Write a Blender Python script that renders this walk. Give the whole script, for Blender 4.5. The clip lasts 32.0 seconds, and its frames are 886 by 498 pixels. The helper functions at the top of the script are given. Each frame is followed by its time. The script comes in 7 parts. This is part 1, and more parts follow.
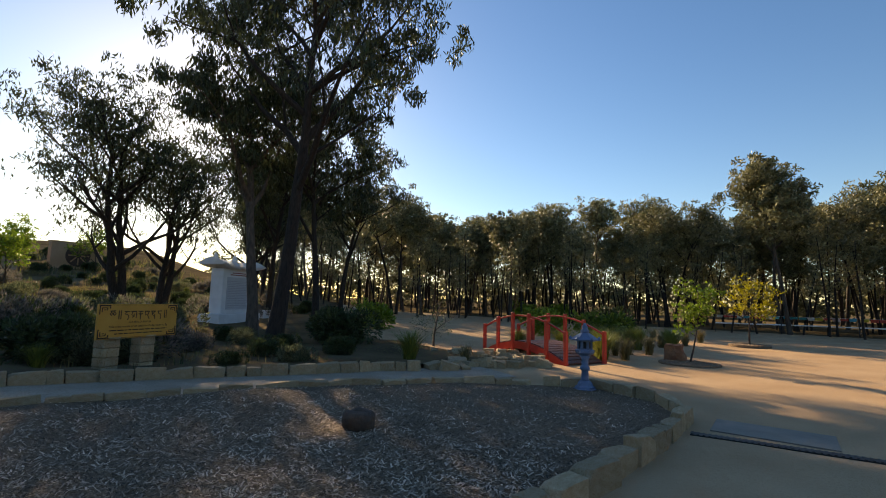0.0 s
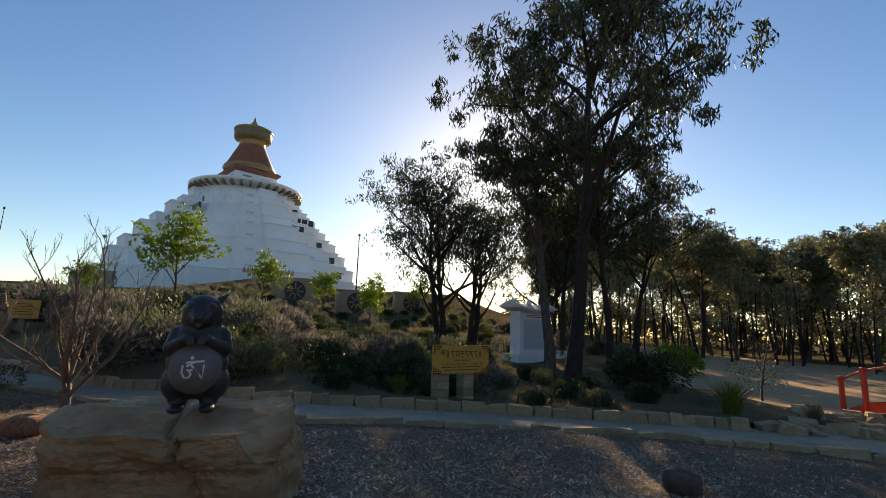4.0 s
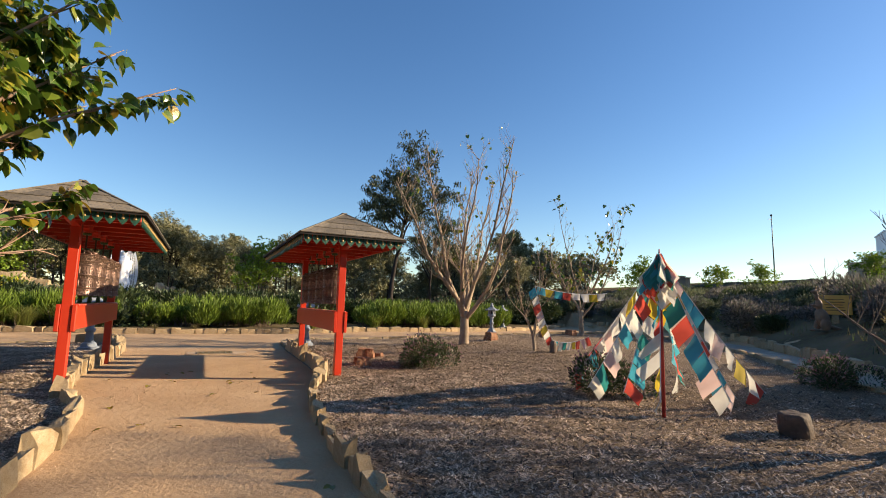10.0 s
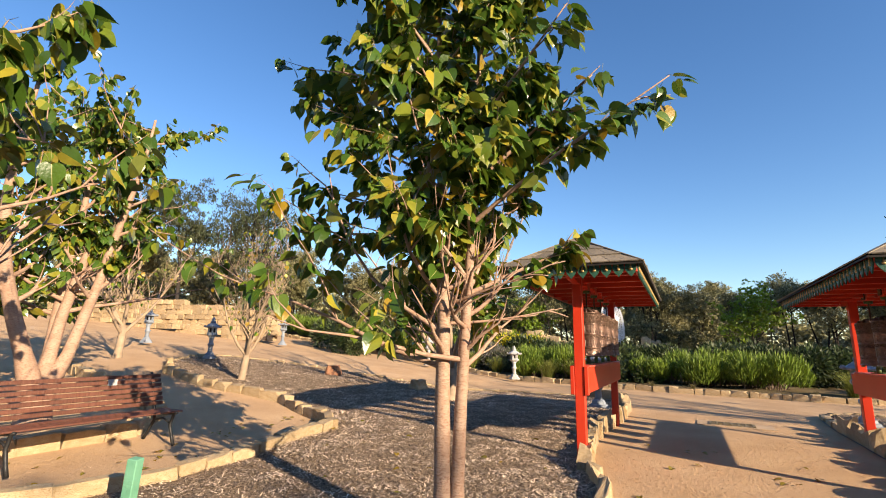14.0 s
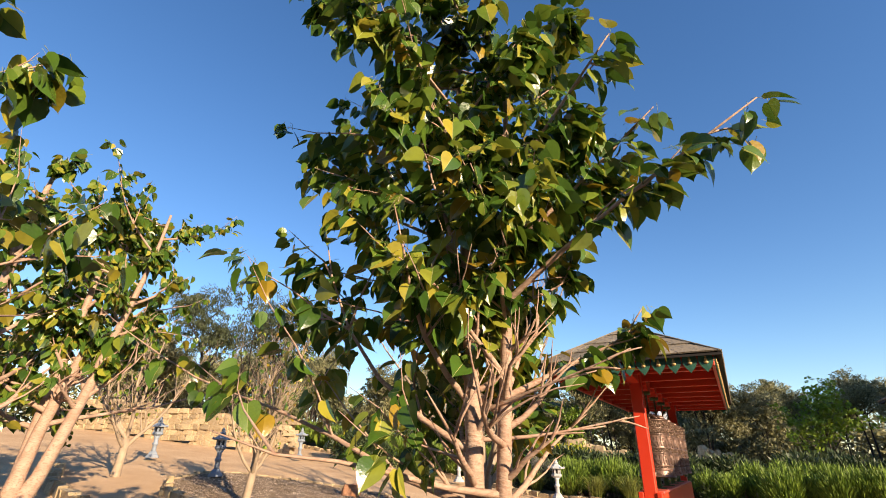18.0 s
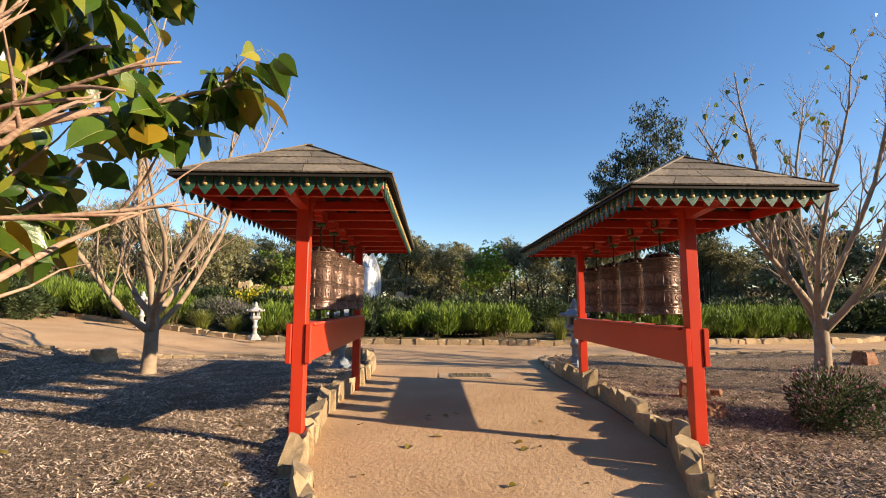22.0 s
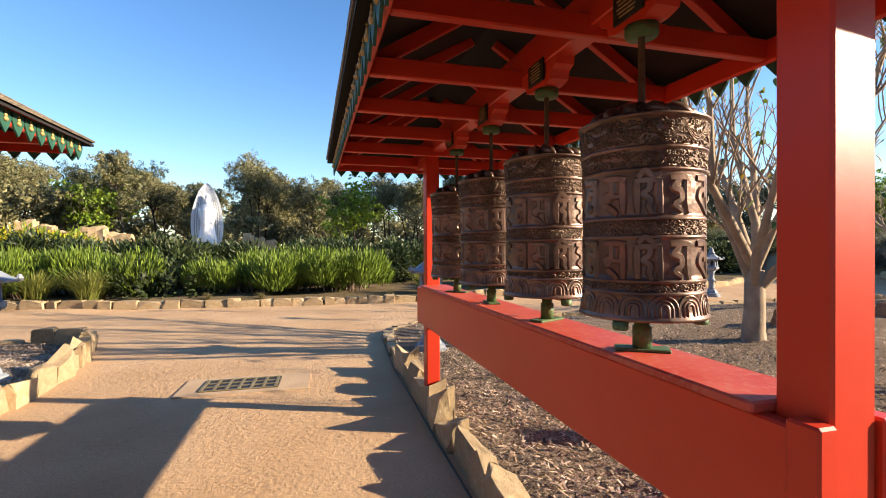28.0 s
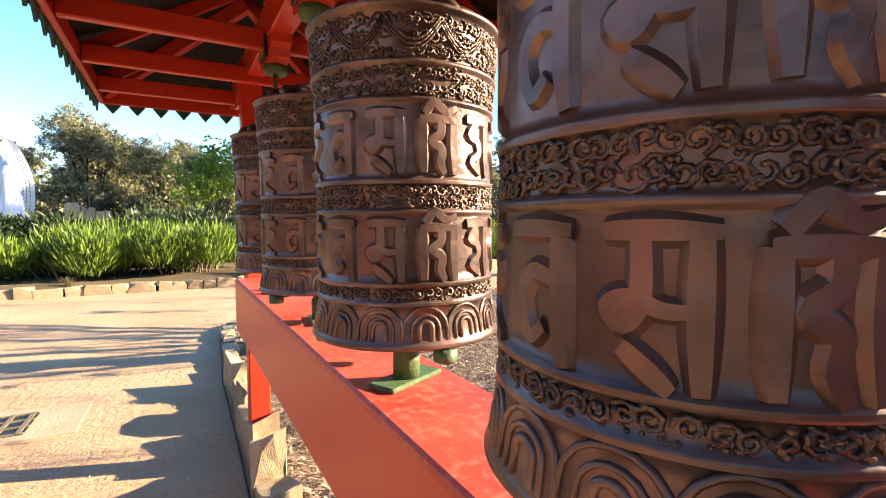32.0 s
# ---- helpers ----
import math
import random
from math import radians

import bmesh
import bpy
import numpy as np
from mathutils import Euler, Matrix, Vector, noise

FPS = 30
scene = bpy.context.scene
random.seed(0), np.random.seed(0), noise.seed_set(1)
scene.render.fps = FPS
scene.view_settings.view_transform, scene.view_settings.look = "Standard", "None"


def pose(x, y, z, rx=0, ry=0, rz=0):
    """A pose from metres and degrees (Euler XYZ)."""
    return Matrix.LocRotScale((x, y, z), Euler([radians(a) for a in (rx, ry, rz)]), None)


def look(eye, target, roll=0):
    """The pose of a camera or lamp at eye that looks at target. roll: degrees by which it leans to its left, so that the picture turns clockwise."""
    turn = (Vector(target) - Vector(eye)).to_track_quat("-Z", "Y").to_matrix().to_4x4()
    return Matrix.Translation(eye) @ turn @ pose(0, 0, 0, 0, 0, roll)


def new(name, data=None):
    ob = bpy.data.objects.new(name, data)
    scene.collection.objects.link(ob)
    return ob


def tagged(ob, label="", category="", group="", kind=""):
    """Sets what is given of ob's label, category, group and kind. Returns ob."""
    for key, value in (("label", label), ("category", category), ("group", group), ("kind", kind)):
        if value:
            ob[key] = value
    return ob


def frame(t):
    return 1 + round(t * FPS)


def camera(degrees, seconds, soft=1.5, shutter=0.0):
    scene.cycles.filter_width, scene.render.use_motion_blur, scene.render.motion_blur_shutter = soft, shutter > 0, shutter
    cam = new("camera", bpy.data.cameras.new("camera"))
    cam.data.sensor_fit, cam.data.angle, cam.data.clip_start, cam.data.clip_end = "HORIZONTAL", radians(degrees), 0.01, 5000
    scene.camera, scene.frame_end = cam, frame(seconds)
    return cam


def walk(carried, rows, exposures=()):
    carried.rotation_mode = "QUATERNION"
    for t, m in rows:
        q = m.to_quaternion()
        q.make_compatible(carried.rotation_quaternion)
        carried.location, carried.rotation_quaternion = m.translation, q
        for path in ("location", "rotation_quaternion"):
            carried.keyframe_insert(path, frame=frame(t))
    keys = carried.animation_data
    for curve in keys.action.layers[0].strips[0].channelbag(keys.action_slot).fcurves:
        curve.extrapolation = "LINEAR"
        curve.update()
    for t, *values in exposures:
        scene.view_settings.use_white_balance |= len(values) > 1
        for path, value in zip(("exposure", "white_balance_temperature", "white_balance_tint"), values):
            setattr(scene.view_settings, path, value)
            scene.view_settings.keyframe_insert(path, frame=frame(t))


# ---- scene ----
cam = camera(86.8, 32.0, 1.0)
PATH = [
    (0.0, (-0.672, -2.375, 1.308), (1.251, -4.655, 1.633), 1.55),
    (0.5, (-0.692, -2.369, 1.311), (1.236, -4.644, 1.642), 1.53),
    (1.0, (-0.660, -2.372, 1.325), (1.358, -4.566, 1.657), 1.66),
    (1.5, (-0.622, -2.362, 1.331), (1.569, -4.383, 1.669), 1.79),
    (2.0, (-0.616, -2.316, 1.353), (1.790, -4.070, 1.713), 2.00),
    (2.5, (-0.648, -2.251, 1.362), (1.939, -3.718, 1.759), 2.09),
    (3.0, (-0.686, -2.207, 1.366), (2.023, -3.417, 1.813), 2.14),
    (3.5, (-0.684, -2.196, 1.374), (2.103, -3.193, 1.861), 2.00),
    (5.5, (-0.664, -2.070, 1.392), (2.271, -2.323, 1.962), 1.71),
    (6.0, (-0.654, -2.013, 1.400), (2.288, -2.077, 1.982), 1.67),
    (6.5, (-0.620, -1.954, 1.394), (2.320, -1.773, 1.964), 1.57),
    (7.0, (-0.589, -1.908, 1.376), (2.313, -1.358, 1.903), 1.61),
    (7.5, (-0.539, -1.811, 1.356), (2.233, -0.785, 1.868), 1.65),
    (8.0, (-0.419, -1.736, 1.365), (2.132, -0.233, 1.844), 1.55),
    (8.5, (-0.276, -1.639, 1.366), (2.005, 0.256, 1.819), 1.47),
    (9.0, (-0.211, -1.448, 1.357), (1.828, 0.715, 1.760), 1.46),
    (9.5, (-0.153, -1.304, 1.356), (1.562, 1.126, 1.747), 1.26),
    (10.0, (-0.017, -1.015, 1.349), (1.330, 1.642, 1.702), 1.43),
    (10.5, (0.117, -0.793, 1.360), (1.162, 1.999, 1.688), 1.40),
    (11.0, (0.143, -0.538, 1.313), (0.880, 2.356, 1.595), 1.44),
    (11.5, (0.100, -0.221, 1.316), (0.368, 2.753, 1.599), 1.41),
    (12.0, (0.083, 0.029, 1.330), (-0.220, 2.998, 1.635), 1.48),
    (12.5, (0.054, 0.201, 1.383), (-0.832, 3.044, 1.746), 1.66),
    (13.0, (-0.071, 0.305, 1.384), (-1.179, 3.062, 1.799), 1.65),
    (13.5, (-0.277, 0.401, 1.439), (-1.511, 3.089, 1.939), 1.51),
    (14.0, (-0.418, 0.566, 1.453), (-1.749, 3.186, 2.055), 1.43),
    (14.5, (-0.510, 0.800, 1.491), (-1.888, 3.372, 2.186), 1.30),
    (16.5, (-0.840, 1.271, 1.510), (-2.242, 3.722, 2.524), 1.02),
    (17.0, (-0.814, 1.304, 1.533), (-2.208, 3.710, 2.659), 1.04),
    (17.5, (-0.794, 1.322, 1.537), (-2.192, 3.687, 2.741), 1.09),
    (18.0, (-0.791, 1.318, 1.539), (-2.191, 3.681, 2.745), 1.14),
    (18.5, (-0.797, 1.348, 1.515), (-2.157, 3.763, 2.662), 1.22),
    (19.0, (-0.770, 1.392, 1.481), (-2.014, 3.918, 2.518), 1.14),
    (19.5, (-0.711, 1.432, 1.453), (-1.774, 4.097, 2.328), 0.92),
    (20.0, (-0.636, 1.519, 1.409), (-1.466, 4.307, 2.142), 0.92),
    (20.5, (-0.581, 1.687, 1.381), (-1.128, 4.574, 1.987), 0.83),
    (21.0, (-0.594, 1.997, 1.429), (-0.887, 4.942, 1.916), 0.65),
    (21.5, (-0.563, 2.282, 1.378), (-0.646, 5.252, 1.791), 0.50),
    (22.0, (-0.436, 2.641, 1.402), (-0.362, 5.619, 1.758), 0.23),
    (22.5, (-0.375, 2.958, 1.383), (-0.206, 5.938, 1.676), 0.21),
    (23.0, (-0.331, 3.318, 1.425), (-0.141, 6.303, 1.655), 0.31),
    (23.5, (-0.228, 3.637, 1.393), (-0.038, 6.627, 1.559), 0.47),
    (24.0, (-0.042, 3.931, 1.426), (0.183, 6.920, 1.552), 0.39),
    (24.5, (0.035, 4.249, 1.401), (0.308, 7.235, 1.485), 0.49),
    (26.5, (0.659, 5.643, 1.541), (1.078, 8.614, 1.528), -0.00),
    (27.0, (0.795, 5.933, 1.532), (1.285, 8.892, 1.517), -0.11),
    (27.5, (0.972, 6.264, 1.569), (1.614, 9.194, 1.555), -0.08),
    (28.0, (1.114, 6.565, 1.540), (1.921, 9.454, 1.522), -0.23),
    (28.5, (1.186, 6.832, 1.565), (2.113, 9.685, 1.556), -0.43),
    (29.0, (1.362, 7.081, 1.563), (2.328, 9.921, 1.528), -0.30),
    (29.5, (1.573, 7.330, 1.595), (2.589, 10.153, 1.556), -0.20),
    (30.0, (1.666, 7.553, 1.591), (2.748, 10.351, 1.537), 0.01),
    (30.5, (1.741, 7.705, 1.616), (2.824, 10.501, 1.520), 0.22),
    (31.0, (1.737, 7.771, 1.609), (2.907, 10.530, 1.469), 0.34),
    (31.5, (1.797, 7.701, 1.579), (3.117, 10.390, 1.413), 0.16),
    (32.0, (1.732, 7.617, 1.554), (3.228, 10.210, 1.357), -0.14),
]
EXPOSE = [(0.0, 0.98, 8150, 12), (3.0, 0.84, 8100, 12), (6.0, 0.66, 7900, 12), (8.0, 0.78, 7650, 12), (9.5, 0.93, 7100, 11), (12.0, 1.24, 6950, 13), (20.5, 1.24, 6950, 13), (22.0, 1.12, 7000, 13), (24.0, 1.1, 7000, 13), (27.0, 1.33, 6850, 12), (29.0, 1.6, 6750, 12), (30.0, 1.6, 6750, 12), (31.0, 1.99, 6700, 12), (32.0, 2.34, 6700, 12)]
walk(cam, [(t, look(eye, target, roll)) for t, eye, target, roll in PATH], EXPOSE)

# ---- light ----
SUN_EL, SUN_AZ = 19.7, 111.3          # azimuth from +y towards +x
world = bpy.data.worlds.new("world")
scene.world = world
world.use_nodes = True
wt = world.node_tree
sky = wt.nodes.new("ShaderNodeTexSky")
sky.sky_type = "NISHITA"
sky.sun_disc = False
sky.sun_elevation, sky.sun_rotation = radians(SUN_EL), radians(SUN_AZ)
sky.air_density, sky.dust_density, sky.ozone_density = 1.0, 0.24, 2.6
deep = wt.nodes.new("ShaderNodeHueSaturation")
deep.inputs["Saturation"].default_value = 1.22
deep.inputs["Hue"].default_value = 0.506
wt.links.new(sky.outputs[0], deep.inputs["Color"])
wt.links.new(deep.outputs[0], wt.nodes["Background"].inputs[0])
wt.nodes["Background"].inputs[1].default_value = 0.1
sun = new("sun", bpy.data.lights.new("sun", "SUN"))
sun.data.energy, sun.data.angle, sun.data.color = 5.0, radians(0.53), (1.0, 0.84, 0.62)
_e, _a = radians(SUN_EL), radians(SUN_AZ)
SUN = Vector((math.cos(_e) * math.sin(_a), math.cos(_e) * math.cos(_a), math.sin(_e)))
sun.matrix_world = look(SUN * 60, (0, 0, 0))

# ---- materials ----
def mat(name, c1, c2=None, scale=4.0, rough=0.8, bump=0.2, metal=0.0, fine=None, c3=None, detail=6.0, vary=0.0, spec=0.4,
        trans=0.0, stretch=(1, 1, 1), island=0.0, coords="Object", bscale=None):
    """Two-scale noise between colours, fine relief, random tint per object or per island."""
    m = bpy.data.materials.new(name)
    m.use_nodes = True
    nt = m.node_tree
    N, L = nt.nodes, nt.links
    b = N["Principled BSDF"]
    b.inputs["Roughness"].default_value = rough
    b.inputs["Metallic"].default_value = metal
    b.inputs["Specular IOR Level"].default_value = spec
    tc = N.new("ShaderNodeTexCoord")
    mp = N.new("ShaderNodeMapping")
    mp.inputs["Scale"].default_value = stretch
    L.new(tc.outputs[coords], mp.inputs[0])
    n1 = N.new("ShaderNodeTexNoise")
    n1.inputs["Scale"].default_value, n1.inputs["Detail"].default_value = scale, detail
    L.new(mp.outputs[0], n1.inputs["Vector"])
    ramp = N.new("ShaderNodeValToRGB")
    ramp.color_ramp.elements[0].position, ramp.color_ramp.elements[1].position = 0.32, 0.68
    ramp.color_ramp.elements[0].color = (*c1, 1)
    ramp.color_ramp.elements[1].color = (*(c2 or c1), 1)
    L.new(n1.outputs[0], ramp.inputs[0])
    col = ramp.outputs[0]
    n2 = N.new("ShaderNodeTexNoise")
    n2.inputs["Scale"].default_value, n2.inputs["Detail"].default_value = fine or scale * 9, 3.0
    L.new(mp.outputs[0], n2.inputs["Vector"])
    if c3:
        r2 = N.new("ShaderNodeValToRGB")
        r2.color_ramp.elements[0].position, r2.color_ramp.elements[1].position = 0.5, 0.66
        L.new(n2.outputs[0], r2.inputs[0])
        mx = N.new("ShaderNodeMix")
        mx.data_type = "RGBA"
        L.new(r2.outputs[0], mx.inputs[0])
        L.new(col, mx.inputs[6])
        mx.inputs[7].default_value = (*c3, 1)
        col = mx.outputs[2]
    if vary or island:
        hs = N.new("ShaderNodeHueSaturation")
        if island:
            src = N.new("ShaderNodeNewGeometry").outputs["Random Per Island"]
        else:
            src = N.new("ShaderNodeObjectInfo").outputs["Random"]
        mr = N.new("ShaderNodeMapRange")
        v = island or vary
        mr.inputs["To Min"].default_value, mr.inputs["To Max"].default_value = 1 - v, 1 + v
        L.new(src, mr.inputs[0])
        L.new(mr.outputs[0], hs.inputs["Value"])
        L.new(col, hs.inputs["Color"])
        col = hs.outputs[0]
    L.new(col, b.inputs["Base Color"])
    if bump:
        bp = N.new("ShaderNodeBump")
        bp.inputs["Strength"].default_value, bp.inputs["Distance"].default_value = min(1, bump), 0.02
        if bscale:
            n3 = N.new("ShaderNodeTexNoise")
            n3.inputs["Scale"].default_value, n3.inputs["Detail"].default_value = bscale, 9
            n3.inputs["Roughness"].default_value = 0.66
            L.new(mp.outputs[0], n3.inputs["Vector"])
            L.new(n3.outputs[0], bp.inputs["Height"])
        else:
            L.new(n2.outputs[0], bp.inputs["Height"])
        L.new(bp.outputs[0], b.inputs["Normal"])
    if trans:
        tr = N.new("ShaderNodeBsdfTranslucent")
        L.new(col, tr.inputs[0])
        ms = N.new("ShaderNodeMixShader")
        ms.inputs[0].default_value = trans
        L.new(b.outputs[0], ms.inputs[1])
        L.new(tr.outputs[0], ms.inputs[2])
        L.new(ms.outputs[0], N["Material Output"].inputs[0])
    return m


SAND = mat("path_gravel", (0.444, 0.289, 0.167), (0.548, 0.377, 0.229), 0.9, 0.95, 0.95, fine=90, c3=(0.37, 0.229, 0.122), coords="Object", bscale=16, spec=0.05)
MULCH = mat("wood_mulch", (0.07, 0.048, 0.032), (0.26, 0.185, 0.125), 30, 0.95, 1.0, fine=80, c3=(0.42, 0.315, 0.22), stretch=(1, 1.8, 1), spec=0.05)
SOIL = mat("hill_soil", (0.085, 0.062, 0.04), (0.20, 0.145, 0.09), 0.5, 0.95, 0.7, fine=14, c3=(0.15, 0.13, 0.06), spec=0.0)
STONE = mat("edging_sandstone", (0.34, 0.244, 0.133), (0.444, 0.348, 0.222), 5, 0.9, 0.6, fine=40, c3=(0.281, 0.178, 0.0814), vary=0.22)
BOULDER = mat("boulder_sandstone", (0.29, 0.165, 0.08), (0.50, 0.35, 0.205), 1.8, 0.9, 0.9, fine=9, c3=(0.36, 0.20, 0.09), stretch=(1, 1, 1.8), bscale=14)
ROCKRED = mat("red_rock", (0.222, 0.0888, 0.0444), (0.311, 0.163, 0.0888), 5, 0.9, 0.6, fine=30, c3=(0.148, 0.074, 0.0444))
RED = mat("red_paint", (0.503, 0.0296, 0.0104), (0.562, 0.0459, 0.0178), 1.4, 0.38, 0.02, fine=24, spec=0.45, vary=0.05)
REDTOP = mat("worn_red_paint", (0.44, 0.035, 0.018), (0.52, 0.085, 0.05), 5, 0.5, 0.08, fine=40, c3=(0.50, 0.12, 0.075))
# near-black lining colour carries the shade between the rafters
LINING_SHADE = mat("roof_lining", (0.0104, 0.00814, 0.0074), (0.0163, 0.0126, 0.0111), 3, 0.8, 0.1)
SLATE = mat("slate_tile", (0.15, 0.125, 0.09), (0.24, 0.195, 0.14), 3, 0.75, 0.4, fine=30, c3=(0.11, 0.095, 0.08), vary=0.35)
BRONZE = mat("bronze", (0.078, 0.049, 0.039), (0.25, 0.153, 0.117), 5, 0.36, 0.22, metal=0.6, fine=17, c3=(0.11, 0.07, 0.056), spec=0.6)
BRONZED = mat("dark_bronze_relief", (0.0666, 0.0407, 0.0281), (0.133, 0.0814, 0.0555), 28, 0.38, 0.4, metal=0.5, fine=90, c3=(0.192, 0.122, 0.0814))
GREENP = mat("green_paint", (0.045, 0.12, 0.05), (0.09, 0.15, 0.055), 14, 0.5, 0.2, c3=(0.10, 0.085, 0.04), fine=60)
TEALP = mat("teal_paint", (0.0148, 0.0666, 0.0444), (0.0259, 0.104, 0.0666), 20, 0.55, 0.2)
GOLD = mat("gold_paint", (0.407, 0.252, 0.0888), (0.488, 0.333, 0.141), 20, 0.45, 0.2, metal=0.2)
GREYP = mat("grey_lantern_stone", (0.16, 0.19, 0.225), (0.24, 0.265, 0.3), 6, 0.6, 0.3, fine=40)
WHITES = mat("white_stone", (0.62, 0.62, 0.62), (0.74, 0.74, 0.74), 2, 0.7, 0.2)
WHITEW = mat("white_render", (0.70, 0.71, 0.73), (0.80, 0.81, 0.83), 0.12, 0.8, 0.05, fine=2)
GLASS = mat("dark_window", (0.02, 0.025, 0.035), None, 1, 0.15, 0)
DARKM = mat("dark_metal", (0.0222, 0.0222, 0.0237), (0.037, 0.037, 0.037), 8, 0.5, 0.2, metal=0.5)
BENCHW = mat("bench_timber", (0.0962, 0.0333, 0.0207), (0.148, 0.0555, 0.0333), 6, 0.5, 0.3, stretch=(1, 12, 1), vary=0.15)
GUMBARK = mat("gum_bark", (0.0518, 0.0385, 0.0296), (0.118, 0.0888, 0.0666), 3, 0.9, 0.7, fine=18, stretch=(4, 4, 1))
DARKBARK = mat("dark_bark", (0.0185, 0.0148, 0.0126), (0.0444, 0.0333, 0.0259), 5, 0.95, 0.9, fine=22, stretch=(4, 4, 1))
FIGBARK = mat("fig_bark", (0.296, 0.185, 0.126), (0.385, 0.266, 0.192), 4, 0.75, 0.35, fine=30, c3=(0.266, 0.148, 0.0962), stretch=(1, 1, 2.5))
BAREBARK = mat("bare_tree_bark", (0.23, 0.165, 0.11), (0.36, 0.27, 0.185), 5, 0.85, 0.4, fine=30)
TWIG = mat("twig_bark", (0.118, 0.0814, 0.0592), (0.185, 0.133, 0.0962), 8, 0.85, 0.2)
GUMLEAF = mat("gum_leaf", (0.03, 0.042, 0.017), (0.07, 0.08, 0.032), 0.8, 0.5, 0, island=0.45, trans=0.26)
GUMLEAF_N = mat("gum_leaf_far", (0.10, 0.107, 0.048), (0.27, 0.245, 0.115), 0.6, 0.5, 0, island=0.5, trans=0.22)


def leaf_mat(name, stops, island, rough=0.27, trans=0.27):
    """Waxy leaves whose colour runs through stops from leaf to leaf, with blotches."""
    m = mat(name, (0.8, 0.8, 0.8), (1.0, 1.0, 1.0), 14, rough, 0.12, fine=50, spec=0.55)
    N, L = m.node_tree.nodes, m.node_tree.links
    b = N["Principled BSDF"]
    blotch = b.inputs["Base Color"].links[0].from_socket
    src = N.new("ShaderNodeNewGeometry").outputs["Random Per Island"] if island else N.new("ShaderNodeObjectInfo").outputs["Random"]
    ramp = N.new("ShaderNodeValToRGB")
    while len(ramp.color_ramp.elements) < len(stops):
        ramp.color_ramp.elements.new(0.5)
    for e, (p, c) in zip(ramp.color_ramp.elements, stops):
        e.position, e.color = p, (*c, 1)
    L.new(src, ramp.inputs[0])
    mx = N.new("ShaderNodeMix")
    mx.data_type, mx.blend_type = "RGBA", "MULTIPLY"
    mx.inputs[0].default_value = 1.0
    L.new(ramp.outputs[0], mx.inputs[6])
    L.new(blotch, mx.inputs[7])
    L.new(mx.outputs[2], b.inputs["Base Color"])
    tr = N.new("ShaderNodeBsdfTranslucent")
    L.new(mx.outputs[2], tr.inputs[0])
    ms = N.new("ShaderNodeMixShader")
    ms.inputs[0].default_value = trans
    L.new(b.outputs[0], ms.inputs[1])
    L.new(tr.outputs[0], ms.inputs[2])
    L.new(ms.outputs[0], N["Material Output"].inputs[0])
    return m


LEAF_STOPS = ((0.0, (0.035, 0.08, 0.012)), (0.4, (0.07, 0.14, 0.018)), (0.7, (0.15, 0.21, 0.026)), (0.9, (0.26, 0.27, 0.036)), (1.0, (0.38, 0.31, 0.035)))
FIGLEAF = leaf_mat("fig_leaf", LEAF_STOPS, False)
FIGLEAF_J = leaf_mat("fig_foliage", LEAF_STOPS, True)
FIGLEAF_Y = leaf_mat("yellow_fig_leaf", ((0.0, (0.20, 0.17, 0.02)), (1.0, (0.36, 0.22, 0.02))), False)
LEAFRIB = mat("leaf_rib", (0.20, 0.21, 0.06), (0.27, 0.26, 0.09), 8, 0.5, 0)
HEDGE = mat("hedge_leaf", (0.075, 0.13, 0.012), (0.17, 0.235, 0.026), 2.0, 0.6, 0, island=0.45, trans=0.25)
HEDGE_D = mat("dark_shrub_leaf", (0.028, 0.05, 0.016), (0.065, 0.085, 0.03), 2.0, 0.5, 0, island=0.5, trans=0.3)
ROSEM = mat("grey_shrub_leaf", (0.075, 0.095, 0.05), (0.17, 0.18, 0.10), 1.5, 0.7, 0, island=0.5, trans=0.4)
LAVND = mat("lavender_leaf", (0.085, 0.10, 0.065), (0.21, 0.175, 0.17), 9.0, 0.7, 0, island=0.5, trans=0.4)
LIME = mat("lime_leaf", (0.118, 0.2, 0.0148), (0.2, 0.266, 0.0259), 2.0, 0.5, 0, island=0.35, trans=0.35)
YELLOW = mat("yellow_leaf", (0.296, 0.281, 0.0111), (0.444, 0.37, 0.0222), 2.0, 0.5, 0, island=0.3, trans=0.3)
STRAW = mat("dry_grass", (0.163, 0.133, 0.0518), (0.252, 0.207, 0.0888), 2.0, 0.7, 0, island=0.35, trans=0.34)
GRASSG = mat("green_tussock", (0.13, 0.165, 0.03), (0.27, 0.27, 0.06), 2.0, 0.6, 0, island=0.4, trans=0.3)
PINKF = mat("pink_flower", (0.252, 0.118, 0.141), (0.311, 0.178, 0.192), 2.0, 0.7, 0, island=0.3, trans=0.2)

# ---- mesh helpers ----
def mesh_ob(name, bm, material, parent=None, label="", smooth=False):
    me = bpy.data.meshes.new(name)
    bm.to_mesh(me)
    bm.free()
    return data_ob(name, me, material, parent, label, smooth)


def data_ob(name, me, material, parent=None, label="", smooth=False):
    if material is not None and not me.materials:
        for mm in (material if isinstance(material, (list, tuple)) else [material]):
            me.materials.append(mm)
    if smooth:
        me.shade_smooth()
    ob = new(name, me)
    if parent is not None:
        ob.parent = parent
    if label:
        ob["label"] = label
    return ob


def part(name, bm, material, parent, label="", smooth=False):
    return mesh_ob(name, bm, material, parent, label, smooth)


def thing(name, m, label, category, group="", kind=""):
    ob = new(name)
    ob.matrix_world = m
    ob.empty_display_size = 0.1
    return tagged(ob, label, category, group, kind)


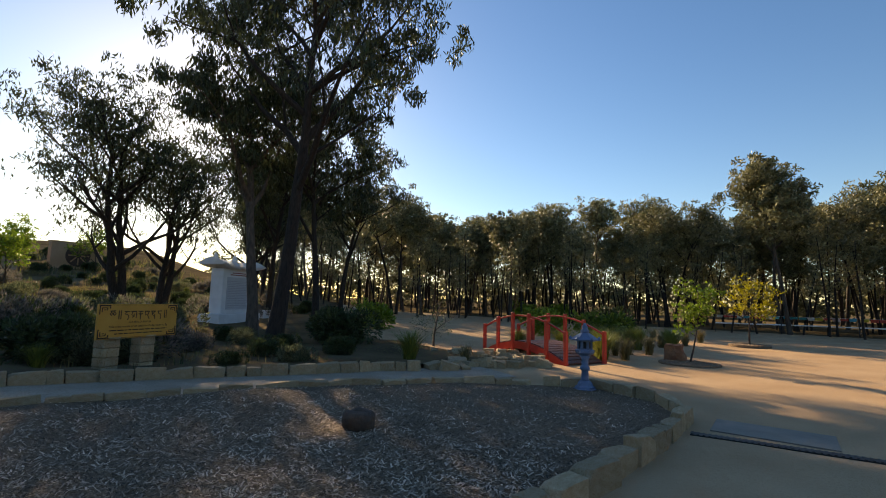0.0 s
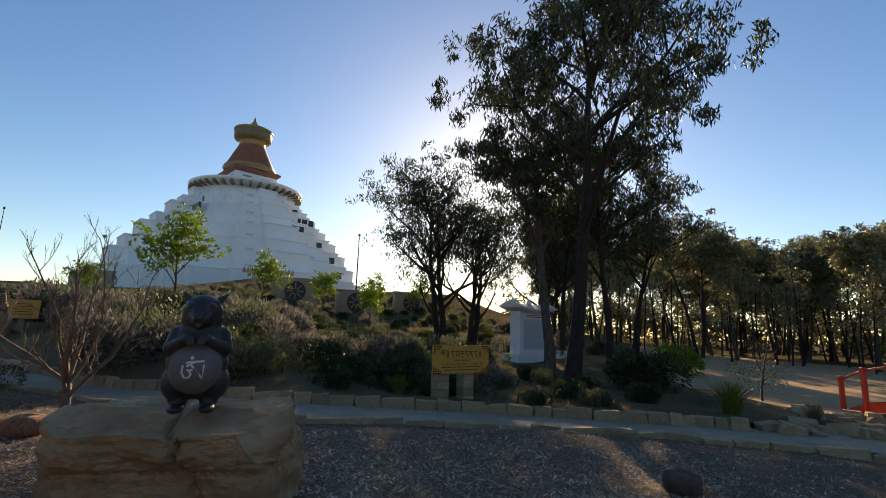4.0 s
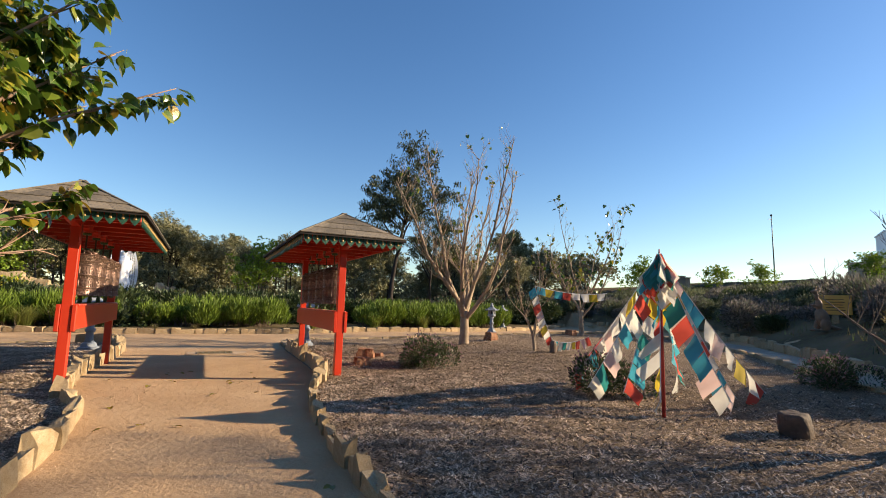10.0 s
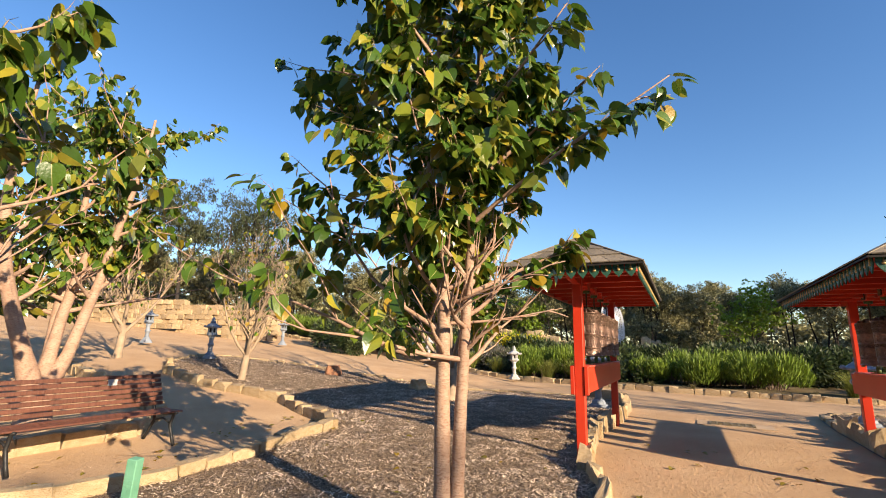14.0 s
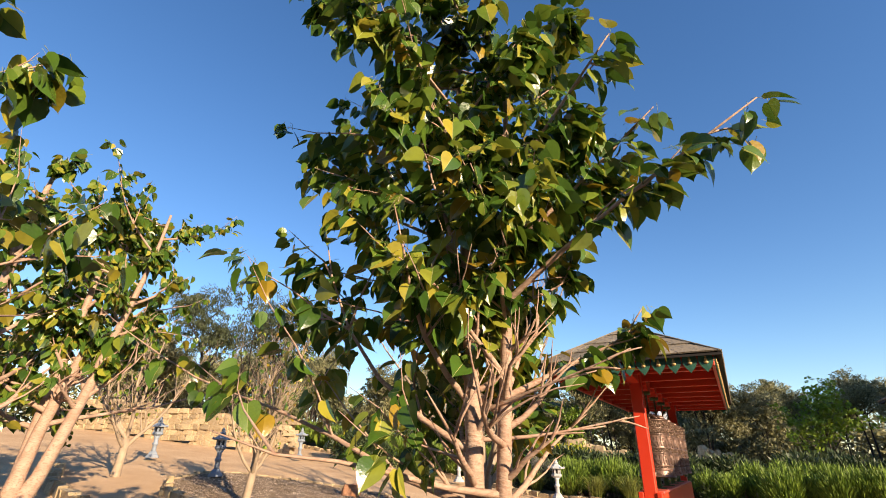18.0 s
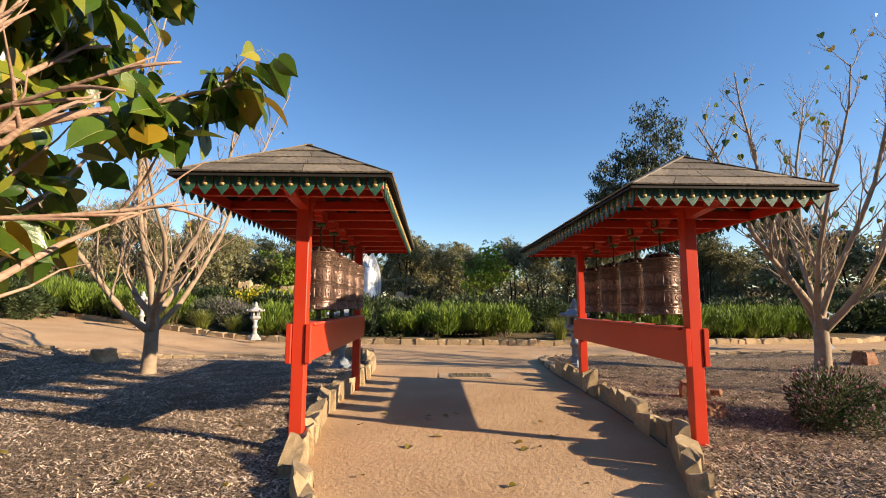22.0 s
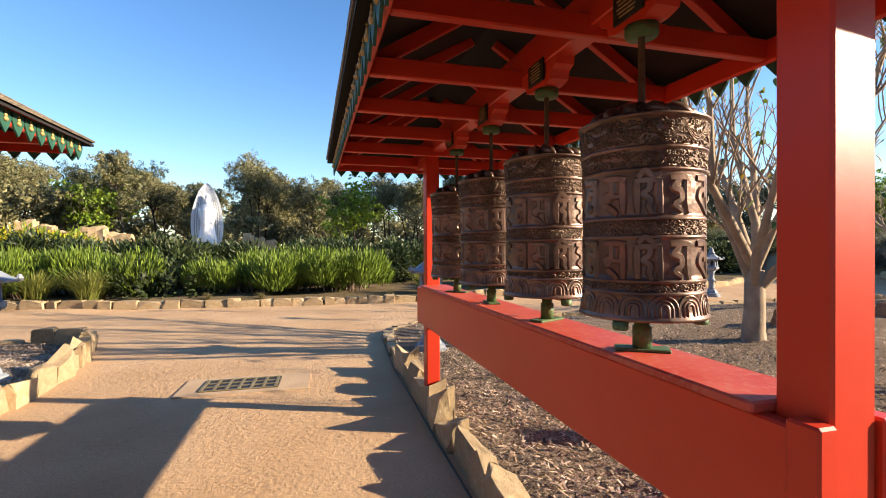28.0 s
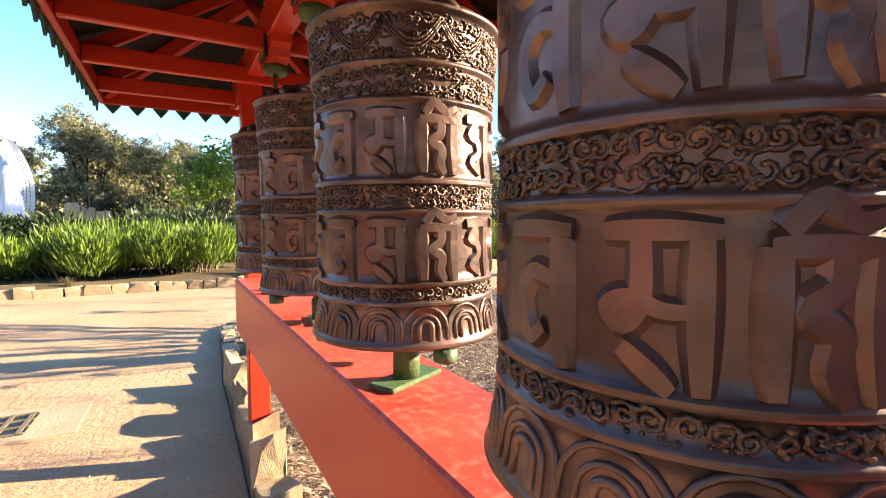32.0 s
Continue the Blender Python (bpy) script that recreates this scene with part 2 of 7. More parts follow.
def pydata(name, verts, faces, material, parent=None, label="", smooth=False):
    me = bpy.data.meshes.new(name)
    me.from_pydata(verts, [], faces)
    me.update()
    return data_ob(name, me, material, parent, label, smooth)


def box(bm, x0, y0, z0, x1, y1, z1, bevel=0.0):
    vs = [bm.verts.new(p) for p in ((x0, y0, z0), (x1, y0, z0), (x1, y1, z0), (x0, y1, z0), (x0, y0, z1), (x1, y0, z1), (x1, y1, z1), (x0, y1, z1))]
    fs = [bm.faces.new([vs[i] for i in f]) for f in ((3, 2, 1, 0), (4, 5, 6, 7), (0, 1, 5, 4), (1, 2, 6, 5), (2, 3, 7, 6), (3, 0, 4, 7))]
    if bevel:
        es = list({e for f in fs for e in f.edges})
        bmesh.ops.bevel(bm, geom=es, offset=bevel, segments=1, affect="EDGES", profile=0.7)
    return bm


def boxbm(*a, bevel=0.0):
    return box(bmesh.new(), *a, bevel=bevel)


def lathe(profile, seg=32, bm=None, cx=0.0, cy=0.0, cap=True):
    """A turned body from (radius, z) pairs."""
    bm = bm or bmesh.new()
    rings = []
    for r, z in profile:
        rings.append([bm.verts.new((cx + r * math.cos(2 * math.pi * k / seg), cy + r * math.sin(2 * math.pi * k / seg), z)) for k in range(seg)])
    for a, b in zip(rings, rings[1:]):
        for k in range(seg):
            bm.faces.new((a[k], a[(k + 1) % seg], b[(k + 1) % seg], b[k]))
    if cap:
        bm.faces.new(rings[0][::-1])
        bm.faces.new(rings[-1])
    return bm


def tube(verts, faces, pts, radii, seg=6):
    """Adds a tapered tube along pts to verts and faces."""
    base = len(verts)
    n = len(pts)
    a = None
    for i, (p, r) in enumerate(zip(pts, radii)):
        d = (Vector(pts[min(i + 1, n - 1)]) - Vector(pts[max(i - 1, 0)])).normalized()
        if a is None:
            a = d.cross(Vector((1, 0, 0)) if abs(d.x) < 0.8 else Vector((0, 1, 0)))
        a = (a - d * a.dot(d)).normalized()
        b = d.cross(a)
        for k in range(seg):
            t = 2 * math.pi * k / seg
            verts.append(tuple(Vector(p) + (a * math.cos(t) + b * math.sin(t)) * r))
    for i in range(n - 1):
        for k in range(seg):
            q = base + i * seg
            faces.append((q + k, q + (k + 1) % seg, q + seg + (k + 1) % seg, q + seg + k))
    faces.append(tuple(base + (n - 1) * seg + k for k in range(seg)))


def smoothstep(a, b, x):
    t = min(1.0, max(0.0, (x - a) / (b - a)))
    return t * t * (3 - 2 * t)


def poly_at(pts, k):
    """Point and heading at length k along a polyline."""
    for (ax, ay), (bx, by) in zip(pts, pts[1:]):
        d = math.hypot(bx - ax, by - ay)
        if k <= d:
            return ax + (bx - ax) * k / d, ay + (by - ay) * k / d, math.atan2(by - ay, bx - ax)
        k -= d
    return None


def inside(x, y, poly):
    c = False
    n = len(poly)
    for i in range(n):
        (x0, y0), (x1, y1) = poly[i], poly[(i + 1) % n]
        if (y0 > y) != (y1 > y) and x < (x1 - x0) * (y - y0) / (y1 - y0) + x0:
            c = not c
    return c


# ---- plan ----
BED_E = [(0.98, -5.2), (0.88, -8.0), (0.92, -9.2), (1.4, -10.05), (2.5, -10.45), (3.6, -9.95), (4.6, -9.2), (5.6, -7.5), (6.2, -6.3), (6.7, -4.9),
         (7.0, -3.7), (7.1, -1.6), (8.0, 0.7), (9.7, 3.4), (11.9, 5.9), (14.0, 8.3), (15.8, 11.6), (15.4, 14.8), (11.4, 15.6), (8.0, 15.6),
         (4.8, 15.2), (3.0, 15.3), (2.35, 14.6), (2.2, 12.4), (2.16, 9.6), (2.02, 7.5), (1.55, 6.2), (1.3, 5.0), (1.2, 3.6), (1.2, 2.0), (1.1, -2.0)]
FOOT_E = [(4.9, -12.6), (5.5, -11.6), (6.2, -10.1), (6.6, -9.2), (7.3, -7.6), (8.2, -5.8), (8.6, -4.6), (8.8, -3.2), (8.9, -1.5), (9.6, 1.1),
          (11.2, 3.2), (13.0, 4.9), (16.0, 8.0), (18.9, 11.4), (21.5, 16.0), (23.5, 24.0)]
BED_W = [(-1.25, 1.2), (-1.2, 3.2), (-1.1, 4.4), (-1.2, 5.8), (-1.55, 6.7), (-1.78, 8.4), (-1.82, 9.6), (-1.72, 11.2), (-1.7, 13.0), (-2.1, 14.8),
         (-3.2, 15.3), (-5.6, 15.1), (-8.5, 14.4), (-11.2, 14.0), (-13.3, 13.5), (-15.0, 12.5), (-15.2, 11.3), (-14.2, 9.8), (-12.6, 8.7), (-10.7, 8.3),
         (-8.4, 8.6), (-6.4, 7.75), (-5.75, 7.1), (-5.6, 6.2), (-5.3, 5.0), (-5.2, 3.8), (-5.6, 2.6), (-6.4, 1.6), (-5.0, 0.8), (-3.0, 0.6)]


def foot_off(x, y):
    """Distance to the east of the hill's edging, in metres."""
    best, off = 1e9, 0.0
    for (ax, ay), (bx, by) in zip(FOOT_E, FOOT_E[1:]):
        dx, dy = bx - ax, by - ay
        t = min(1, max(0, ((x - ax) * dx + (y - ay) * dy) / (dx * dx + dy * dy)))
        d = math.hypot(x - ax - t * dx, y - ay - t * dy)
        if d < best:
            best, off = d, d if (x - ax) * dy - (y - ay) * dx > 0 else -d
    return off


def ground(x, y):
    z = -0.2 + 0.2 * smoothstep(-5, 6, y)
    z += 0.22 * smoothstep(5, 11, x) * smoothstep(-6, 0, y) * (1 - smoothstep(13, 17, y))
    if x > 3:
        o = foot_off(x, y)
        if o > 0:
            south = smoothstep(-34, -14, y + 0.2 * min(x, 40))
            z += 0.95 * smoothstep(-6, 3, y) * (1 - math.exp(-o / 1.6)) + min(7.0, 0.0019 * max(0, x - 8) ** 2) * (0.1 + 0.9 * south) * (1 - 0.34 * smoothstep(0, 18, y))
    if x < -7:
        z += min(2.6, 0.1 * (-7 - x))
    if math.hypot(x, y) > 20:
        z += 0.12 * noise.noise((x * 0.07, y * 0.07, 0.3))
    return z

# ---- ground ----
def spaced(lo, hi, fine_lo, fine_hi, step, grow=1.22):
    v = [fine_lo + i * step for i in range(int((fine_hi - fine_lo) / step) + 1)]
    s = step
    while v[-1] < hi:
        s *= grow
        v.append(v[-1] + s)
    s = step
    while v[0] > lo:
        s *= grow
        v.insert(0, v[0] - s)
    return v


xs, ys = spaced(-900, 900, -22, 26, 0.45), spaced(-900, 900, -30, 26, 0.45)
gv = [(x, y, ground(x, y) + (0.012 * noise.noise((x * 1.1, y * 1.1, 0)) if abs(x) < 30 and abs(y) < 32 else 0)) for y in ys for x in xs]
W = len(xs)
gf = [(j * W + i, j * W + i + 1, (j + 1) * W + i + 1, (j + 1) * W + i) for j in range(len(ys) - 1) for i in range(W - 1)]
gob = pydata("ground", gv, gf, [SAND, SOIL], smooth=True)
HILL = [(x + 0.12, y) for x, y in FOOT_E] + [(40, 40), (95, 60), (120, -70), (60, -48), (36, -31), (25, -21), (18, -15.8), (13, -14.2), (9.5, -13.2), (6.6, -12.9)]
for p in gob.data.polygons:
    c = p.center
    p.material_index = 1 if math.hypot(c.x, c.y) > 58 or c.y > 27 + max(0, -c.x - 16) or inside(c.x - 0.6, c.y, HILL) or (c.y < -38.5 and c.x > -24) else 0
tagged(gob, "sandy gravel paths and open ground in low sun", "ground", kind="structure")


def bed(name, poly, step, lift, material, label, rough=0.02):
    """A raised sheet inside an outline, following the ground."""
    from mathutils.geometry import delaunay_2d_cdt
    pts, n = [], 0
    for i in range(len(poly)):
        (ax, ay), (bx, by) = poly[i], poly[(i + 1) % len(poly)]
        k = max(1, int(math.hypot(bx - ax, by - ay) / step))
        for j in range(k):
            pts.append(Vector((ax + (bx - ax) * j / k, ay + (by - ay) * j / k)))
    n = len(pts)
    x0, x1 = min(p[0] for p in poly), max(p[0] for p in poly)
    y0, y1 = min(p[1] for p in poly), max(p[1] for p in poly)
    y = y0
    while y < y1:
        x = x0
        while x < x1:
            px_, py_ = x + random.uniform(-0.3, 0.3) * step, y + random.uniform(-0.3, 0.3) * step
            if inside(px_, py_, poly):
                pts.append(Vector((px_, py_)))
            x += step
        y += step
    v, _, f, *_ = delaunay_2d_cdt(pts, [], [list(range(n))], 1, 1e-4)
    verts = [(p[0], p[1], ground(p[0], p[1]) + lift + rough * noise.noise((p[0] * 2.3, p[1] * 2.3, 1.7)) + 2 * rough * noise.noise((p[0] * 0.6, p[1] * 0.6, 4.7))) for p in v]
    return tagged(pydata(name, verts, [list(q) for q in f], material, smooth=True), label, "ground", kind="structure")


bed("mulch_bed", BED_E, 0.35, 0.07, MULCH, "bed of dark wood-chip mulch inside sandstone edging")
bed("mulch_bed", BED_W, 0.35, 0.07, MULCH, "bed of wood-chip mulch under the fig trees")
bed("hillside", HILL, 1.1, 0.06, SOIL, "planted hillside of brown soil and rough grass", 0.06)
HEDGEBED = [(-40, 28), (-16, 23), (-8, 20.8), (-3.4, 19.8), (0, 19.5), (4, 19.3), (10, 19.7), (16, 20.8), (22, 24), (24, 40), (-10, 60), (-60, 60)]
bed("hedge_bed", HEDGEBED, 1.0, 0.12, SOIL, "raised hedge bed of brown soil", 0.05)

# mulch chips over the beds
def chips(name, spots, size, material, label, parent=None):
    verts, faces = [], []
    for x, y, z in spots:
        a, l, w = random.uniform(0, 6.283), size * (0.4 + 1.5 * random.random() ** 2.2), size * random.uniform(0.16, 0.4)
        c, s = math.cos(a), math.sin(a)
        b = len(verts)
        t1, t2 = random.uniform(-0.5, 0.5) * l, random.uniform(-0.3, 0.3) * w
        for u, v in ((-l, -w), (l, -w), (l, w), (-l, w)):
            verts.append((x + u * c - v * s, y + u * s + v * c, z + 0.012 + t1 * u / l + t2 * v / w))
        faces.append((b, b + 1, b + 2, b + 3))
    return tagged(pydata(name, verts, faces, material, parent), label, "mulch", kind="stuff")


CHIP = mat("wood_chip", (0.20, 0.14, 0.092), (0.58, 0.45, 0.335), 3, 0.85, 0, island=0.85)
BARKCHIP = mat("bark_chip", (0.07, 0.045, 0.03), (0.34, 0.24, 0.165), 3, 0.9, 0, island=0.9)
rng = random.Random(5)
spots = []
while len(spots) < 150000:
    x, y = (rng.uniform(1.2, 12), rng.uniform(-10.3, 15.2)) if len(spots) % 2 else (rng.uniform(1.2, 6.5), rng.uniform(-7, 7))
    d = math.hypot(x + 0.0, y - (max(-2, min(8, y)))) + abs(x) * 0.5
    if rng.random() < 2.2 / (1 + d) and inside(x, y, BED_E):
        spots.append((x, y, ground(x, y) + 0.075 + 0.02 * noise.noise((x * 2.3, y * 2.3, 1.7)) + 0.04 * noise.noise((x * 0.6, y * 0.6, 4.7))))
chips("mulch_chips", spots, 0.0165, CHIP, "scattered grey-brown wood chips on the bed")
spots = []
while len(spots) < 36000:
    x, y = 1.2 + 7 * rng.random() ** 1.4, rng.uniform(1.5, 13)
    if inside(x, y, BED_E):
        spots.append((x, y, ground(x, y) + 0.08 + 0.02 * noise.noise((x * 2.3, y * 2.3, 1.7)) + 0.04 * noise.noise((x * 0.6, y * 0.6, 4.7))))
chips("mulch_chips", spots, 0.023, BARKCHIP, "dark bark pieces scattered on the bed")
spots = []
while len(spots) < 100000:
    x, y = rng.uniform(-8, -1.2), rng.uniform(0.8, 15)
    if rng.random() < 1.5 / (1 + abs(x + 1) * 0.7) and inside(x, y, BED_W):
        spots.append((x, y, ground(x, y) + 0.075 + 0.02 * noise.noise((x * 2.3, y * 2.3, 1.7)) + 0.04 * noise.noise((x * 0.6, y * 0.6, 4.7))))
chips("mulch_chips", spots, 0.0155, CHIP, "scattered wood chips under the fig tree")
spots = []
while len(spots) < 36000:
    x, y = rng.uniform(-15.2, -4.5), rng.uniform(5.0, 15.2)
    if inside(x, y, BED_W):
        spots.append((x, y, ground(x, y) + 0.075 + 0.02 * noise.noise((x * 2.3, y * 2.3, 1.7)) + 0.04 * noise.noise((x * 0.6, y * 0.6, 4.7))))
chips("mulch_chips", spots, 0.022, CHIP, "scattered pale wood chips beside the bench court")

GRIT = mat("loose_grit", (0.34, 0.215, 0.118), (0.577, 0.414, 0.266), 3, 0.9, 0, island=0.4)
spots = []
while len(spots) < 42000:
    x, y = rng.uniform(-2.2, 2.4), 16 - 21 * rng.random() ** 0.9
    if not inside(x, y, BED_E) and not inside(x, y, BED_W):
        spots.append((x, y, ground(x, y) - 0.004 + 0.012 * noise.noise((x * 1.1, y * 1.1, 0))))
for _ in range(9000):
    x, y = rng.uniform(-7, -2.5), rng.uniform(2, 7.5)
    if not inside(x, y, BED_W):
        spots.append((x, y, ground(x, y) - 0.004))
chips("loose_grit", spots, 0.0075, GRIT, "loose grit and small stones on the path")


# ---- stone edging ----
def stone_mesh(seed, chips_, tilt, rough):
    """A split sandstone block of unit size: slanted top, broken corners, slightly uneven faces."""
    r = random.Random(seed)
    bm = boxbm(-0.5, -0.5, -0.5, 0.5, 0.5, 0.5)
    for v in bm.verts:
        v.co.x += r.uniform(-0.05, 0.05)
        v.co.y += r.uniform(-0.09, 0.09)
        if v.co.z > 0:
            v.co.z += tilt * r.uniform(-1, 0.5)
    for _ in range(chips_):
        n = Vector((r.choice((-1, 1)) * r.uniform(0.3, 1), r.choice((-1, 1)) * r.uniform(0.1, 0.9), r.uniform(0.1, 1.0))).normalized()
        reach = (abs(n.x) + abs(n.y) + abs(n.z)) * 0.5
        cut = bmesh.ops.bisect_plane(bm, geom=bm.verts[:] + bm.edges[:] + bm.faces[:], plane_co=n * reach * r.uniform(0.68, 0.86), plane_no=n, clear_outer=True)
        es = [e for e in cut["geom_cut"] if isinstance(e, bmesh.types.BMEdge)]
        if es:
            bmesh.ops.holes_fill(bm, edges=es, sides=0)
    bmesh.ops.bevel(bm, geom=[e for e in bm.edges if e.calc_length() > 0.12], offset=0.025, segments=1, affect="EDGES", profile=0.6)
    bmesh.ops.triangulate(bm, faces=bm.faces[:])
    bmesh.ops.subdivide_edges(bm, edges=[e for e in bm.edges if e.calc_length() > 0.45], cuts=1)
    bmesh.ops.triangulate(bm, faces=[f for f in bm.faces if len(f.verts) > 3])
    for v in bm.verts:
        v.co += Vector([r.uniform(-rough, rough) for _ in range(3)])
    me = bpy.data.meshes.new("stone")
    bm.to_mesh(me)
    bm.free()
    me.materials.append(STONE)
    return me


STONES = [stone_mesh(i, 2, 0.10, 0.016) for i in range(12)]
JAGGED = [stone_mesh(30 + i, 3, 0.42, 0.02) for i in range(12)]


def edging(pts, label, height=0.17, depth=0.11, length=0.34, meshes=STONES, seed=1, lift=0.0, close=False):
    r = random.Random(seed)
    e = thing("stone_edging", Matrix(), label, "edging", "stone edging of the beds")
    if close:
        pts = pts + pts[:1]
    k = 0.0
    while True:
        l = length * r.uniform(0.6, 1.45)
        q = poly_at(pts, k + l / 2)
        if q is None:
            break
        x, y, a = q
        h = height * (r.uniform(0.75, 1.3) if meshes is JAGGED else r.uniform(0.88, 1.1))
        ob = new("stone", r.choice(meshes))
        ob.parent = e
        ob.matrix_basis = Matrix.LocRotScale((x + r.uniform(-0.02, 0.02), y + r.uniform(-0.02, 0.02), ground(x, y) + lift + h * 0.5 - 0.04), Euler((r.uniform(-0.09, 0.09), r.uniform(-0.06, 0.06), a + r.uniform(-0.09, 0.09))),
                                             (l * 0.97, depth * r.uniform(0.8, 1.3), h))
        k += l
    return e

# ---- prayer-wheel shelters ----
def plank(parent, name, x0, y0, z0, x1, y1, z1, material=None, label="", bevel=0.006):
    return part(name, boxbm(x0, y0, z0, x1, y1, z1, bevel=bevel), material or RED, parent, label)


def beam_between(parent, name, p, q, w, h, material, label=""):
    """A straight timber from p to q, w wide and h deep."""
    p, q = Vector(p), Vector(q)
    d = q - p
    bm = boxbm(-w / 2, 0, -h / 2, w / 2, d.length, h / 2, bevel=0.004)
    ob = part(name, bm, material, parent, label)
    ob.matrix_basis = Matrix.Translation(p) @ d.to_track_quat("Y", "Z").to_matrix().to_4x4()
    return ob


HALF_W, HALF_L, EAVE, RIDGE, HIP, POST = 0.84, 2.46, 2.41, 2.92, 0.74, 1.73


# raised syllables in an old Indic hand, each a set of brush strokes in a cell
SYLLABLES = [
    [((-0.46, 0.92), (0.0, 0.93), (0.46, 0.92)), ((0.32, 0.92), (0.32, 0.4), (0.34, -0.02)), ((-0.14, 0.90), (-0.14, 0.52), (-0.28, 0.36), (-0.40, 0.46), (-0.22, 0.52), (0.05, 0.46), (0.32, 0.47)), ((-0.30, 0.22), (-0.05, 0.08), (0.12, -0.02))],
    [((-0.36, 0.92), (-0.12, 1.10), (0.16, 0.97), (0.46, 1.05)), ((-0.46, 0.84), (0.0, 0.85), (0.46, 0.84)), ((-0.40, 0.84), (-0.40, 0.4), (-0.38, 0.0)), ((0.38, 0.84), (0.38, 0.4), (0.42, -0.02)), ((0.04, 0.84), (0.03, 0.64), (-0.18, 0.50), (0.06, 0.36), (0.02, 0.16), (0.14, -0.02))],
    [((-0.46, 0.90), (0.0, 0.92), (0.46, 0.90)), ((-0.06, 0.90), (-0.34, 0.66), (-0.06, 0.56), (-0.02, 0.36), (-0.30, 0.22), (0.02, 0.04)), ((0.30, 0.92), (0.30, 0.36), (0.36, -0.02))],
    [((-0.46, 0.92), (0.0, 0.93), (0.46, 0.92)), ((0.42, 0.92), (0.42, 0.4), (0.42, -0.04)), ((0.12, 0.92), (0.12, 0.66), (-0.22, 0.60), (-0.32, 0.42), (-0.10, 0.26), (0.12, 0.12), (0.32, 0.0)), ((0.12, 0.66), (0.14, 0.44))],
    [((-0.44, 0.86), (0.0, 0.88), (0.44, 0.86)), ((0.12, 0.88), (-0.22, 0.68), (0.22, 0.58), (-0.05, 0.42), (-0.32, 0.30), (-0.05, 0.12), (0.36, 0.0)), ((-0.12, 1.0), (0.03, 1.08), (0.2, 1.0))],
    [((-0.46, 0.92), (0.0, 0.93), (0.46, 0.92)), ((0.30, 0.92), (0.30, 0.32), (0.36, -0.02)), ((0.30, 0.56), (-0.05, 0.62), (-0.28, 0.42), (-0.12, 0.14), (0.10, 0.24))],
]


def eased(pts, n=5):
    """A smooth line through pts."""
    p = [Vector(q) for q in (pts[0],) + tuple(pts) + (pts[-1],)]
    out = []
    for a, b, c, d in zip(p, p[1:], p[2:], p[3:]):
        for k in range(n):
            t = k / n
            out.append(0.5 * (2 * b + (c - a) * t + (2 * a - 5 * b + 4 * c - d) * t * t + (3 * b - a - 3 * c + d) * t ** 3))
    return out + [p[-2]]


WR = 0.205
EDGES = (0.103, 0.145, 0.308, 0.376, 0.552, 0.63)


def radius_at(z):
    """The wheel's waisted body, z from 0 to 0.74."""
    return WR + 0.012 * smoothstep(0.5, 0.74, z) + 0.012 * smoothstep(0.12, 0.0, z)


def on_drum(t, z, out):
    rad = radius_at(z) + out
    return Vector((math.cos(t) * rad, math.sin(t) * rad, z))


def ring_relief(z0, z1, curls, beads, seed, swags=0):
    """A band of cast scrolls, flowers and beads round the wheel."""
    r = random.Random(seed)
    verts, faces = [], []
    rows = max(1, round((z1 - z0) / 0.03))
    for k in range(curls):
        row = k % rows
        t = 2 * math.pi * (k + r.uniform(-0.25, 0.25)) / curls
        z = z0 + (row + 0.5 + r.uniform(-0.12, 0.12)) * (z1 - z0) / rows
        rr = r.uniform(0.010, 0.0155)
        a0, turn = r.uniform(0, 6.283), r.choice((-1, 1)) * r.uniform(6.0, 9.0)
        pts = []
        for j in range(10):
            q = a0 + turn * j / 9
            s_ = rr * (1 - 0.78 * j / 9)
            pts.append(on_drum(t + math.cos(q) * s_ / WR, z + math.sin(q) * s_, 0.0015))
        tube(verts, faces, pts, [0.0022, 0.003, 0.0034, 0.0034, 0.0032, 0.003, 0.0028, 0.0028, 0.003, 0.0032], 4)
    for k in range(swags):
        for dz in (0.0, 0.009, 0.018):
            pts = [on_drum(2 * math.pi * (k + j / 8) / swags, z1 - 0.006 - dz - 0.055 * math.sin(math.pi * j / 8), 0.003) for j in range(9)]
            tube(verts, faces, pts, [0.0028] * 9, 4)
    for k in range(beads):
        t, z, s_ = r.uniform(0, 6.283), r.uniform(z0, z1), r.uniform(0.0025, 0.0055)
        b = len(verts)
        for q in range(6):
            verts.append(tuple(on_drum(t + math.cos(q * 1.047) * s_ / WR, z + math.sin(q * 1.047) * s_, 0.0)))
        for q in range(6):
            verts.append(tuple(on_drum(t + math.cos(q * 1.047) * s_ * 0.6 / WR, z + math.sin(q * 1.047) * s_ * 0.6, s_ * 0.8)))
        verts.append(tuple(on_drum(t, z, s_ * 1.05)))
        faces += [(b + q, b + (q + 1) % 6, b + 6 + (q + 1) % 6, b + 6 + q) for q in range(6)] + [(b + 6 + q, b + 6 + (q + 1) % 6, b + 12) for q in range(6)]
    return mesh_of_("relief_band", verts, faces, BRONZED)


def mesh_of_(name, v, f, material, smooth=True):
    me = bpy.data.meshes.new(name)
    me.from_pydata([tuple(p) for p in v], [], f)
    me.materials.append(material)
    if smooth:
        me.shade_smooth()
    return me


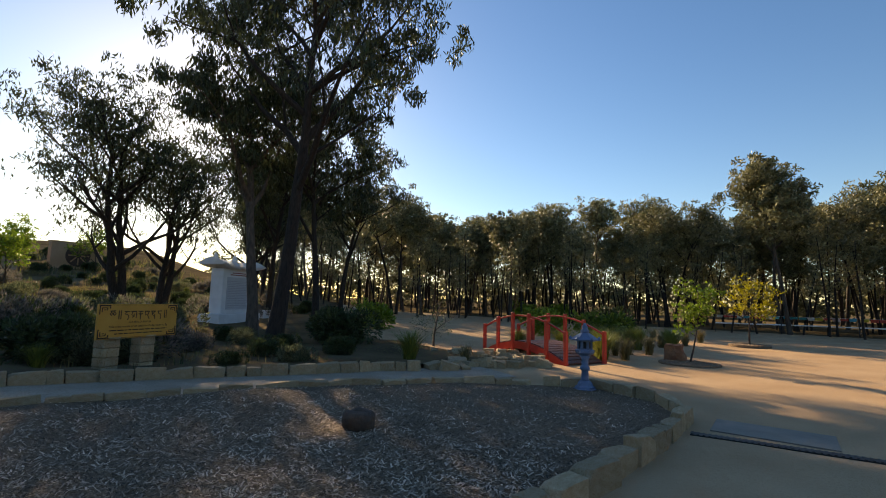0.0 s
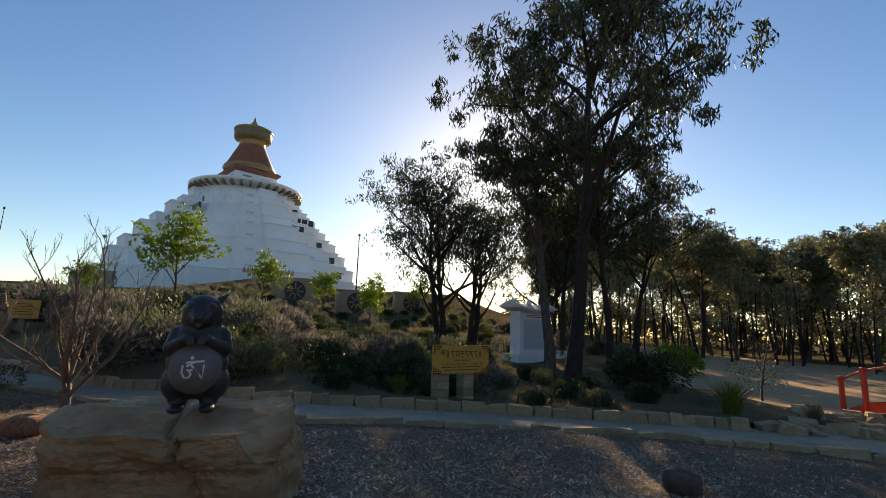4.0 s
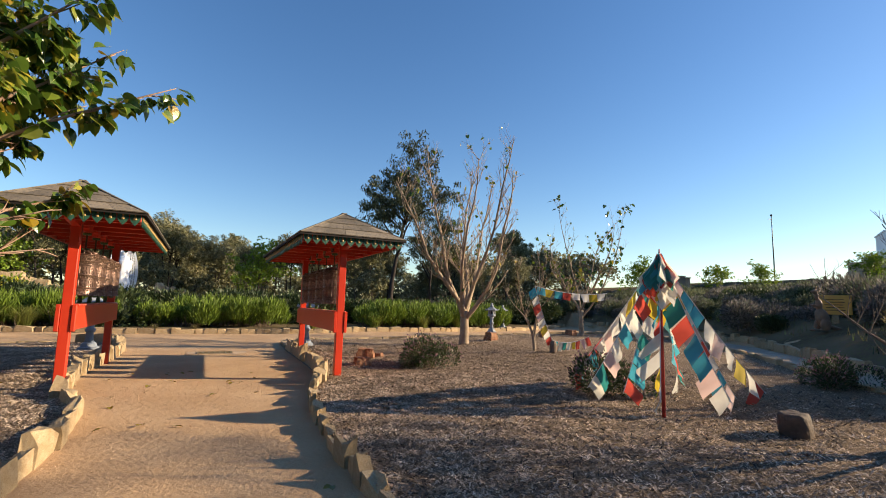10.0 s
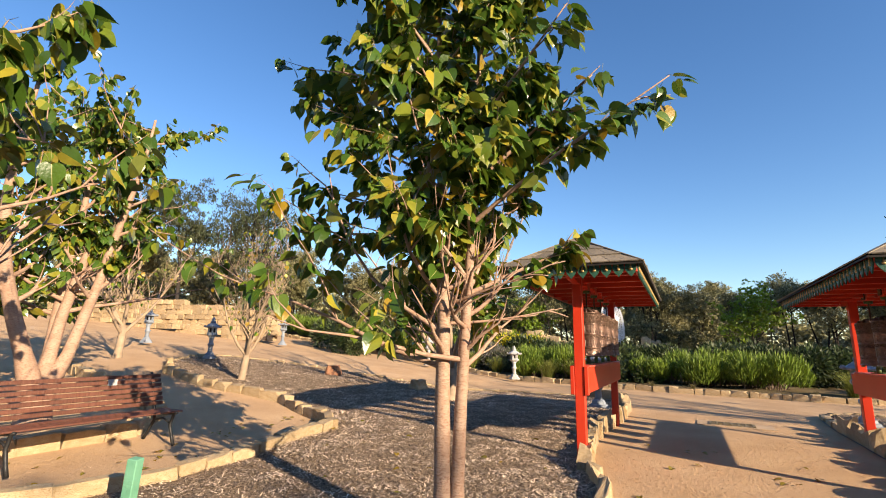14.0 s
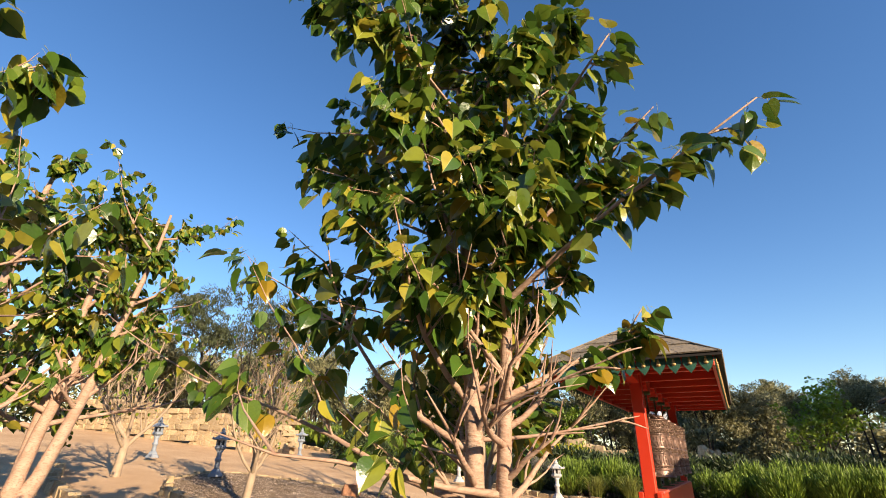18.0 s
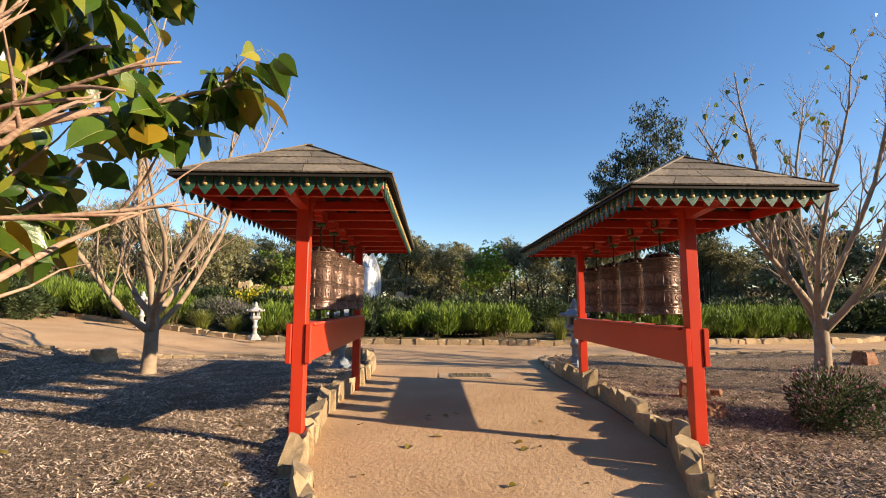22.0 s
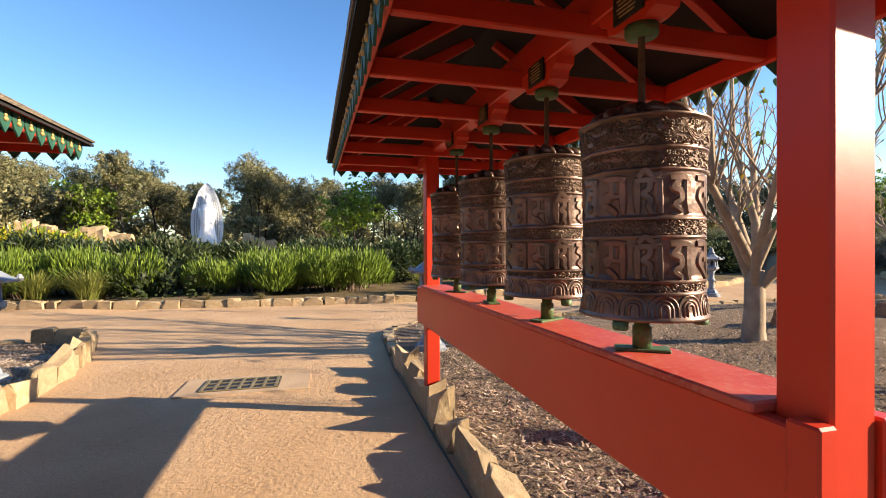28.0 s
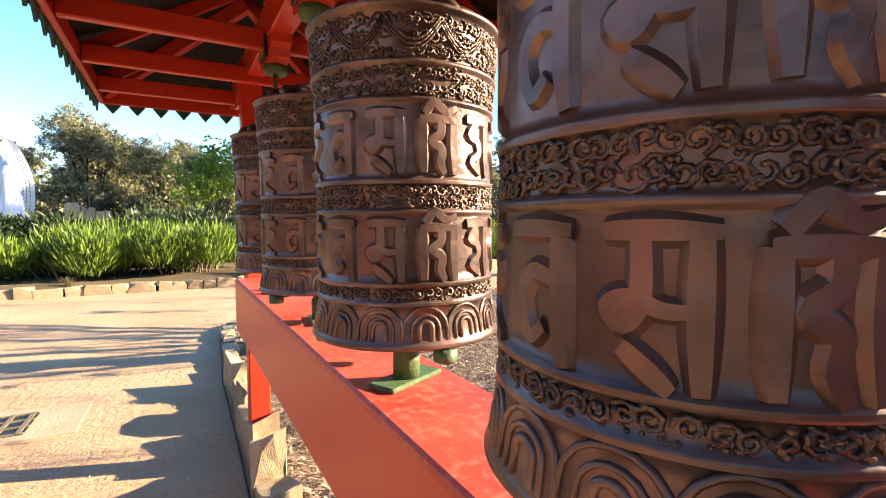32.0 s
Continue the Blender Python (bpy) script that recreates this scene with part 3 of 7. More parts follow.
def drum_mesh():
    prof = [(0.05, 0.0), (radius_at(0) + 0.004, 0.0), (radius_at(0) + 0.009, 0.006), (radius_at(0) + 0.004, 0.014)]
    zs = sorted([0.74 * i / 30 for i in range(1, 31)] + [q + d for q in EDGES for d in (-0.007, -0.004, 0.0, 0.004, 0.007)])
    for z in zs:
        if z < 0.02:
            continue
        rr = radius_at(z)
        for zz in EDGES:
            if abs(z - zz) < 0.0065:
                rr += 0.006
        prof.append((rr, z))
    prof += [(radius_at(0.74) + 0.007, 0.741), (radius_at(0.74) + 0.011, 0.75), (radius_at(0.74) - 0.004, 0.757), (0.17, 0.76), (0.12, 0.765), (0.07, 0.77), (0.02, 0.775)]
    bm = lathe(prof, 64)
    me = bpy.data.meshes.new("drum")
    bm.to_mesh(me)
    bm.free()
    me.materials.append(BRONZE)
    me.shade_smooth()
    return me


def arch_mesh():
    v, f = [], []
    n = 14
    for k in range(n):
        t0 = 2 * math.pi * (k + 0.5) / n
        for sc, dep, w in ((1.0, 0.0, 0.0045), (0.62, 0.0, 0.0042), (0.3, -0.002, 0.007)):
            half = math.pi / n * 0.98 * sc
            pts = [on_drum(t0 + half, 0.02, dep)]
            for j in range(9):
                aa = math.pi * j / 8
                pts.append(on_drum(t0 + math.cos(aa) * half, 0.05 + 0.045 * sc * math.sin(aa), dep))
            pts.append(on_drum(t0 - half, 0.02, dep))
            tube(v, f, pts, [w] * len(pts), 5)
    return mesh_of_("arch_band", v, f, BRONZE)


def lid_mesh():
    v, f = [], []
    for ring, (n, r0, r1, z) in enumerate(((12, 0.09, 0.19, 0.775), (8, 0.03, 0.11, 0.80))):
        for k in range(n):
            t = 2 * math.pi * (k + 0.5 * ring) / n
            pts = []
            for j in range(5):
                q = j / 4
                rr = r0 + (r1 - r0) * q
                tt = t + 0.35 * q
                pts.append(Vector((rr * math.cos(tt), rr * math.sin(tt), z + 0.018 * math.sin(math.pi * q) - 0.012 * q)))
            tube(v, f, pts, [0.014, 0.026, 0.03, 0.024, 0.006], 6)
    return mesh_of_("lotus_lid", v, f, BRONZE)


BANDS = [(ring_relief(0.109, 0.139, 60, 260, 1), "dark cast beaded band"), (ring_relief(0.315, 0.369, 150, 420, 2), "dark cast scrolled band"),
         (ring_relief(0.559, 0.623, 160, 460, 3), "dark cast scrolled band"), (ring_relief(0.637, 0.732, 210, 620, 4, 12), "garlanded top band")]
DRUM, ARCHES, LID = drum_mesh(), arch_mesh(), lid_mesh()


def letter_mesh(strokes_, zc):
    """One syllable: bevelled strokes with slanted ends, standing proud of the drum."""
    v, f = [], []
    for ln in strokes_:
        pts = eased(ln)
        n = len(pts)
        b = len(v)
        for i, p in enumerate(pts):
            q0, q1 = pts[max(0, i - 1)], pts[min(n - 1, i + 1)]
            d = (q1 - q0).normalized()
            w = 0.0112 * (0.7 + 0.35 * math.sin(math.pi * min(1.0, 0.14 + i / (n - 1) * 0.9)))
            nx, ny = -d.y * w, d.x * w
            for k, out in ((1.35, 0.0), (0.75, 0.0065), (-0.75, 0.0065), (-1.35, 0.0)):
                v.append(on_drum((p.x * 0.086 + nx * k) / WR, zc + (p.y - 0.5) * 0.138 + ny * k, out))
        for i in range(n - 1):
            for k in range(3):
                f.append((b + 4 * i + k, b + 4 * i + k + 1, b + 4 * i + 5 + k, b + 4 * i + 4 + k))
        f.append((b, b + 1, b + 2, b + 3))
        f.append(tuple(b + 4 * (n - 1) + k for k in (3, 2, 1, 0)))
    return mesh_of_("letter", v, f, BRONZE, False)


LETTERS = [[letter_mesh(g_, zc) for g_ in SYLLABLES] for zc in (0.225, 0.463)]


def prayer_wheel(parent, m, spin):
    w = new("prayer_wheel")
    w.parent = parent
    w.matrix_basis = m @ pose(0, 0, 0, 0, 0, 57 * spin) @ Matrix.Diagonal((0.905, 0.905, 0.83, 1))
    w["label"] = "bronze prayer wheel embossed with two rows of mantra letters"
    data_ob("drum", DRUM, BRONZE, w)
    for me, lab in BANDS:
        data_ob("relief_band", me, BRONZED, w, lab)["kind"] = "stuff"
    data_ob("arch_band", ARCHES, BRONZE, w, "row of cast lotus arches")["kind"] = "stuff"
    data_ob("lotus_lid", LID, BRONZE, w, "lid of folded lotus petals")["kind"] = "stuff"
    for row in range(2):
        for k in range(12):
            o = data_ob("letter", LETTERS[row][(k + spin) % 6], BRONZE, w)
            o.matrix_basis = pose(0, 0, 0, 0, 0, 360 * k / 12)
    part("spindle", lathe([(0.013, -0.1), (0.013, 1.18)], 10), RUST, w, "rusted steel spindle")
    part("bearing_post", lathe([(0.034, -0.136), (0.034, -0.05), (0.027, -0.045), (0.027, 0.0)], 14), GREENP, w, "green bearing stub", True)
    plank(w, "base_plate", -0.04, -0.095, -0.147, 0.04, 0.095, -0.134, GREENP, "green bolted base plate", 0.003)
    for a in (0.6, 2.7, 4.8):
        part("push_knob", lathe([(0.024, -0.035), (0.026, -0.03), (0.026, -0.004)], 12, cx=0.2 * math.cos(a), cy=0.2 * math.sin(a)), GREENP, w, "green turning knob", True)
        o = part("push_bar", boxbm(0.02, -0.011, -0.016, 0.2, 0.011, -0.006), GREENP, w)
        o.matrix_basis = pose(0, 0, 0, 0, 0, math.degrees(a))
    return w


RUST = mat("rusty_steel", (0.074, 0.0407, 0.0259), (0.126, 0.074, 0.0444), 20, 0.7, 0.3, metal=0.3)


def pendant_mesh():
    """A green leaf pendant with a gold boss, in the yz plane."""
    bm = bmesh.new()
    pts = [(-0.06, 0.012), (0.06, 0.012), (0.068, -0.045), (0.045, -0.095), (0.0, -0.15), (-0.045, -0.095), (-0.068, -0.045)]
    front = [bm.verts.new((0.009, y, z)) for y, z in pts]
    back = [bm.verts.new((-0.003, y, z)) for y, z in pts]
    bm.faces.new(front)
    bm.faces.new(back[::-1])
    for i in range(7):
        bm.faces.new((front[i], back[i], back[(i + 1) % 7], front[(i + 1) % 7]))
    n = len(bm.faces)
    bmesh.ops.create_uvsphere(bm, u_segments=8, v_segments=5, radius=0.022, matrix=Matrix.Translation((0.012, 0, -0.058)) @ Matrix.Diagonal((0.6, 1, 0.75, 1)))
    bmesh.ops.create_uvsphere(bm, u_segments=6, v_segments=4, radius=0.015, matrix=Matrix.Translation((0.012, 0, -0.034)) @ Matrix.Diagonal((0.6, 1, 1.1, 1)))
    bmesh.ops.create_uvsphere(bm, u_segments=6, v_segments=4, radius=0.01, matrix=Matrix.Translation((0.012, 0, -0.008)) @ Matrix.Diagonal((0.7, 1, 1, 1)))
    bm.faces.ensure_lookup_table()
    for f in bm.faces[n:]:
        f.material_index = 1
        f.smooth = True
    me = bpy.data.meshes.new("pendant")
    bm.to_mesh(me)
    bm.free()
    me.materials.append(TEALP)
    me.materials.append(GOLD)
    return me


PENDANT = pendant_mesh()


def shelter(m, wheel_ys, spin, label):
    s = thing("prayer_wheel_shelter", m, label, "shelter", "red prayer-wheel shelters")
    pw = 0.062
    for y in (-POST, POST):
        bm = boxbm(-pw, y - pw, -0.1, pw, y + pw, 2.5, bevel=0.007)
        part("post", bm, RED, s)
    # shelf: two side boards, a top and end blocks
    for sx in (-1, 1):
        x0 = sx * pw
        plank(s, "side_board", min(x0, x0 + sx * 0.045), -POST - 0.04, 0.82, max(x0, x0 + sx * 0.045), POST + 0.14, 1.15)
        for y in (-POST - pw - 0.002,):
            plank(s, "end_block", min(sx * (pw + 0.003), sx * (pw + 0.055)), y - 0.012, 0.80, max(sx * (pw + 0.003), sx * (pw + 0.055)), y + 0.06, 1.17)
    plank(s, "shelf_top", -0.122, -POST + pw + 0.003, 1.15, 0.122, POST - pw - 0.003, 1.178, REDTOP, "worn red shelf top")
    # ridge beam with brackets
    plank(s, "main_beam", -0.05, -2.2, 2.36, 0.05, 2.2, 2.52)
    for y in wheel_ys:
        bm = bmesh.new()
        prof = [(-0.17, 2.36), (0.17, 2.36), (0.165, 2.325), (0.13, 2.31), (0.12, 2.275), (0.07, 2.262), (-0.07, 2.262), (-0.12, 2.275), (-0.13, 2.31), (-0.165, 2.325)]
        a = [bm.verts.new((-0.045, y + u, z)) for u, z in prof]
        b = [bm.verts.new((0.045, y + u, z)) for u, z in prof]
        bm.faces.new(a)
        bm.faces.new(b[::-1])
        for i in range(len(prof)):
            bm.faces.new((a[i], b[i], b[(i + 1) % len(prof)], a[(i + 1) % len(prof)]))
        bmesh.ops.recalc_face_normals(bm, faces=bm.faces[:])
        br = part("carved_bracket", bm, RED, s)
        pl = part("plaque", boxbm(-0.058, y - 0.075, 2.285, -0.049, y + 0.075, 2.385, bevel=0.002), DARKM, br, "small black plaque with gold lettering")
        bm = bmesh.new()
        for i, (w0, z) in enumerate(((0.035, 2.372), (0.05, 2.358), (0.042, 2.344), (0.052, 2.33), (0.045, 2.316), (0.04, 2.302))):
            box(bm, -0.0605, y - w0, z - 0.0025, -0.0585, y + w0, z + 0.0025)
        part("bearing_cap", lathe([(0.05, 2.225), (0.055, 2.235), (0.055, 2.262)], 14, cy=y), GREENP, s, "green bearing cap", True)
        part("plaque_lettering", bm, GOLD, br, "unreadable gold lettering")
    for sy in (-1, 1):
        bm = bmesh.new()
        prof = [(2.2, 2.50), (HALF_L - 0.032, 2.42), (HALF_L - 0.032, 2.36), (2.28, 2.345), (2.16, 2.30), (POST + 0.064, 2.27), (POST + 0.064, 2.36), (2.2, 2.36)]
        a = [bm.verts.new((-0.048, sy * u, z)) for u, z in prof]
        b = [bm.verts.new((0.048, sy * u, z)) for u, z in prof]
        bm.faces.new(a)
        bm.faces.new(b[::-1])
        for q in range(len(prof)):
            bm.faces.new((a[q], b[q], b[(q + 1) % len(prof)], a[(q + 1) % len(prof)]))
        bmesh.ops.recalc_face_normals(bm, faces=bm.faces[:])
        part("curved_beam_end", bm, RED, s)
    # eaves: fascia boards and rafters
    E0 = EAVE
    for sx in (-1, 1):
        plank(s, "fascia", min(sx * HALF_W, sx * (HALF_W - 0.03)), -HALF_L + 0.031, E0 - 0.1, max(sx * HALF_W, sx * (HALF_W - 0.03)), HALF_L - 0.031, E0)
    for sy in (-1, 1):
        plank(s, "fascia", -HALF_W, min(sy * HALF_L, sy * (HALF_L - 0.03)), E0 - 0.1, HALF_W, max(sy * HALF_L, sy * (HALF_L - 0.03)), E0)
    slope = (RIDGE - EAVE) / HALF_W
    n = 8
    for k in range(n):
        y = -HALF_L + 0.35 + (2 * HALF_L - 0.7) * k / (n - 1)
        plank(s, "tie_rafter", -HALF_W + 0.032, y - 0.022, E0 - 0.09, HALF_W - 0.032, y + 0.022, E0 - 0.0)
        top = min(RIDGE - 0.06, EAVE + (HALF_L - abs(y)) * (RIDGE - EAVE) / HIP - 0.06)
        for sx in (-1, 1):
            if top > E0 + 0.1:
                beam_between(s, "rafter", (sx * (HALF_W - 0.04), y + 0.05, E0 - 0.02), (sx * (HALF_W - (top - E0) / slope - 0.02), y + 0.05, top - 0.02), 0.04, 0.07, RED)
    for sx in (-1, 1):
        for sy in (-1, 1):
            beam_between(s, "hip_rafter", (sx * (HALF_W - 0.03), sy * (HALF_L - 0.03), E0 - 0.03), (0, sy * (HALF_L - HIP), RIDGE - 0.07), 0.045, 0.09, RED)
    # lining under the tiles, its underside shade put into the colour
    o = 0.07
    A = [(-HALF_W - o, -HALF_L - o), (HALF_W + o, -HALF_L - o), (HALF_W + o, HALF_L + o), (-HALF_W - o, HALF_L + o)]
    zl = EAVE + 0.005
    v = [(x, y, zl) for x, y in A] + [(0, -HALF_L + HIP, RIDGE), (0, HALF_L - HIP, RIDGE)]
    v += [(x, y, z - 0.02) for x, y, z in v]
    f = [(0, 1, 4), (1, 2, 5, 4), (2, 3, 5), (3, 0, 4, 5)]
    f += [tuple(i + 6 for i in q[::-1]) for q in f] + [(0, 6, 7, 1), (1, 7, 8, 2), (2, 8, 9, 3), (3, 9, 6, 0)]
    pydata("roof_lining", v, f, LINING_SHADE, s, "roof lining with underside shade put into its near-black colour")
    # slate tiles, course by course
    ridge_len = HALF_L - HIP
    rnd = random.Random(11)
    for side in range(4):
        if side in (0, 2):
            sy = -1 if side == 0 else 1
            base_a, base_b = Vector((-HALF_W - o, sy * (HALF_L + o), zl)), Vector((HALF_W + o, sy * (HALF_L + o), zl))
            top_a = top_b = Vector((0, sy * ridge_len, RIDGE))
        else:
            sx = 1 if side == 1 else -1
            base_a, base_b = Vector((sx * (HALF_W + o), -HALF_L - o, zl)), Vector((sx * (HALF_W + o), HALF_L + o, zl))
            top_a, top_b = Vector((0, -ridge_len, RIDGE)), Vector((0, ridge_len, RIDGE))
        rows = 4
        nrm = (base_b - base_a).cross((top_a + top_b) / 2 - base_a).normalized()
        if nrm.z < 0:
            nrm = -nrm
        for r_ in range(rows):
            k0, k1 = r_ / rows, (r_ + 1.12) / rows
            k1 = min(k1, 1.0)
            pa, pb, qa, qb = base_a.lerp(top_a, k0), base_b.lerp(top_b, k0), base_a.lerp(top_a, k1), base_b.lerp(top_b, k1)
            length = (pb - pa).length
            cnt = max(1, round(length / 0.34))
            off = 0.5 if r_ % 2 else 0.0
            edges = sorted({0.0, 1.0, *[min(1, max(0, (i + off) / cnt)) for i in range(cnt + 1)]})
            for e0, e1 in zip(edges, edges[1:]):
                if e1 - e0 < 0.02:
                    continue
                g = 0.003 / max(length, 0.2)
                lift = nrm * (0.012 + rnd.uniform(0, 0.004))
                tail = nrm * 0.014
                qc = [pa.lerp(pb, e0 + g), pa.lerp(pb, e1 - g), qa.lerp(qb, e1 - g), qa.lerp(qb, e0 + g)]
                lo = [qc[0] + tail, qc[1] + tail, qc[2] + nrm * 0.001, qc[3] + nrm * 0.001]
                hi = [p + lift for p in lo]
                vv = [tuple(p) for p in lo + hi]
                pydata("roof_tile", vv, [(3, 2, 1, 0), (4, 5, 6, 7), (0, 1, 5, 4), (1, 2, 6, 5), (2, 3, 7, 6), (3, 0, 4, 7)], SLATE, s)
    for sx in (-1, 1):
        for sy in (-1, 1):
            beam_between(s, "hip_cap", (sx * (HALF_W + o), sy * (HALF_L + o), zl + 0.02), (0, sy * ridge_len, RIDGE + 0.025), 0.05, 0.012, SLATE)
    beam_between(s, "ridge_cap", (0, -ridge_len, RIDGE + 0.03), (0, ridge_len, RIDGE + 0.03), 0.09, 0.014, SLATE)
    # pendants on the fascia
    n1, n2 = 12, 34
    for sy in (-1, 1):
        for k in range(n1):
            ob = new("pendant", PENDANT)
            ob.parent = s
            ob.matrix_basis = pose(-HALF_W + 2 * HALF_W * (k + 0.5) / n1, sy * (HALF_L + 0.004), E0 - 0.01, 0, 0, 90 * sy)
    for sx in (-1, 1):
        for k in range(n2):
            ob = new("pendant", PENDANT)
            ob.parent = s
            ob.matrix_basis = pose(sx * (HALF_W + 0.004), -HALF_L + 2 * HALF_L * (k + 0.5) / n2, E0 - 0.01, 0, 0, 0 if sx > 0 else 180)
    for i, y in enumerate(wheel_ys):
        prayer_wheel(s, pose(0, y, 1.30), spin + i)
    return s


shelter(pose(2.18, 9.05, 0.01), (-1.15, -0.49, 0.22, 0.93), 1, "red timber prayer-wheel shelter with a slate hip roof")
shelter(pose(-1.68, 8.94, 0.05), (-1.05, -0.35, 0.35, 1.05), 4, "red timber prayer-wheel shelter with a slate hip roof and sunlit post")

# ---- plants ----
def branch_path(r, p, d, length, n, bend, lift=0.0):
    pts, d = [Vector(p)], Vector(d).normalized()
    for _ in range(n):
        d = (d + Vector((r.uniform(-bend, bend), r.uniform(-bend, bend), r.uniform(-bend, bend) + lift))).normalized()
        pts.append(pts[-1] + d * length / n)
    return pts, d


def leaf_quads(r, verts, faces, c, spread, count, ll, lw, hang=0.4):
    for _ in range(count):
        o = Vector((r.gauss(0, 1), r.gauss(0, 1), r.gauss(0, 1))).normalized() * r.random() ** 0.45 * spread
        o.z *= 0.75
        p = Vector(c) + o
        d = Vector((r.uniform(-1, 1), r.uniform(-1, 1), r.uniform(-1, 1) - hang)).normalized()
        s = d.cross(Vector((r.uniform(-1, 1), r.uniform(-1, 1), r.uniform(-1, 1)))).normalized()
        l, w = ll * r.uniform(0.6, 1.3), lw * r.uniform(0.7, 1.3)
        b = len(verts)
        verts += [tuple(p - d * l / 2), tuple(p + s * w / 2), tuple(p + d * l / 2), tuple(p - s * w / 2)]
        faces.append((b, b + 1, b + 2, b + 3))


def gum(seed, height, crown_from, spread, leaves, leaf, limbs=6, trunk_r=0.16, lean=0.1, seg=6, clump=0.9, stems=1, hang=0.4):
    """Trunk and crown meshes of one gum tree."""
    r = random.Random(seed)
    tv, tf, cv, cf = [], [], [], []
    ends = []
    for st in range(stems):
        a = r.uniform(0, 6.283)
        d0 = Vector((math.cos(a) * lean, math.sin(a) * lean, 1))
        pts, _ = branch_path(r, (0.25 * st, 0.1 * st, -0.3), d0, height * 0.86, 7, 0.10, 0.05)
        n = len(pts)
        tube(tv, tf, pts, [trunk_r * (1.25 if i == 0 else 1) * (1 - 0.82 * i / (n - 1)) for i in range(n)], seg)
        ends.append((pts[-1], 0.5))
        for k in range(limbs):
            i = min(n - 2, max(1, int(n * (crown_from + (0.95 - crown_from) * k / limbs))))
            q = pts[i].lerp(pts[i + 1], r.random())
            aa = k * 2.4 + r.uniform(-0.6, 0.6) + seed
            l = spread * r.uniform(0.6, 1.1) * (1.1 - 0.45 * k / limbs)
            bp, bd = branch_path(r, q, (math.cos(aa), math.sin(aa), r.uniform(0.5, 1.3)), l, 4, 0.22, 0.06)
            rr = trunk_r * (0.5 - 0.3 * k / limbs)
            tube(tv, tf, bp, [rr, rr * 0.8, rr * 0.6, rr * 0.4, rr * 0.2], max(4, seg - 1))
            ends.append((bp[-1], 1.0))
            ends.append((bp[-2], 0.8))
            for _ in range(2):
                sp, sd = branch_path(r, bp[r.randint(1, 3)], bd + Vector((r.uniform(-1, 1), r.uniform(-1, 1), r.uniform(-0.2, 0.7))), l * 0.55, 3, 0.25, 0.02)
                tube(tv, tf, sp, [rr * 0.45, rr * 0.35, rr * 0.22, rr * 0.1], 4)
                ends.append((sp[-1], 1.0))
                ends.append((sp[-2], 0.7))
    tot = sum(w for _, w in ends)
    for p, w in ends:
        for _ in range(5):
            c = p + Vector((r.uniform(-0.95, 0.95), r.uniform(-0.95, 0.95), r.uniform(-0.6, 0.7))) * clump
            leaf_quads(r, cv, cf, c, clump * r.uniform(0.26, 0.55), int(leaves * w / tot / 5), leaf[0], leaf[1], hang)
    return tv, tf, cv, cf


def mesh_of(name, v, f, material, smooth=False):
    me = bpy.data.meshes.new(name)
    me.from_pydata(v, [], f)
    me.materials.append(material)
    if smooth:
        me.shade_smooth()
    return me


def tree_kind(seed, bark, leafmat, **k):
    tv, tf, cv, cf = gum(seed, **k)
    return mesh_of("trunk", tv, tf, bark, True), mesh_of("crown", cv, cf, leafmat)


def plant_tree(name, kind_, x, y, rot, scale, label, group="", z=None):
    t = thing(name, Matrix.LocRotScale((x, y, ground(x, y) if z is None else z), Euler((0, 0, rot)), (scale, scale, scale * 1.0)), label, "tree", group)
    for nm, me in zip(("trunk", "crown"), kind_):
        o = new(nm, me)
        o.parent = t
    return t


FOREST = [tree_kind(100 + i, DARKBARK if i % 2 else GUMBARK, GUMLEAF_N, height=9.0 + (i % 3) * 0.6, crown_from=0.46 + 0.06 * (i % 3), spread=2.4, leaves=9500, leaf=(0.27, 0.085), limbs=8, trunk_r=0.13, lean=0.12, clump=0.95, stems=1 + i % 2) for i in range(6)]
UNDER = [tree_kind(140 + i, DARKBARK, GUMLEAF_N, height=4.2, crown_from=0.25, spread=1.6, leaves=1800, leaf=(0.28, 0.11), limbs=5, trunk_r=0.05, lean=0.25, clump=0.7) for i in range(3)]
STEMS = []
for i in range(3):
    r = random.Random(900 + i)
    tv, tf, cv, cf = [], [], [], []
    pts, _ = branch_path(r, (0, 0, -0.3), (r.uniform(-0.15, 0.15), r.uniform(-0.15, 0.15), 1), 6.5, 6, 0.1, 0.05)
    tube(tv, tf, pts, [0.075, 0.07, 0.06, 0.05, 0.04, 0.03, 0.02], 5)
    for p in pts[3:]:
        leaf_quads(r, cv, cf, p + Vector((r.uniform(-0.4, 0.4), r.uniform(-0.4, 0.4), 0.2)), 0.8, 70, 0.25, 0.09)
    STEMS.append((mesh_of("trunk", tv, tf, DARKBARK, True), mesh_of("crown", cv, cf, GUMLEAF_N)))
fr = random.Random(77)


def forest(az0, az1, d0, d1, count, kinds, name, label, group, s0=0.85, s1=1.15):
    k = 0
    while k < count:
        a, d = radians(fr.uniform(az0, az1)), fr.uniform(d0, d1)
        x, y = d * math.sin(a), d * math.cos(a)
        plant_tree(name, fr.choice(kinds), x, y, fr.uniform(0, 6.28), fr.uniform(s0, s1) * (0.55 + 0.9 * d / (d0 + d1)), label, group)
        k += 1


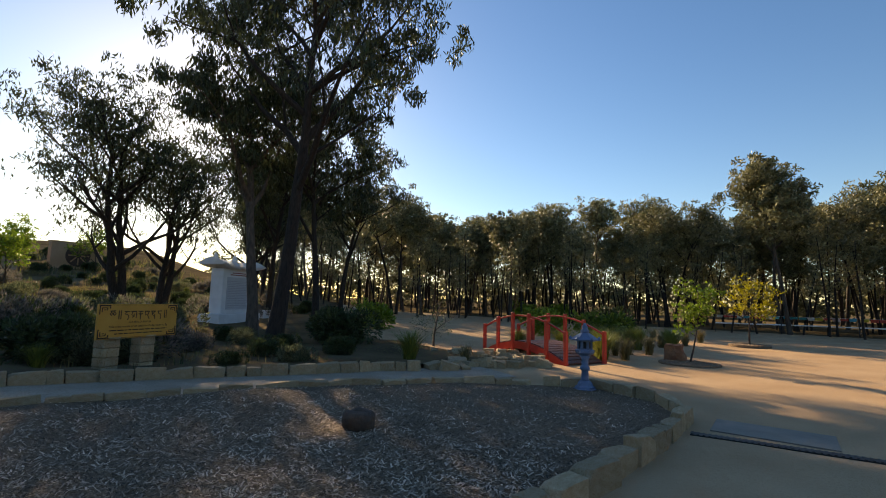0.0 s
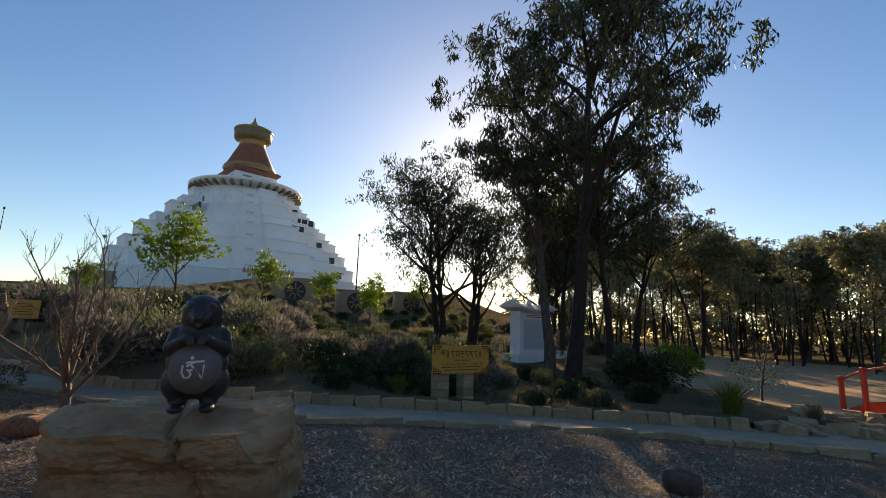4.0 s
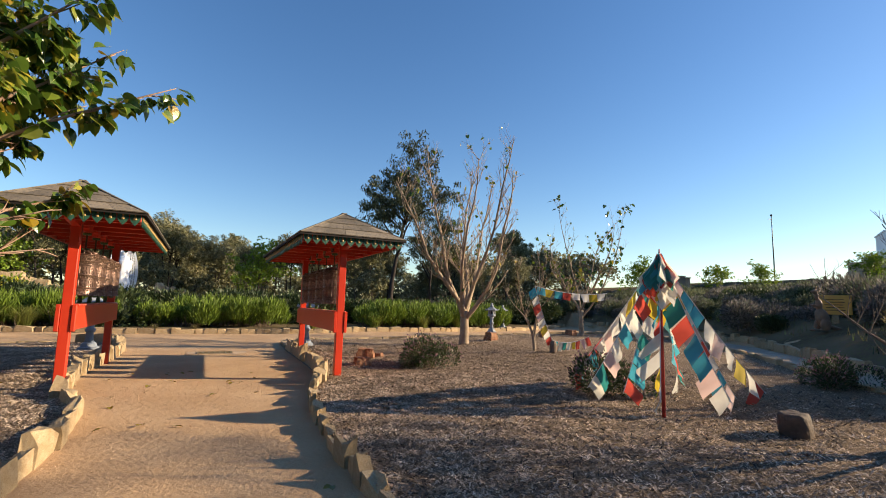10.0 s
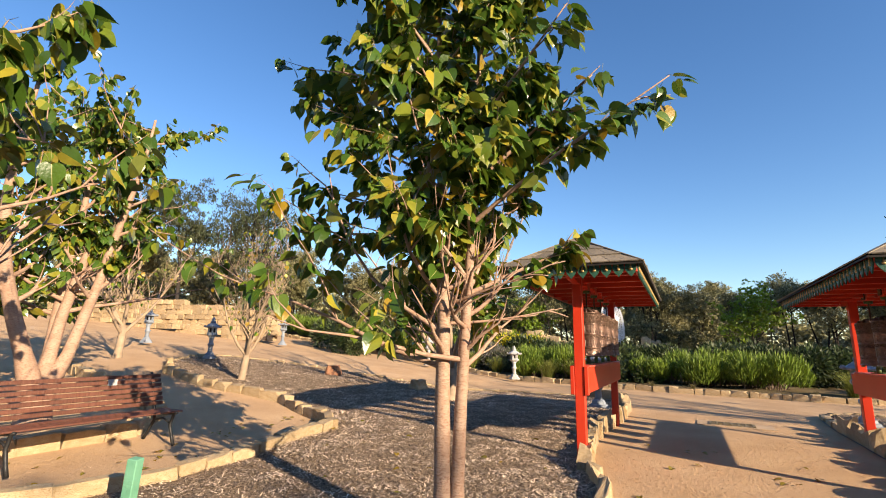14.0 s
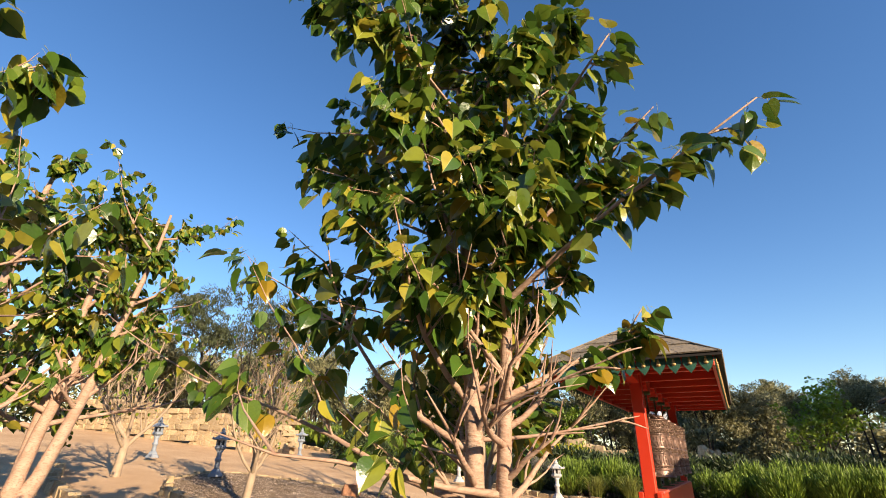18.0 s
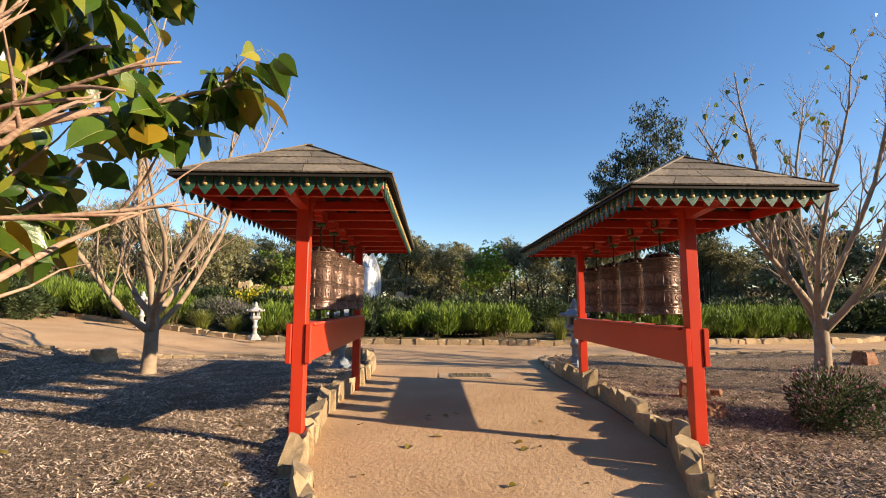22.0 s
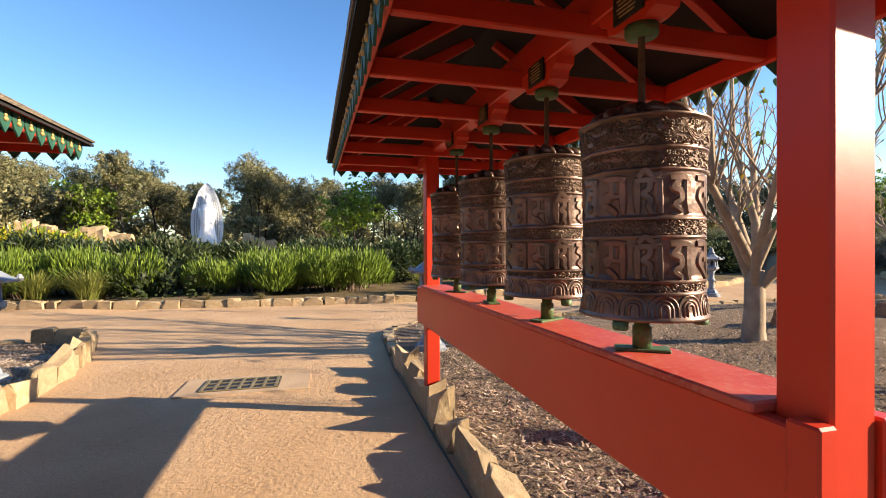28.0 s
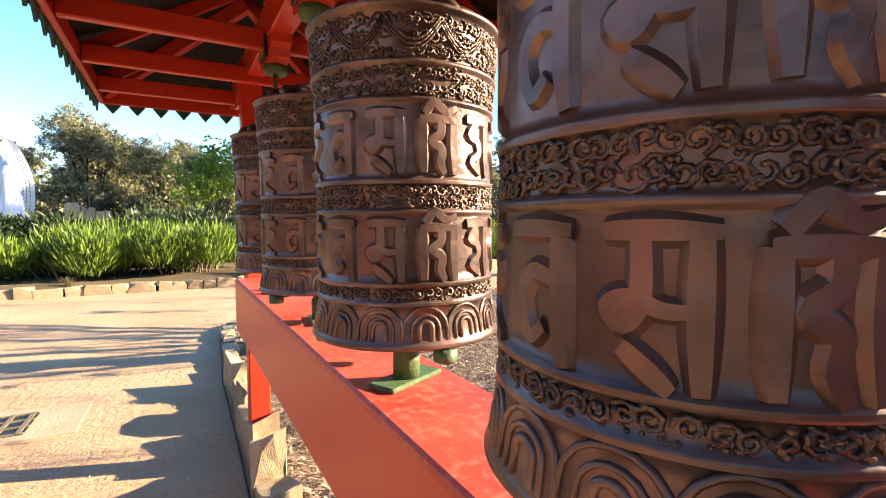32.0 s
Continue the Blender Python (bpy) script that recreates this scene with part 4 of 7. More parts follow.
forest(124, 205, 37, 48, 40, FOREST, "gum_tree", "slender gum tree in the bushland edge", "bushland gum trees", 0.8, 1.14)
forest(119, 205, 48, 75, 60, FOREST, "gum_tree", "gum tree deep in the bushland", "bushland gum trees", 0.98, 1.28)
forest(121, 203, 35, 60, 190, STEMS, "gum_sapling", "thin dark gum stem among the bushland", "gum saplings")
forest(-75, 40, 42, 62, 96, FOREST, "gum_tree", "gum tree behind the hedge garden", "garden gum trees", 0.62, 0.86)
forest(-75, 55, 40, 58, 50, UNDER, "young_gum", "low bushy gum in front of the tree line", "young gum trees", 0.8, 1.3)
forest(-160, -75, 36, 60, 24, FOREST, "gum_tree", "gum tree beyond the bench court", "garden gum trees", 0.85, 1.15)


THICKET = []
for i in range(3):
    r = random.Random(950 + i)
    v, f = [], []
    for k in range(15):
        leaf_quads(r, v, f, Vector((r.uniform(-4, 4), r.uniform(-1.5, 1.5), r.uniform(0.5, 6.0))), 1.5, 95, 0.55, 0.26, 0.1)
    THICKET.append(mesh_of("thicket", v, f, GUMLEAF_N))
for k in range(118):
    a, d = radians(119 + 285 * k / 117 + fr.uniform(-1, 1)), fr.uniform(74, 88)
    x, y = d * math.sin(a), d * math.cos(a)
    o = new("thicket", THICKET[k % 3])
    o.matrix_world = Matrix.LocRotScale((x, y, ground(x, y)), Euler((0, 0, -a)), (1.3, 1.3, 1.15))
    tagged(o, "dense dim scrub deep in the bushland", "thicket", "bushland scrub", "stuff")


# ---- bushes ----
def bush_mesh(seed, leafmat, n, ll, lw, rx, rz, upright=0.0, flat=0.75):
    """A rounded uneven mound of leaves on short stems."""
    r = random.Random(seed)
    v, f = [], []
    lumps = [(Vector((r.gauss(0, 0.45) * rx, r.gauss(0, 0.45) * rx, rz * r.uniform(0.35, 0.72))), r.uniform(0.35, 0.6)) for _ in range(8)]
    for _ in range(n):
        c, s = r.choice(lumps)
        d = Vector((r.gauss(0, 1), r.gauss(0, 1), r.gauss(0, flat))).normalized()
        p = c + d * Vector((rx * s, rx * s, rz * s)).length * 0.55 * r.uniform(0.75, 1.05)
        if p.z < 0.02:
            p.z = r.uniform(0.02, 0.15) * rz
        dd = (d + Vector((r.uniform(-0.7, 0.7), r.uniform(-0.7, 0.7), r.uniform(-0.3, 0.7) + upright))).normalized()
        sd = dd.cross(Vector((r.uniform(-1, 1), r.uniform(-1, 1), r.uniform(-1, 1)))).normalized()
        l, w = ll * r.uniform(0.6, 1.4), lw * r.uniform(0.7, 1.3)
        b = len(v)
        v += [tuple(p), tuple(p + dd * l * 0.5 + sd * w / 2), tuple(p + dd * l), tuple(p + dd * l * 0.5 - sd * w / 2)]
        f.append((b, b + 1, b + 2, b + 3))
    m = mesh_of("foliage", v, f, leafmat)
    return m


def tussock_mesh(seed, material, n, h, spread):
    r = random.Random(seed)
    v, f = [], []
    for _ in range(n):
        a, t = r.uniform(0, 6.283), r.uniform(0.1, 1.0) * spread
        w = 0.006 * r.uniform(0.6, 1.4) * h / 0.4
        c, s = math.cos(a), math.sin(a)
        hh = h * r.uniform(0.6, 1.1)
        b = len(v)
        x, y = 0.06 * h * r.gauss(0, 1), 0.06 * h * r.gauss(0, 1)
        for k, (o, z) in enumerate(((0, 0), (t * 0.35, hh * 0.6), (t, hh * 0.95))):
            ww = w * (1 - 0.45 * k)
            v += [(x + c * o * h - s * ww, y + s * o * h + c * ww, z), (x + c * o * h + s * ww, y + s * o * h - c * ww, z)]
        f += [(b, b + 1, b + 3, b + 2), (b + 2, b + 3, b + 5, b + 4)]
    return mesh_of("blades", v, f, material)


def hedge_stems():
    r = random.Random(7)
    v, f = [], []
    for _ in range(22):
        a, q = r.uniform(0, 6.283), r.uniform(0.1, 0.5)
        p = Vector((math.cos(a) * q, math.sin(a) * q, 0))
        pts, _ = branch_path(r, p, (math.cos(a) * 0.4, math.sin(a) * 0.4, 1), 0.62, 3, 0.15)
        tube(v, f, pts, [0.016, 0.013, 0.01, 0.006], 4)
    return mesh_of("woody_base", v, f, TWIG, True)


HSTEM = hedge_stems()


def put(name, me, x, y, rot, s, label, category, group, z=None, sz=None):
    if name == "hedge_shrub":
        t = thing(name, Matrix.LocRotScale((x, y, ground(x, y) + 0.06), Euler((0, 0, rot)), (s, s, sz or s)), label, category, group)
        for nm, q in (("foliage", me), ("woody_base", HSTEM)):
            o = new(nm, q)
            o.parent = t
            o["kind"] = "stuff"
        return t
    o = new(name, me)
    o.matrix_world = Matrix.LocRotScale((x, y, (ground(x, y) if z is None else z) - 0.02), Euler((0, 0, rot)), (s, s, sz or s))
    return tagged(o, label, category, group)


HEDGES = [bush_mesh(i, HEDGE, 4200, 0.21, 0.03, 0.85, 1.0, 2.2) for i in range(3)]
DARKS = [bush_mesh(20 + i, HEDGE_D, 4600, 0.11, 0.036, 0.72, 0.8) for i in range(3)]
GREYS = [bush_mesh(30 + i, ROSEM if i < 2 else LAVND, 5200, 0.10, 0.026, 0.8, 0.66, 0.5) for i in range(4)]
BROADS = [bush_mesh(40 + i, HEDGE_D, 1500, 0.13, 0.06, 0.8, 0.95, 0.2) for i in range(2)]
STRAWS = [bush_mesh(50 + i, STRAW, 900, 0.14, 0.02, 0.6, 0.3, 0.8) for i in range(2)]
PINKS = [bush_mesh(60 + i, HEDGE_D if i == 0 else ROSEM, 3600, 0.06, 0.017, 0.5, 0.5, 0.5) for i in range(2)]
PINKTOP = [bush_mesh(60 + i, PINKF, 620, 0.034, 0.03, 0.54, 0.56, 0.8) for i in range(2)]
TUSS = [tussock_mesh(i, GRASSG, 420, 0.68, 0.85) for i in range(3)]
TUSSD = [tussock_mesh(5 + i, STRAW, 200, 0.5, 0.8) for i in range(2)]

# the long hedge behind the cross path: big rosemary mounds in a row
hr = random.Random(3)
u = -24.0
while u < 15.0:
    gap = -11.6 < u < -7.2 or -4.9 < u < -1.9 or 3.3 < u < 6.6
    x = u + hr.uniform(-0.15, 0.15)
    y = 21.2 + (0.25 * (-4 - u) if u < -4 else 0) + (0.12 * (u - 8) if u > 8 else 0) + hr.uniform(-0.2, 0.2)
    if not gap:
        edge = 0.85 if abs(u + 1.7) < 0.6 or abs(u - 3.2) < 0.6 or abs(u - 6.9) < 0.5 else 1.0
        for dy in (0.0, 1.1):
            put("hedge_shrub", hr.choice(HEDGES), x + hr.uniform(-0.3, 0.3), y + dy, hr.uniform(0, 6), hr.uniform(1.0, 1.2) * edge, "bright green upright rosemary hedge bush", "shrub", "hedge shrubs", sz=hr.uniform(1.0, 1.22) * edge)
    elif -4.9 < u < -1.9:
        put("broadleaf_shrub", hr.choice(BROADS), x, y + 0.5, hr.uniform(0, 6), hr.uniform(1.15, 1.4), "dark broad-leaved shrub beside the rosemary hedge", "shrub", "hedge shrubs")
    elif u < 0:
        put("dry_shrub", hr.choice(GREYS + STRAWS), x, y + 1.0, hr.uniform(0, 6), hr.uniform(1.3, 1.9), "grey-brown half-dry shrub between the hedges", "shrub", "hedge shrubs")
    u += 0.95
for k in range(34):
    x = -22 + 1.35 * k + hr.uniform(-0.4, 0.4)
    put("dark_shrub", DARKS[k % 3], x, 25.5 + hr.uniform(-1, 1.5) + max(0, -x - 4) * 0.25, hr.uniform(0, 6), hr.uniform(1.5, 2.1), "dark green shrub behind the hedge", "shrub", "shrubs behind the hedge")
for x, y, s in ((-5.5, 20.5, 1.1), (-4.3, 20.25, 1.15), (-1.55, 20.2, 0.6), (-0.2, 20.0, 0.62), (3.3, 20.0, 0.55), (4.3, 20.0, 1.05), (-6.6, 20.9, 1.1), (-8.0, 21.2, 1.0), (-9.4, 21.5, 1.1), (-11.2, 22.0, 1.1), (-12.6, 22.4, 1.0),
                (7.2, 20.1, 0.9), (9.8, 20.3, 0.9), (12.0, 20.8, 0.8)):
    put("grass_tussock", (TUSSD if s < 0.7 else TUSS)[int(abs(x) * 7) % 2], x, y, x * 3, s * (1.0 if s < 0.7 else 1.3), "spiky green grass tussock at the hedge edging", "grass", "grass tussocks")

# ---- great white stupa ----
def stupa(m):
    s = thing("stupa", m, "great white stepped stupa with a terracotta spire and gilded crown", "stupa")
    steps = [(23.5, 0.0, 3.4), (21.8, 3.4, 6.4), (20.0, 6.4, 9.2), (18.0, 9.2, 11.8), (15.8, 11.8, 14.2), (13.7, 14.2, 16.5), (11.9, 16.5, 18.4), (10.3, 18.4, 20.0)]
    for i, (h, z0, z1) in enumerate(steps):
        for q in range(4):
            turn = pose(0, 0, 0, 0, 0, 90 * q)
            for name, w, out, up in (("terrace", 0.64, 0.86, 0.0), ("projecting_bay", 0.40, 0.97, 0.35), ("central_bay", 0.17, 1.06, 0.8)):
                top = z1 + (up if i % 2 else up * 0.4)
                part(name, boxbm(-h * w, -h * out, z0 - 1.6, h * w, -h * 0.3, top), WHITEW, s).matrix_basis = turn
                part("parapet", boxbm(-h * w - 0.12, -h * out - 0.12, top - 0.16, h * w + 0.12, -h * 0.3, top + 0.05), WHITEW, s).matrix_basis = turn
            part("corner_step", boxbm(-h * 0.76, -h * 0.76, z0 - 1.6, -h * 0.3, -h * 0.3, z1 - 0.2), WHITEW, s).matrix_basis = turn
            for sx in (-1, 1):
                # slightly raised panel; its grey stands in for a recess in shade
                part("recess", boxbm(sx * h * 0.29 - 0.7, -h * 0.97 - 0.02, z0 + 0.7, sx * h * 0.29 + 0.7, -h * 0.97 + 0.3, z0 + 1.15), RECESS_SHADE, s, "pale grey panel with recess shade put into its colour").matrix_basis = turn
    for q in range(4):
        for z, off, n, mid in ((12.5, 15.8 * 0.97, 3, 3.9), (14.9, 13.7 * 0.86, 4, 7.0), (17.1, 11.9 * 0.97, 1, 1.2), (16.9, 11.9 * 0.86, 1, 6.2), (9.9, 18.0 * 0.86, 1, 9.4), (7.0, 20.0 * 0.86, 1, 11.5), (4.0, 21.8 * 0.86, 1, 12.4)):
            for k in range(n):
                x = mid + (k - (n - 1) / 2) * 1.45
                w = part("window", boxbm(x - 0.6, -off - 0.03, z, x + 0.6, -off + 0.3, z + 1.25), GLASS, s, "dark square window")
                w.matrix_basis = pose(0, 0, 0, 0, 0, 90 * q)
    part("drum", lathe([(9.6, 15.5), (9.4, 22.0)], 48), WHITEW, s, smooth=True)
    part("disc_roof", lathe([(9.3, 21.2), (11.0, 22.0), (11.25, 22.3), (11.25, 22.6), (8.0, 23.1)], 64), WHITEW, s, "wide white disc roof", True)
    for k in range(40):
        a = 2 * math.pi * k / 40
        o = part("roof_bracket", boxbm(-0.25, 9.4, 21.2, 0.25, 11.2, 22.0), GOLDD, s, "dark gilded bracket")
        o.matrix_basis = pose(0, 0, 0, 0, 0, 9 * k)
    part("plinth", lathe([(7.6, 22.9), (7.4, 23.8)], 40), WHITEW, s)
    part("harmika", boxbm(-4.3, -4.3, 23.6, 4.3, 4.3, 26.2), WHITEW, s, "square tower painted with blue eyes")
    for q in range(4):
        for sx in (-1, 1):
            e = part("painted_eye", boxbm(sx * 1.9 - 0.9, -4.38, 24.9, sx * 1.9 + 0.9, -4.3, 25.25), BLUEP, s, "blue painted eye")
            e.matrix_basis = pose(0, 0, 0, 0, 0, 90 * q)
    part("cornice", lathe([(6.2, 26.0), (6.9, 26.6), (6.9, 27.1), (6.1, 27.5)], 4), TERRA, s, "stepped terracotta cornice").matrix_basis = pose(0, 0, 0, 0, 0, 45)
    part("lotus_ring", lathe([(5.1, 27.3), (5.4, 28.0), (5.2, 28.7)], 40), GOLDF, s, "gilded patterned ring")
    prof = []
    for k in range(13):
        r, z = 4.9 - 2.35 * k / 13, 28.6 + 6.0 * k / 13
        prof += [(r, z), (r, z + 0.36), (r - 0.12, z + 0.38)]
    part("spire", lathe(prof, 40), TERRA, s, "terracotta spire of thirteen rings")
    part("crown_neck", lathe([(2.5, 34.5), (2.7, 35.6), (3.2, 36.0)], 32), GOLDF, s)
    part("crown", lathe([(3.1, 35.9), (3.75, 36.3), (3.85, 37.0), (3.85, 38.9), (3.5, 39.2), (1.2, 39.5)], 40), GOLDD, s, "dark patterned parasol crown", True)
    part("crown_rim", lathe([(3.9, 38.4), (4.0, 38.5), (4.0, 38.9), (3.88, 38.95)], 40), GOLDF, s, "gilded rim")
    part("finial", lathe([(0.9, 39.3), (1.05, 39.9), (0.5, 40.4), (0.7, 41.0), (0.3, 41.7), (0.06, 43.0)], 20), GOLDF, s, "gilded finial", True)
    squat = Matrix.Translation((0, 0, 22.6)) @ Matrix.Diagonal((1, 1, 0.84, 1)) @ Matrix.Translation((0, 0, -22.6))
    for o in list(s.children):
        if o.name.split(".")[0] in ("plinth", "harmika", "painted_eye", "cornice", "lotus_ring", "spire", "crown_neck", "crown", "crown_rim", "finial"):
            o.matrix_basis = squat @ o.matrix_basis
    return s


# darker copy of the white render, for shade painted on the panels
RECESS_SHADE = mat("shaded_recess_render", (0.52, 0.54, 0.58), (0.60, 0.62, 0.65), 0.5, 0.8, 0.05)
GOLDF = mat("gilt", (0.311, 0.2, 0.0888), (0.385, 0.259, 0.118), 1.5, 0.5, 0.1, metal=0.3)
GOLDD = mat("dark_gilt", (0.148, 0.118, 0.0666), (0.222, 0.178, 0.0962), 1.5, 0.55, 0.2)
TERRA = mat("terracotta", (0.207, 0.074, 0.0518), (0.266, 0.111, 0.074), 1.2, 0.7, 0.2)
BLUEP = mat("blue_paint", (0.0888, 0.185, 0.311), None, 2, 0.6, 0)
stupa(pose(104.3, 12.2, 6.8, 0, 0, 28))

# sandstone walls with round emblems, below the stupa
SANDW = mat("sandstone_wall", (0.36, 0.24, 0.15), (0.46, 0.33, 0.22), 0.8, 0.9, 0.3, fine=10)
DARKE = mat("dark_emblem", (0.0518, 0.037, 0.0333), (0.0962, 0.0629, 0.0518), 6, 0.7, 0.3)


def emblem_wall(x, y, rot, w=4.2, h=2.3):
    z = ground(x, y)
    s = thing("emblem_wall", Matrix.LocRotScale((x, y, z), Euler((0, 0, rot)), None), "sandstone garden wall with a dark round emblem", "wall", "emblem walls")
    part("wall_body", boxbm(-w / 2, -0.25, -0.8, w / 2, 0.25, h, bevel=0.02), SANDW, s)
    part("coping", boxbm(-w / 2 - 0.06, -0.31, h, w / 2 + 0.06, 0.31, h + 0.1, bevel=0.01), SANDW, s)
    d = lathe([(0.95, 0), (0.95, 0.06), (0.8, 0.075), (0.8, 0.05), (0.25, 0.05), (0.25, 0.08), (0.05, 0.09)], 28)
    o = part("round_emblem", d, DARKE, s, "dark round relief emblem")
    o.matrix_basis = pose(0, -0.25, h * 0.52, 90, 0, 0)
    for k in range(8):
        q = part("emblem_spoke", boxbm(-0.05, 0.2, 0.05, 0.05, 0.8, 0.085), SANDW, o)
        q.matrix_basis = pose(0, 0, 0, 0, 0, 45 * k)


def flagpole(x, y, top, label="tall thin steel flagpole"):
    z = ground(x, y)
    s = thing("flagpole", pose(x, y, z), label, "flagpole", "flagpoles")
    part("pole", lathe([(0.09, -0.3), (0.09, (top - z) * 0.5), (0.05, top - z)], 10), DARKM, s, smooth=True)
    part("finial", lathe([(0.02, top - z), (0.16, top - z + 0.12), (0.16, top - z + 0.3), (0.02, top - z + 0.42)], 10), DARKM, s)
    part("cross_arm", boxbm(-0.9, -0.03, top - z - 0.5, 0.05, 0.03, top - z - 0.44), DARKM, s)

# ---- the fig tree beside the path ----
def heart_leaf(seed):
    """A broad heart-shaped leaf with a drip tip, a pale midrib and a long stalk; its stalk starts at the origin."""
    r = random.Random(seed)
    half = [(0.20, -0.04), (0.40, 0.08), (0.485, 0.30), (0.44, 0.55), (0.28, 0.78), (0.12, 0.93), (0.03, 1.03)]
    droop, fold, curl = r.uniform(0.10, 0.32), r.uniform(0.05, 0.35), r.uniform(-0.08, 0.12)
    stalk = r.uniform(0.35, 0.6)

    def at(x, y):
        z = -droop * y * y + fold * abs(x) - 0.35 * max(0.0, abs(x) - 0.28) ** 2 + curl * x * y
        return (x, y + stalk, z - 0.12)
    v, f, mi = [], [], []
    spine = [0.05, 0.30, 0.55, 0.80, 1.12]
    for sx in (-1, 1):
        b = len(v)
        v += [at(0, y) for y in spine] + [at(sx * x, y + r.uniform(-0.015, 0.015)) for x, y in half]
        for loop in ((0, 5, 6, 7, 1), (1, 7, 8, 2), (2, 8, 9, 3), (3, 9, 10, 11, 4)):
            q = [b + k for k in loop]
            f.append(tuple(q if sx > 0 else q[::-1]))
            mi.append(0)
    b = len(v)
    for y in spine:
        w = 0.014 * (1.1 - 0.8 * y / 1.12)
        for sx in (-1, 1):
            p = at(sx * w, y)
            v.append((p[0], p[1], p[2] + 0.006))
    for k in range(4):
        f.append((b + 2 * k, b + 2 * k + 1, b + 2 * k + 3, b + 2 * k + 2))
        mi.append(1)
    tv, tf = [], []
    tube(tv, tf, [Vector((0, 0, 0)), Vector((0, stalk * 0.5, 0.03)), Vector(at(0, 0.06))], [0.014, 0.011, 0.010], 3)
    b = len(v)
    v += tv
    f += [tuple(k + b for k in q) for q in tf]
    mi += [1] * len(tf)
    return v, f, mi


FIG_LEAVES = []
for i in range(7):
    v, f, mi = heart_leaf(i)
    me = bpy.data.meshes.new("leaf")
    me.from_pydata(v, [], f)
    me.materials.append(FIGLEAF if i else FIGLEAF_Y)
    me.materials.append(LEAFRIB)
    me.polygons.foreach_set("material_index", mi)
    me.shade_smooth()
    FIG_LEAVES.append(me)


def leaf_heap(r, tips, count, size, parent, label, yellow=0.0):
    """Many leaves joined into one foliage mesh."""
    src = [([v.co.copy() for v in me.vertices], [tuple(p.vertices) for p in me.polygons], [p.material_index for p in me.polygons]) for me in FIG_LEAVES[1:]]
    v, f, mi = [], [], []
    for _ in range(count):
        cv, cf, cm = r.choice(src)
        m = leaf_pose(r, r.choice(tips), size)
        b = len(v)
        v += [tuple(m @ c) for c in cv]
        f += [tuple(i + b for i in q) for q in cf]
        y = 2 if r.random() < yellow else 0
        mi += [1 if k else y for k in cm]
    o = pydata("foliage", v, f, [FIGLEAF_J, LEAFRIB, FIGLEAF_Y], parent, label, True)
    o.data.polygons.foreach_set("material_index", mi)
    o["kind"] = "stuff"
    return o


def fig_skeleton(r, base, height, stems, spread, twigs, trunk_r, fork=0.25, twist=0.12, bole=0.0):
    tv, tf, tips = [], [], []
    if bole:
        tube(tv, tf, [Vector((base[0], base[1], z * bole)) for z in (-0.4, 0.12, 0.5, 0.85, 1.1)], [trunk_r * q for q in (2.1, 1.75, 1.5, 1.55, 1.0)], 12)
    for k, (dx, dy) in enumerate(stems):
        start = (base[0] + dx * 0.06, base[1] + dy * 0.06, bole * 0.7) if bole > 0.3 else (base[0] + dx * 0.14, base[1] + dy * 0.14, -0.15)
        lean = 0.3 if bole > 0.3 else 0.04
        pts, _ = branch_path(r, start, (dx * lean, dy * lean, 1), height * 0.8, 8, twist * (1.0 if bole > 0.3 else 0.35), 0.14)
        n = len(pts)
        tr = trunk_r * (1.0 if k == 0 else 0.8)
        tube(tv, tf, pts, [tr * (1.45 if i == 0 else 1.0) * (1 - 0.8 * i / (n - 1)) for i in range(n)], 10)
        for j in range(twigs):
            f = fork + (0.97 - fork) * ((j + r.random()) / twigs) ** 1.15
            i = min(n - 2, int(f * (n - 1)))
            q = pts[i].lerp(pts[i + 1], f * (n - 1) - i)
            a = j * 2.399 + k * 1.3 + r.uniform(-0.4, 0.4)
            if math.cos(a) > 0.3 and j % 3 == 0 and q.z < 2.5:
                a = math.pi - a
            l = spread * r.uniform(0.55, 1.1) * (1.15 - 0.55 * f)
            l *= 1.0 - 0.40 * math.cos(a)
            if math.cos(a) > 0.2 and q.z < 2.5:
                l *= 0.75
            if 0.5 * math.cos(a) - 0.86 * math.sin(a) > 0.4 and q.z < 3.2:
                l *= 0.7
            bp, bd = branch_path(r, q, (math.cos(a), math.sin(a), r.uniform(0.15, 0.9)), l, 5, 0.2, 0.06)
            rr = trunk_r * 0.36 * (1.1 - 0.7 * f)
            tube(tv, tf, bp, [rr, rr * 0.8, rr * 0.62, rr * 0.45, rr * 0.3, rr * 0.12], 6)
            bare = math.cos(a) > 0.1 and q.z < 2.3
            tips += [] if bare else bp[2:]
            for _ in range(4):
                sp, _ = branch_path(r, bp[r.randint(1, 4)], bd + Vector((r.uniform(-1, 1), r.uniform(-1, 1), r.uniform(-0.3, 0.8))), l * 0.5, 4, 0.25, 0.04)
                tube(tv, tf, sp, [rr * 0.4, rr * 0.32, rr * 0.24, rr * 0.16, rr * 0.06], 5)
                tips += [] if bare else sp[1:]
    return tv, tf, tips


def leaf_pose(r, tip, size):
    """A leaf on its stalk, as a rule turned outwards and drooping."""
    a = math.atan2(tip.y, tip.x) - math.pi / 2 + r.gauss(0, 1.0)
    p = tip + Vector((r.gauss(0, 0.035), r.gauss(0, 0.035), r.gauss(0, 0.03)))
    return Matrix.LocRotScale(p, Euler((radians(-50 + r.gauss(0, 28)), r.gauss(0, 0.4), a)), [size * r.uniform(0.6, 1.3)] * 3)


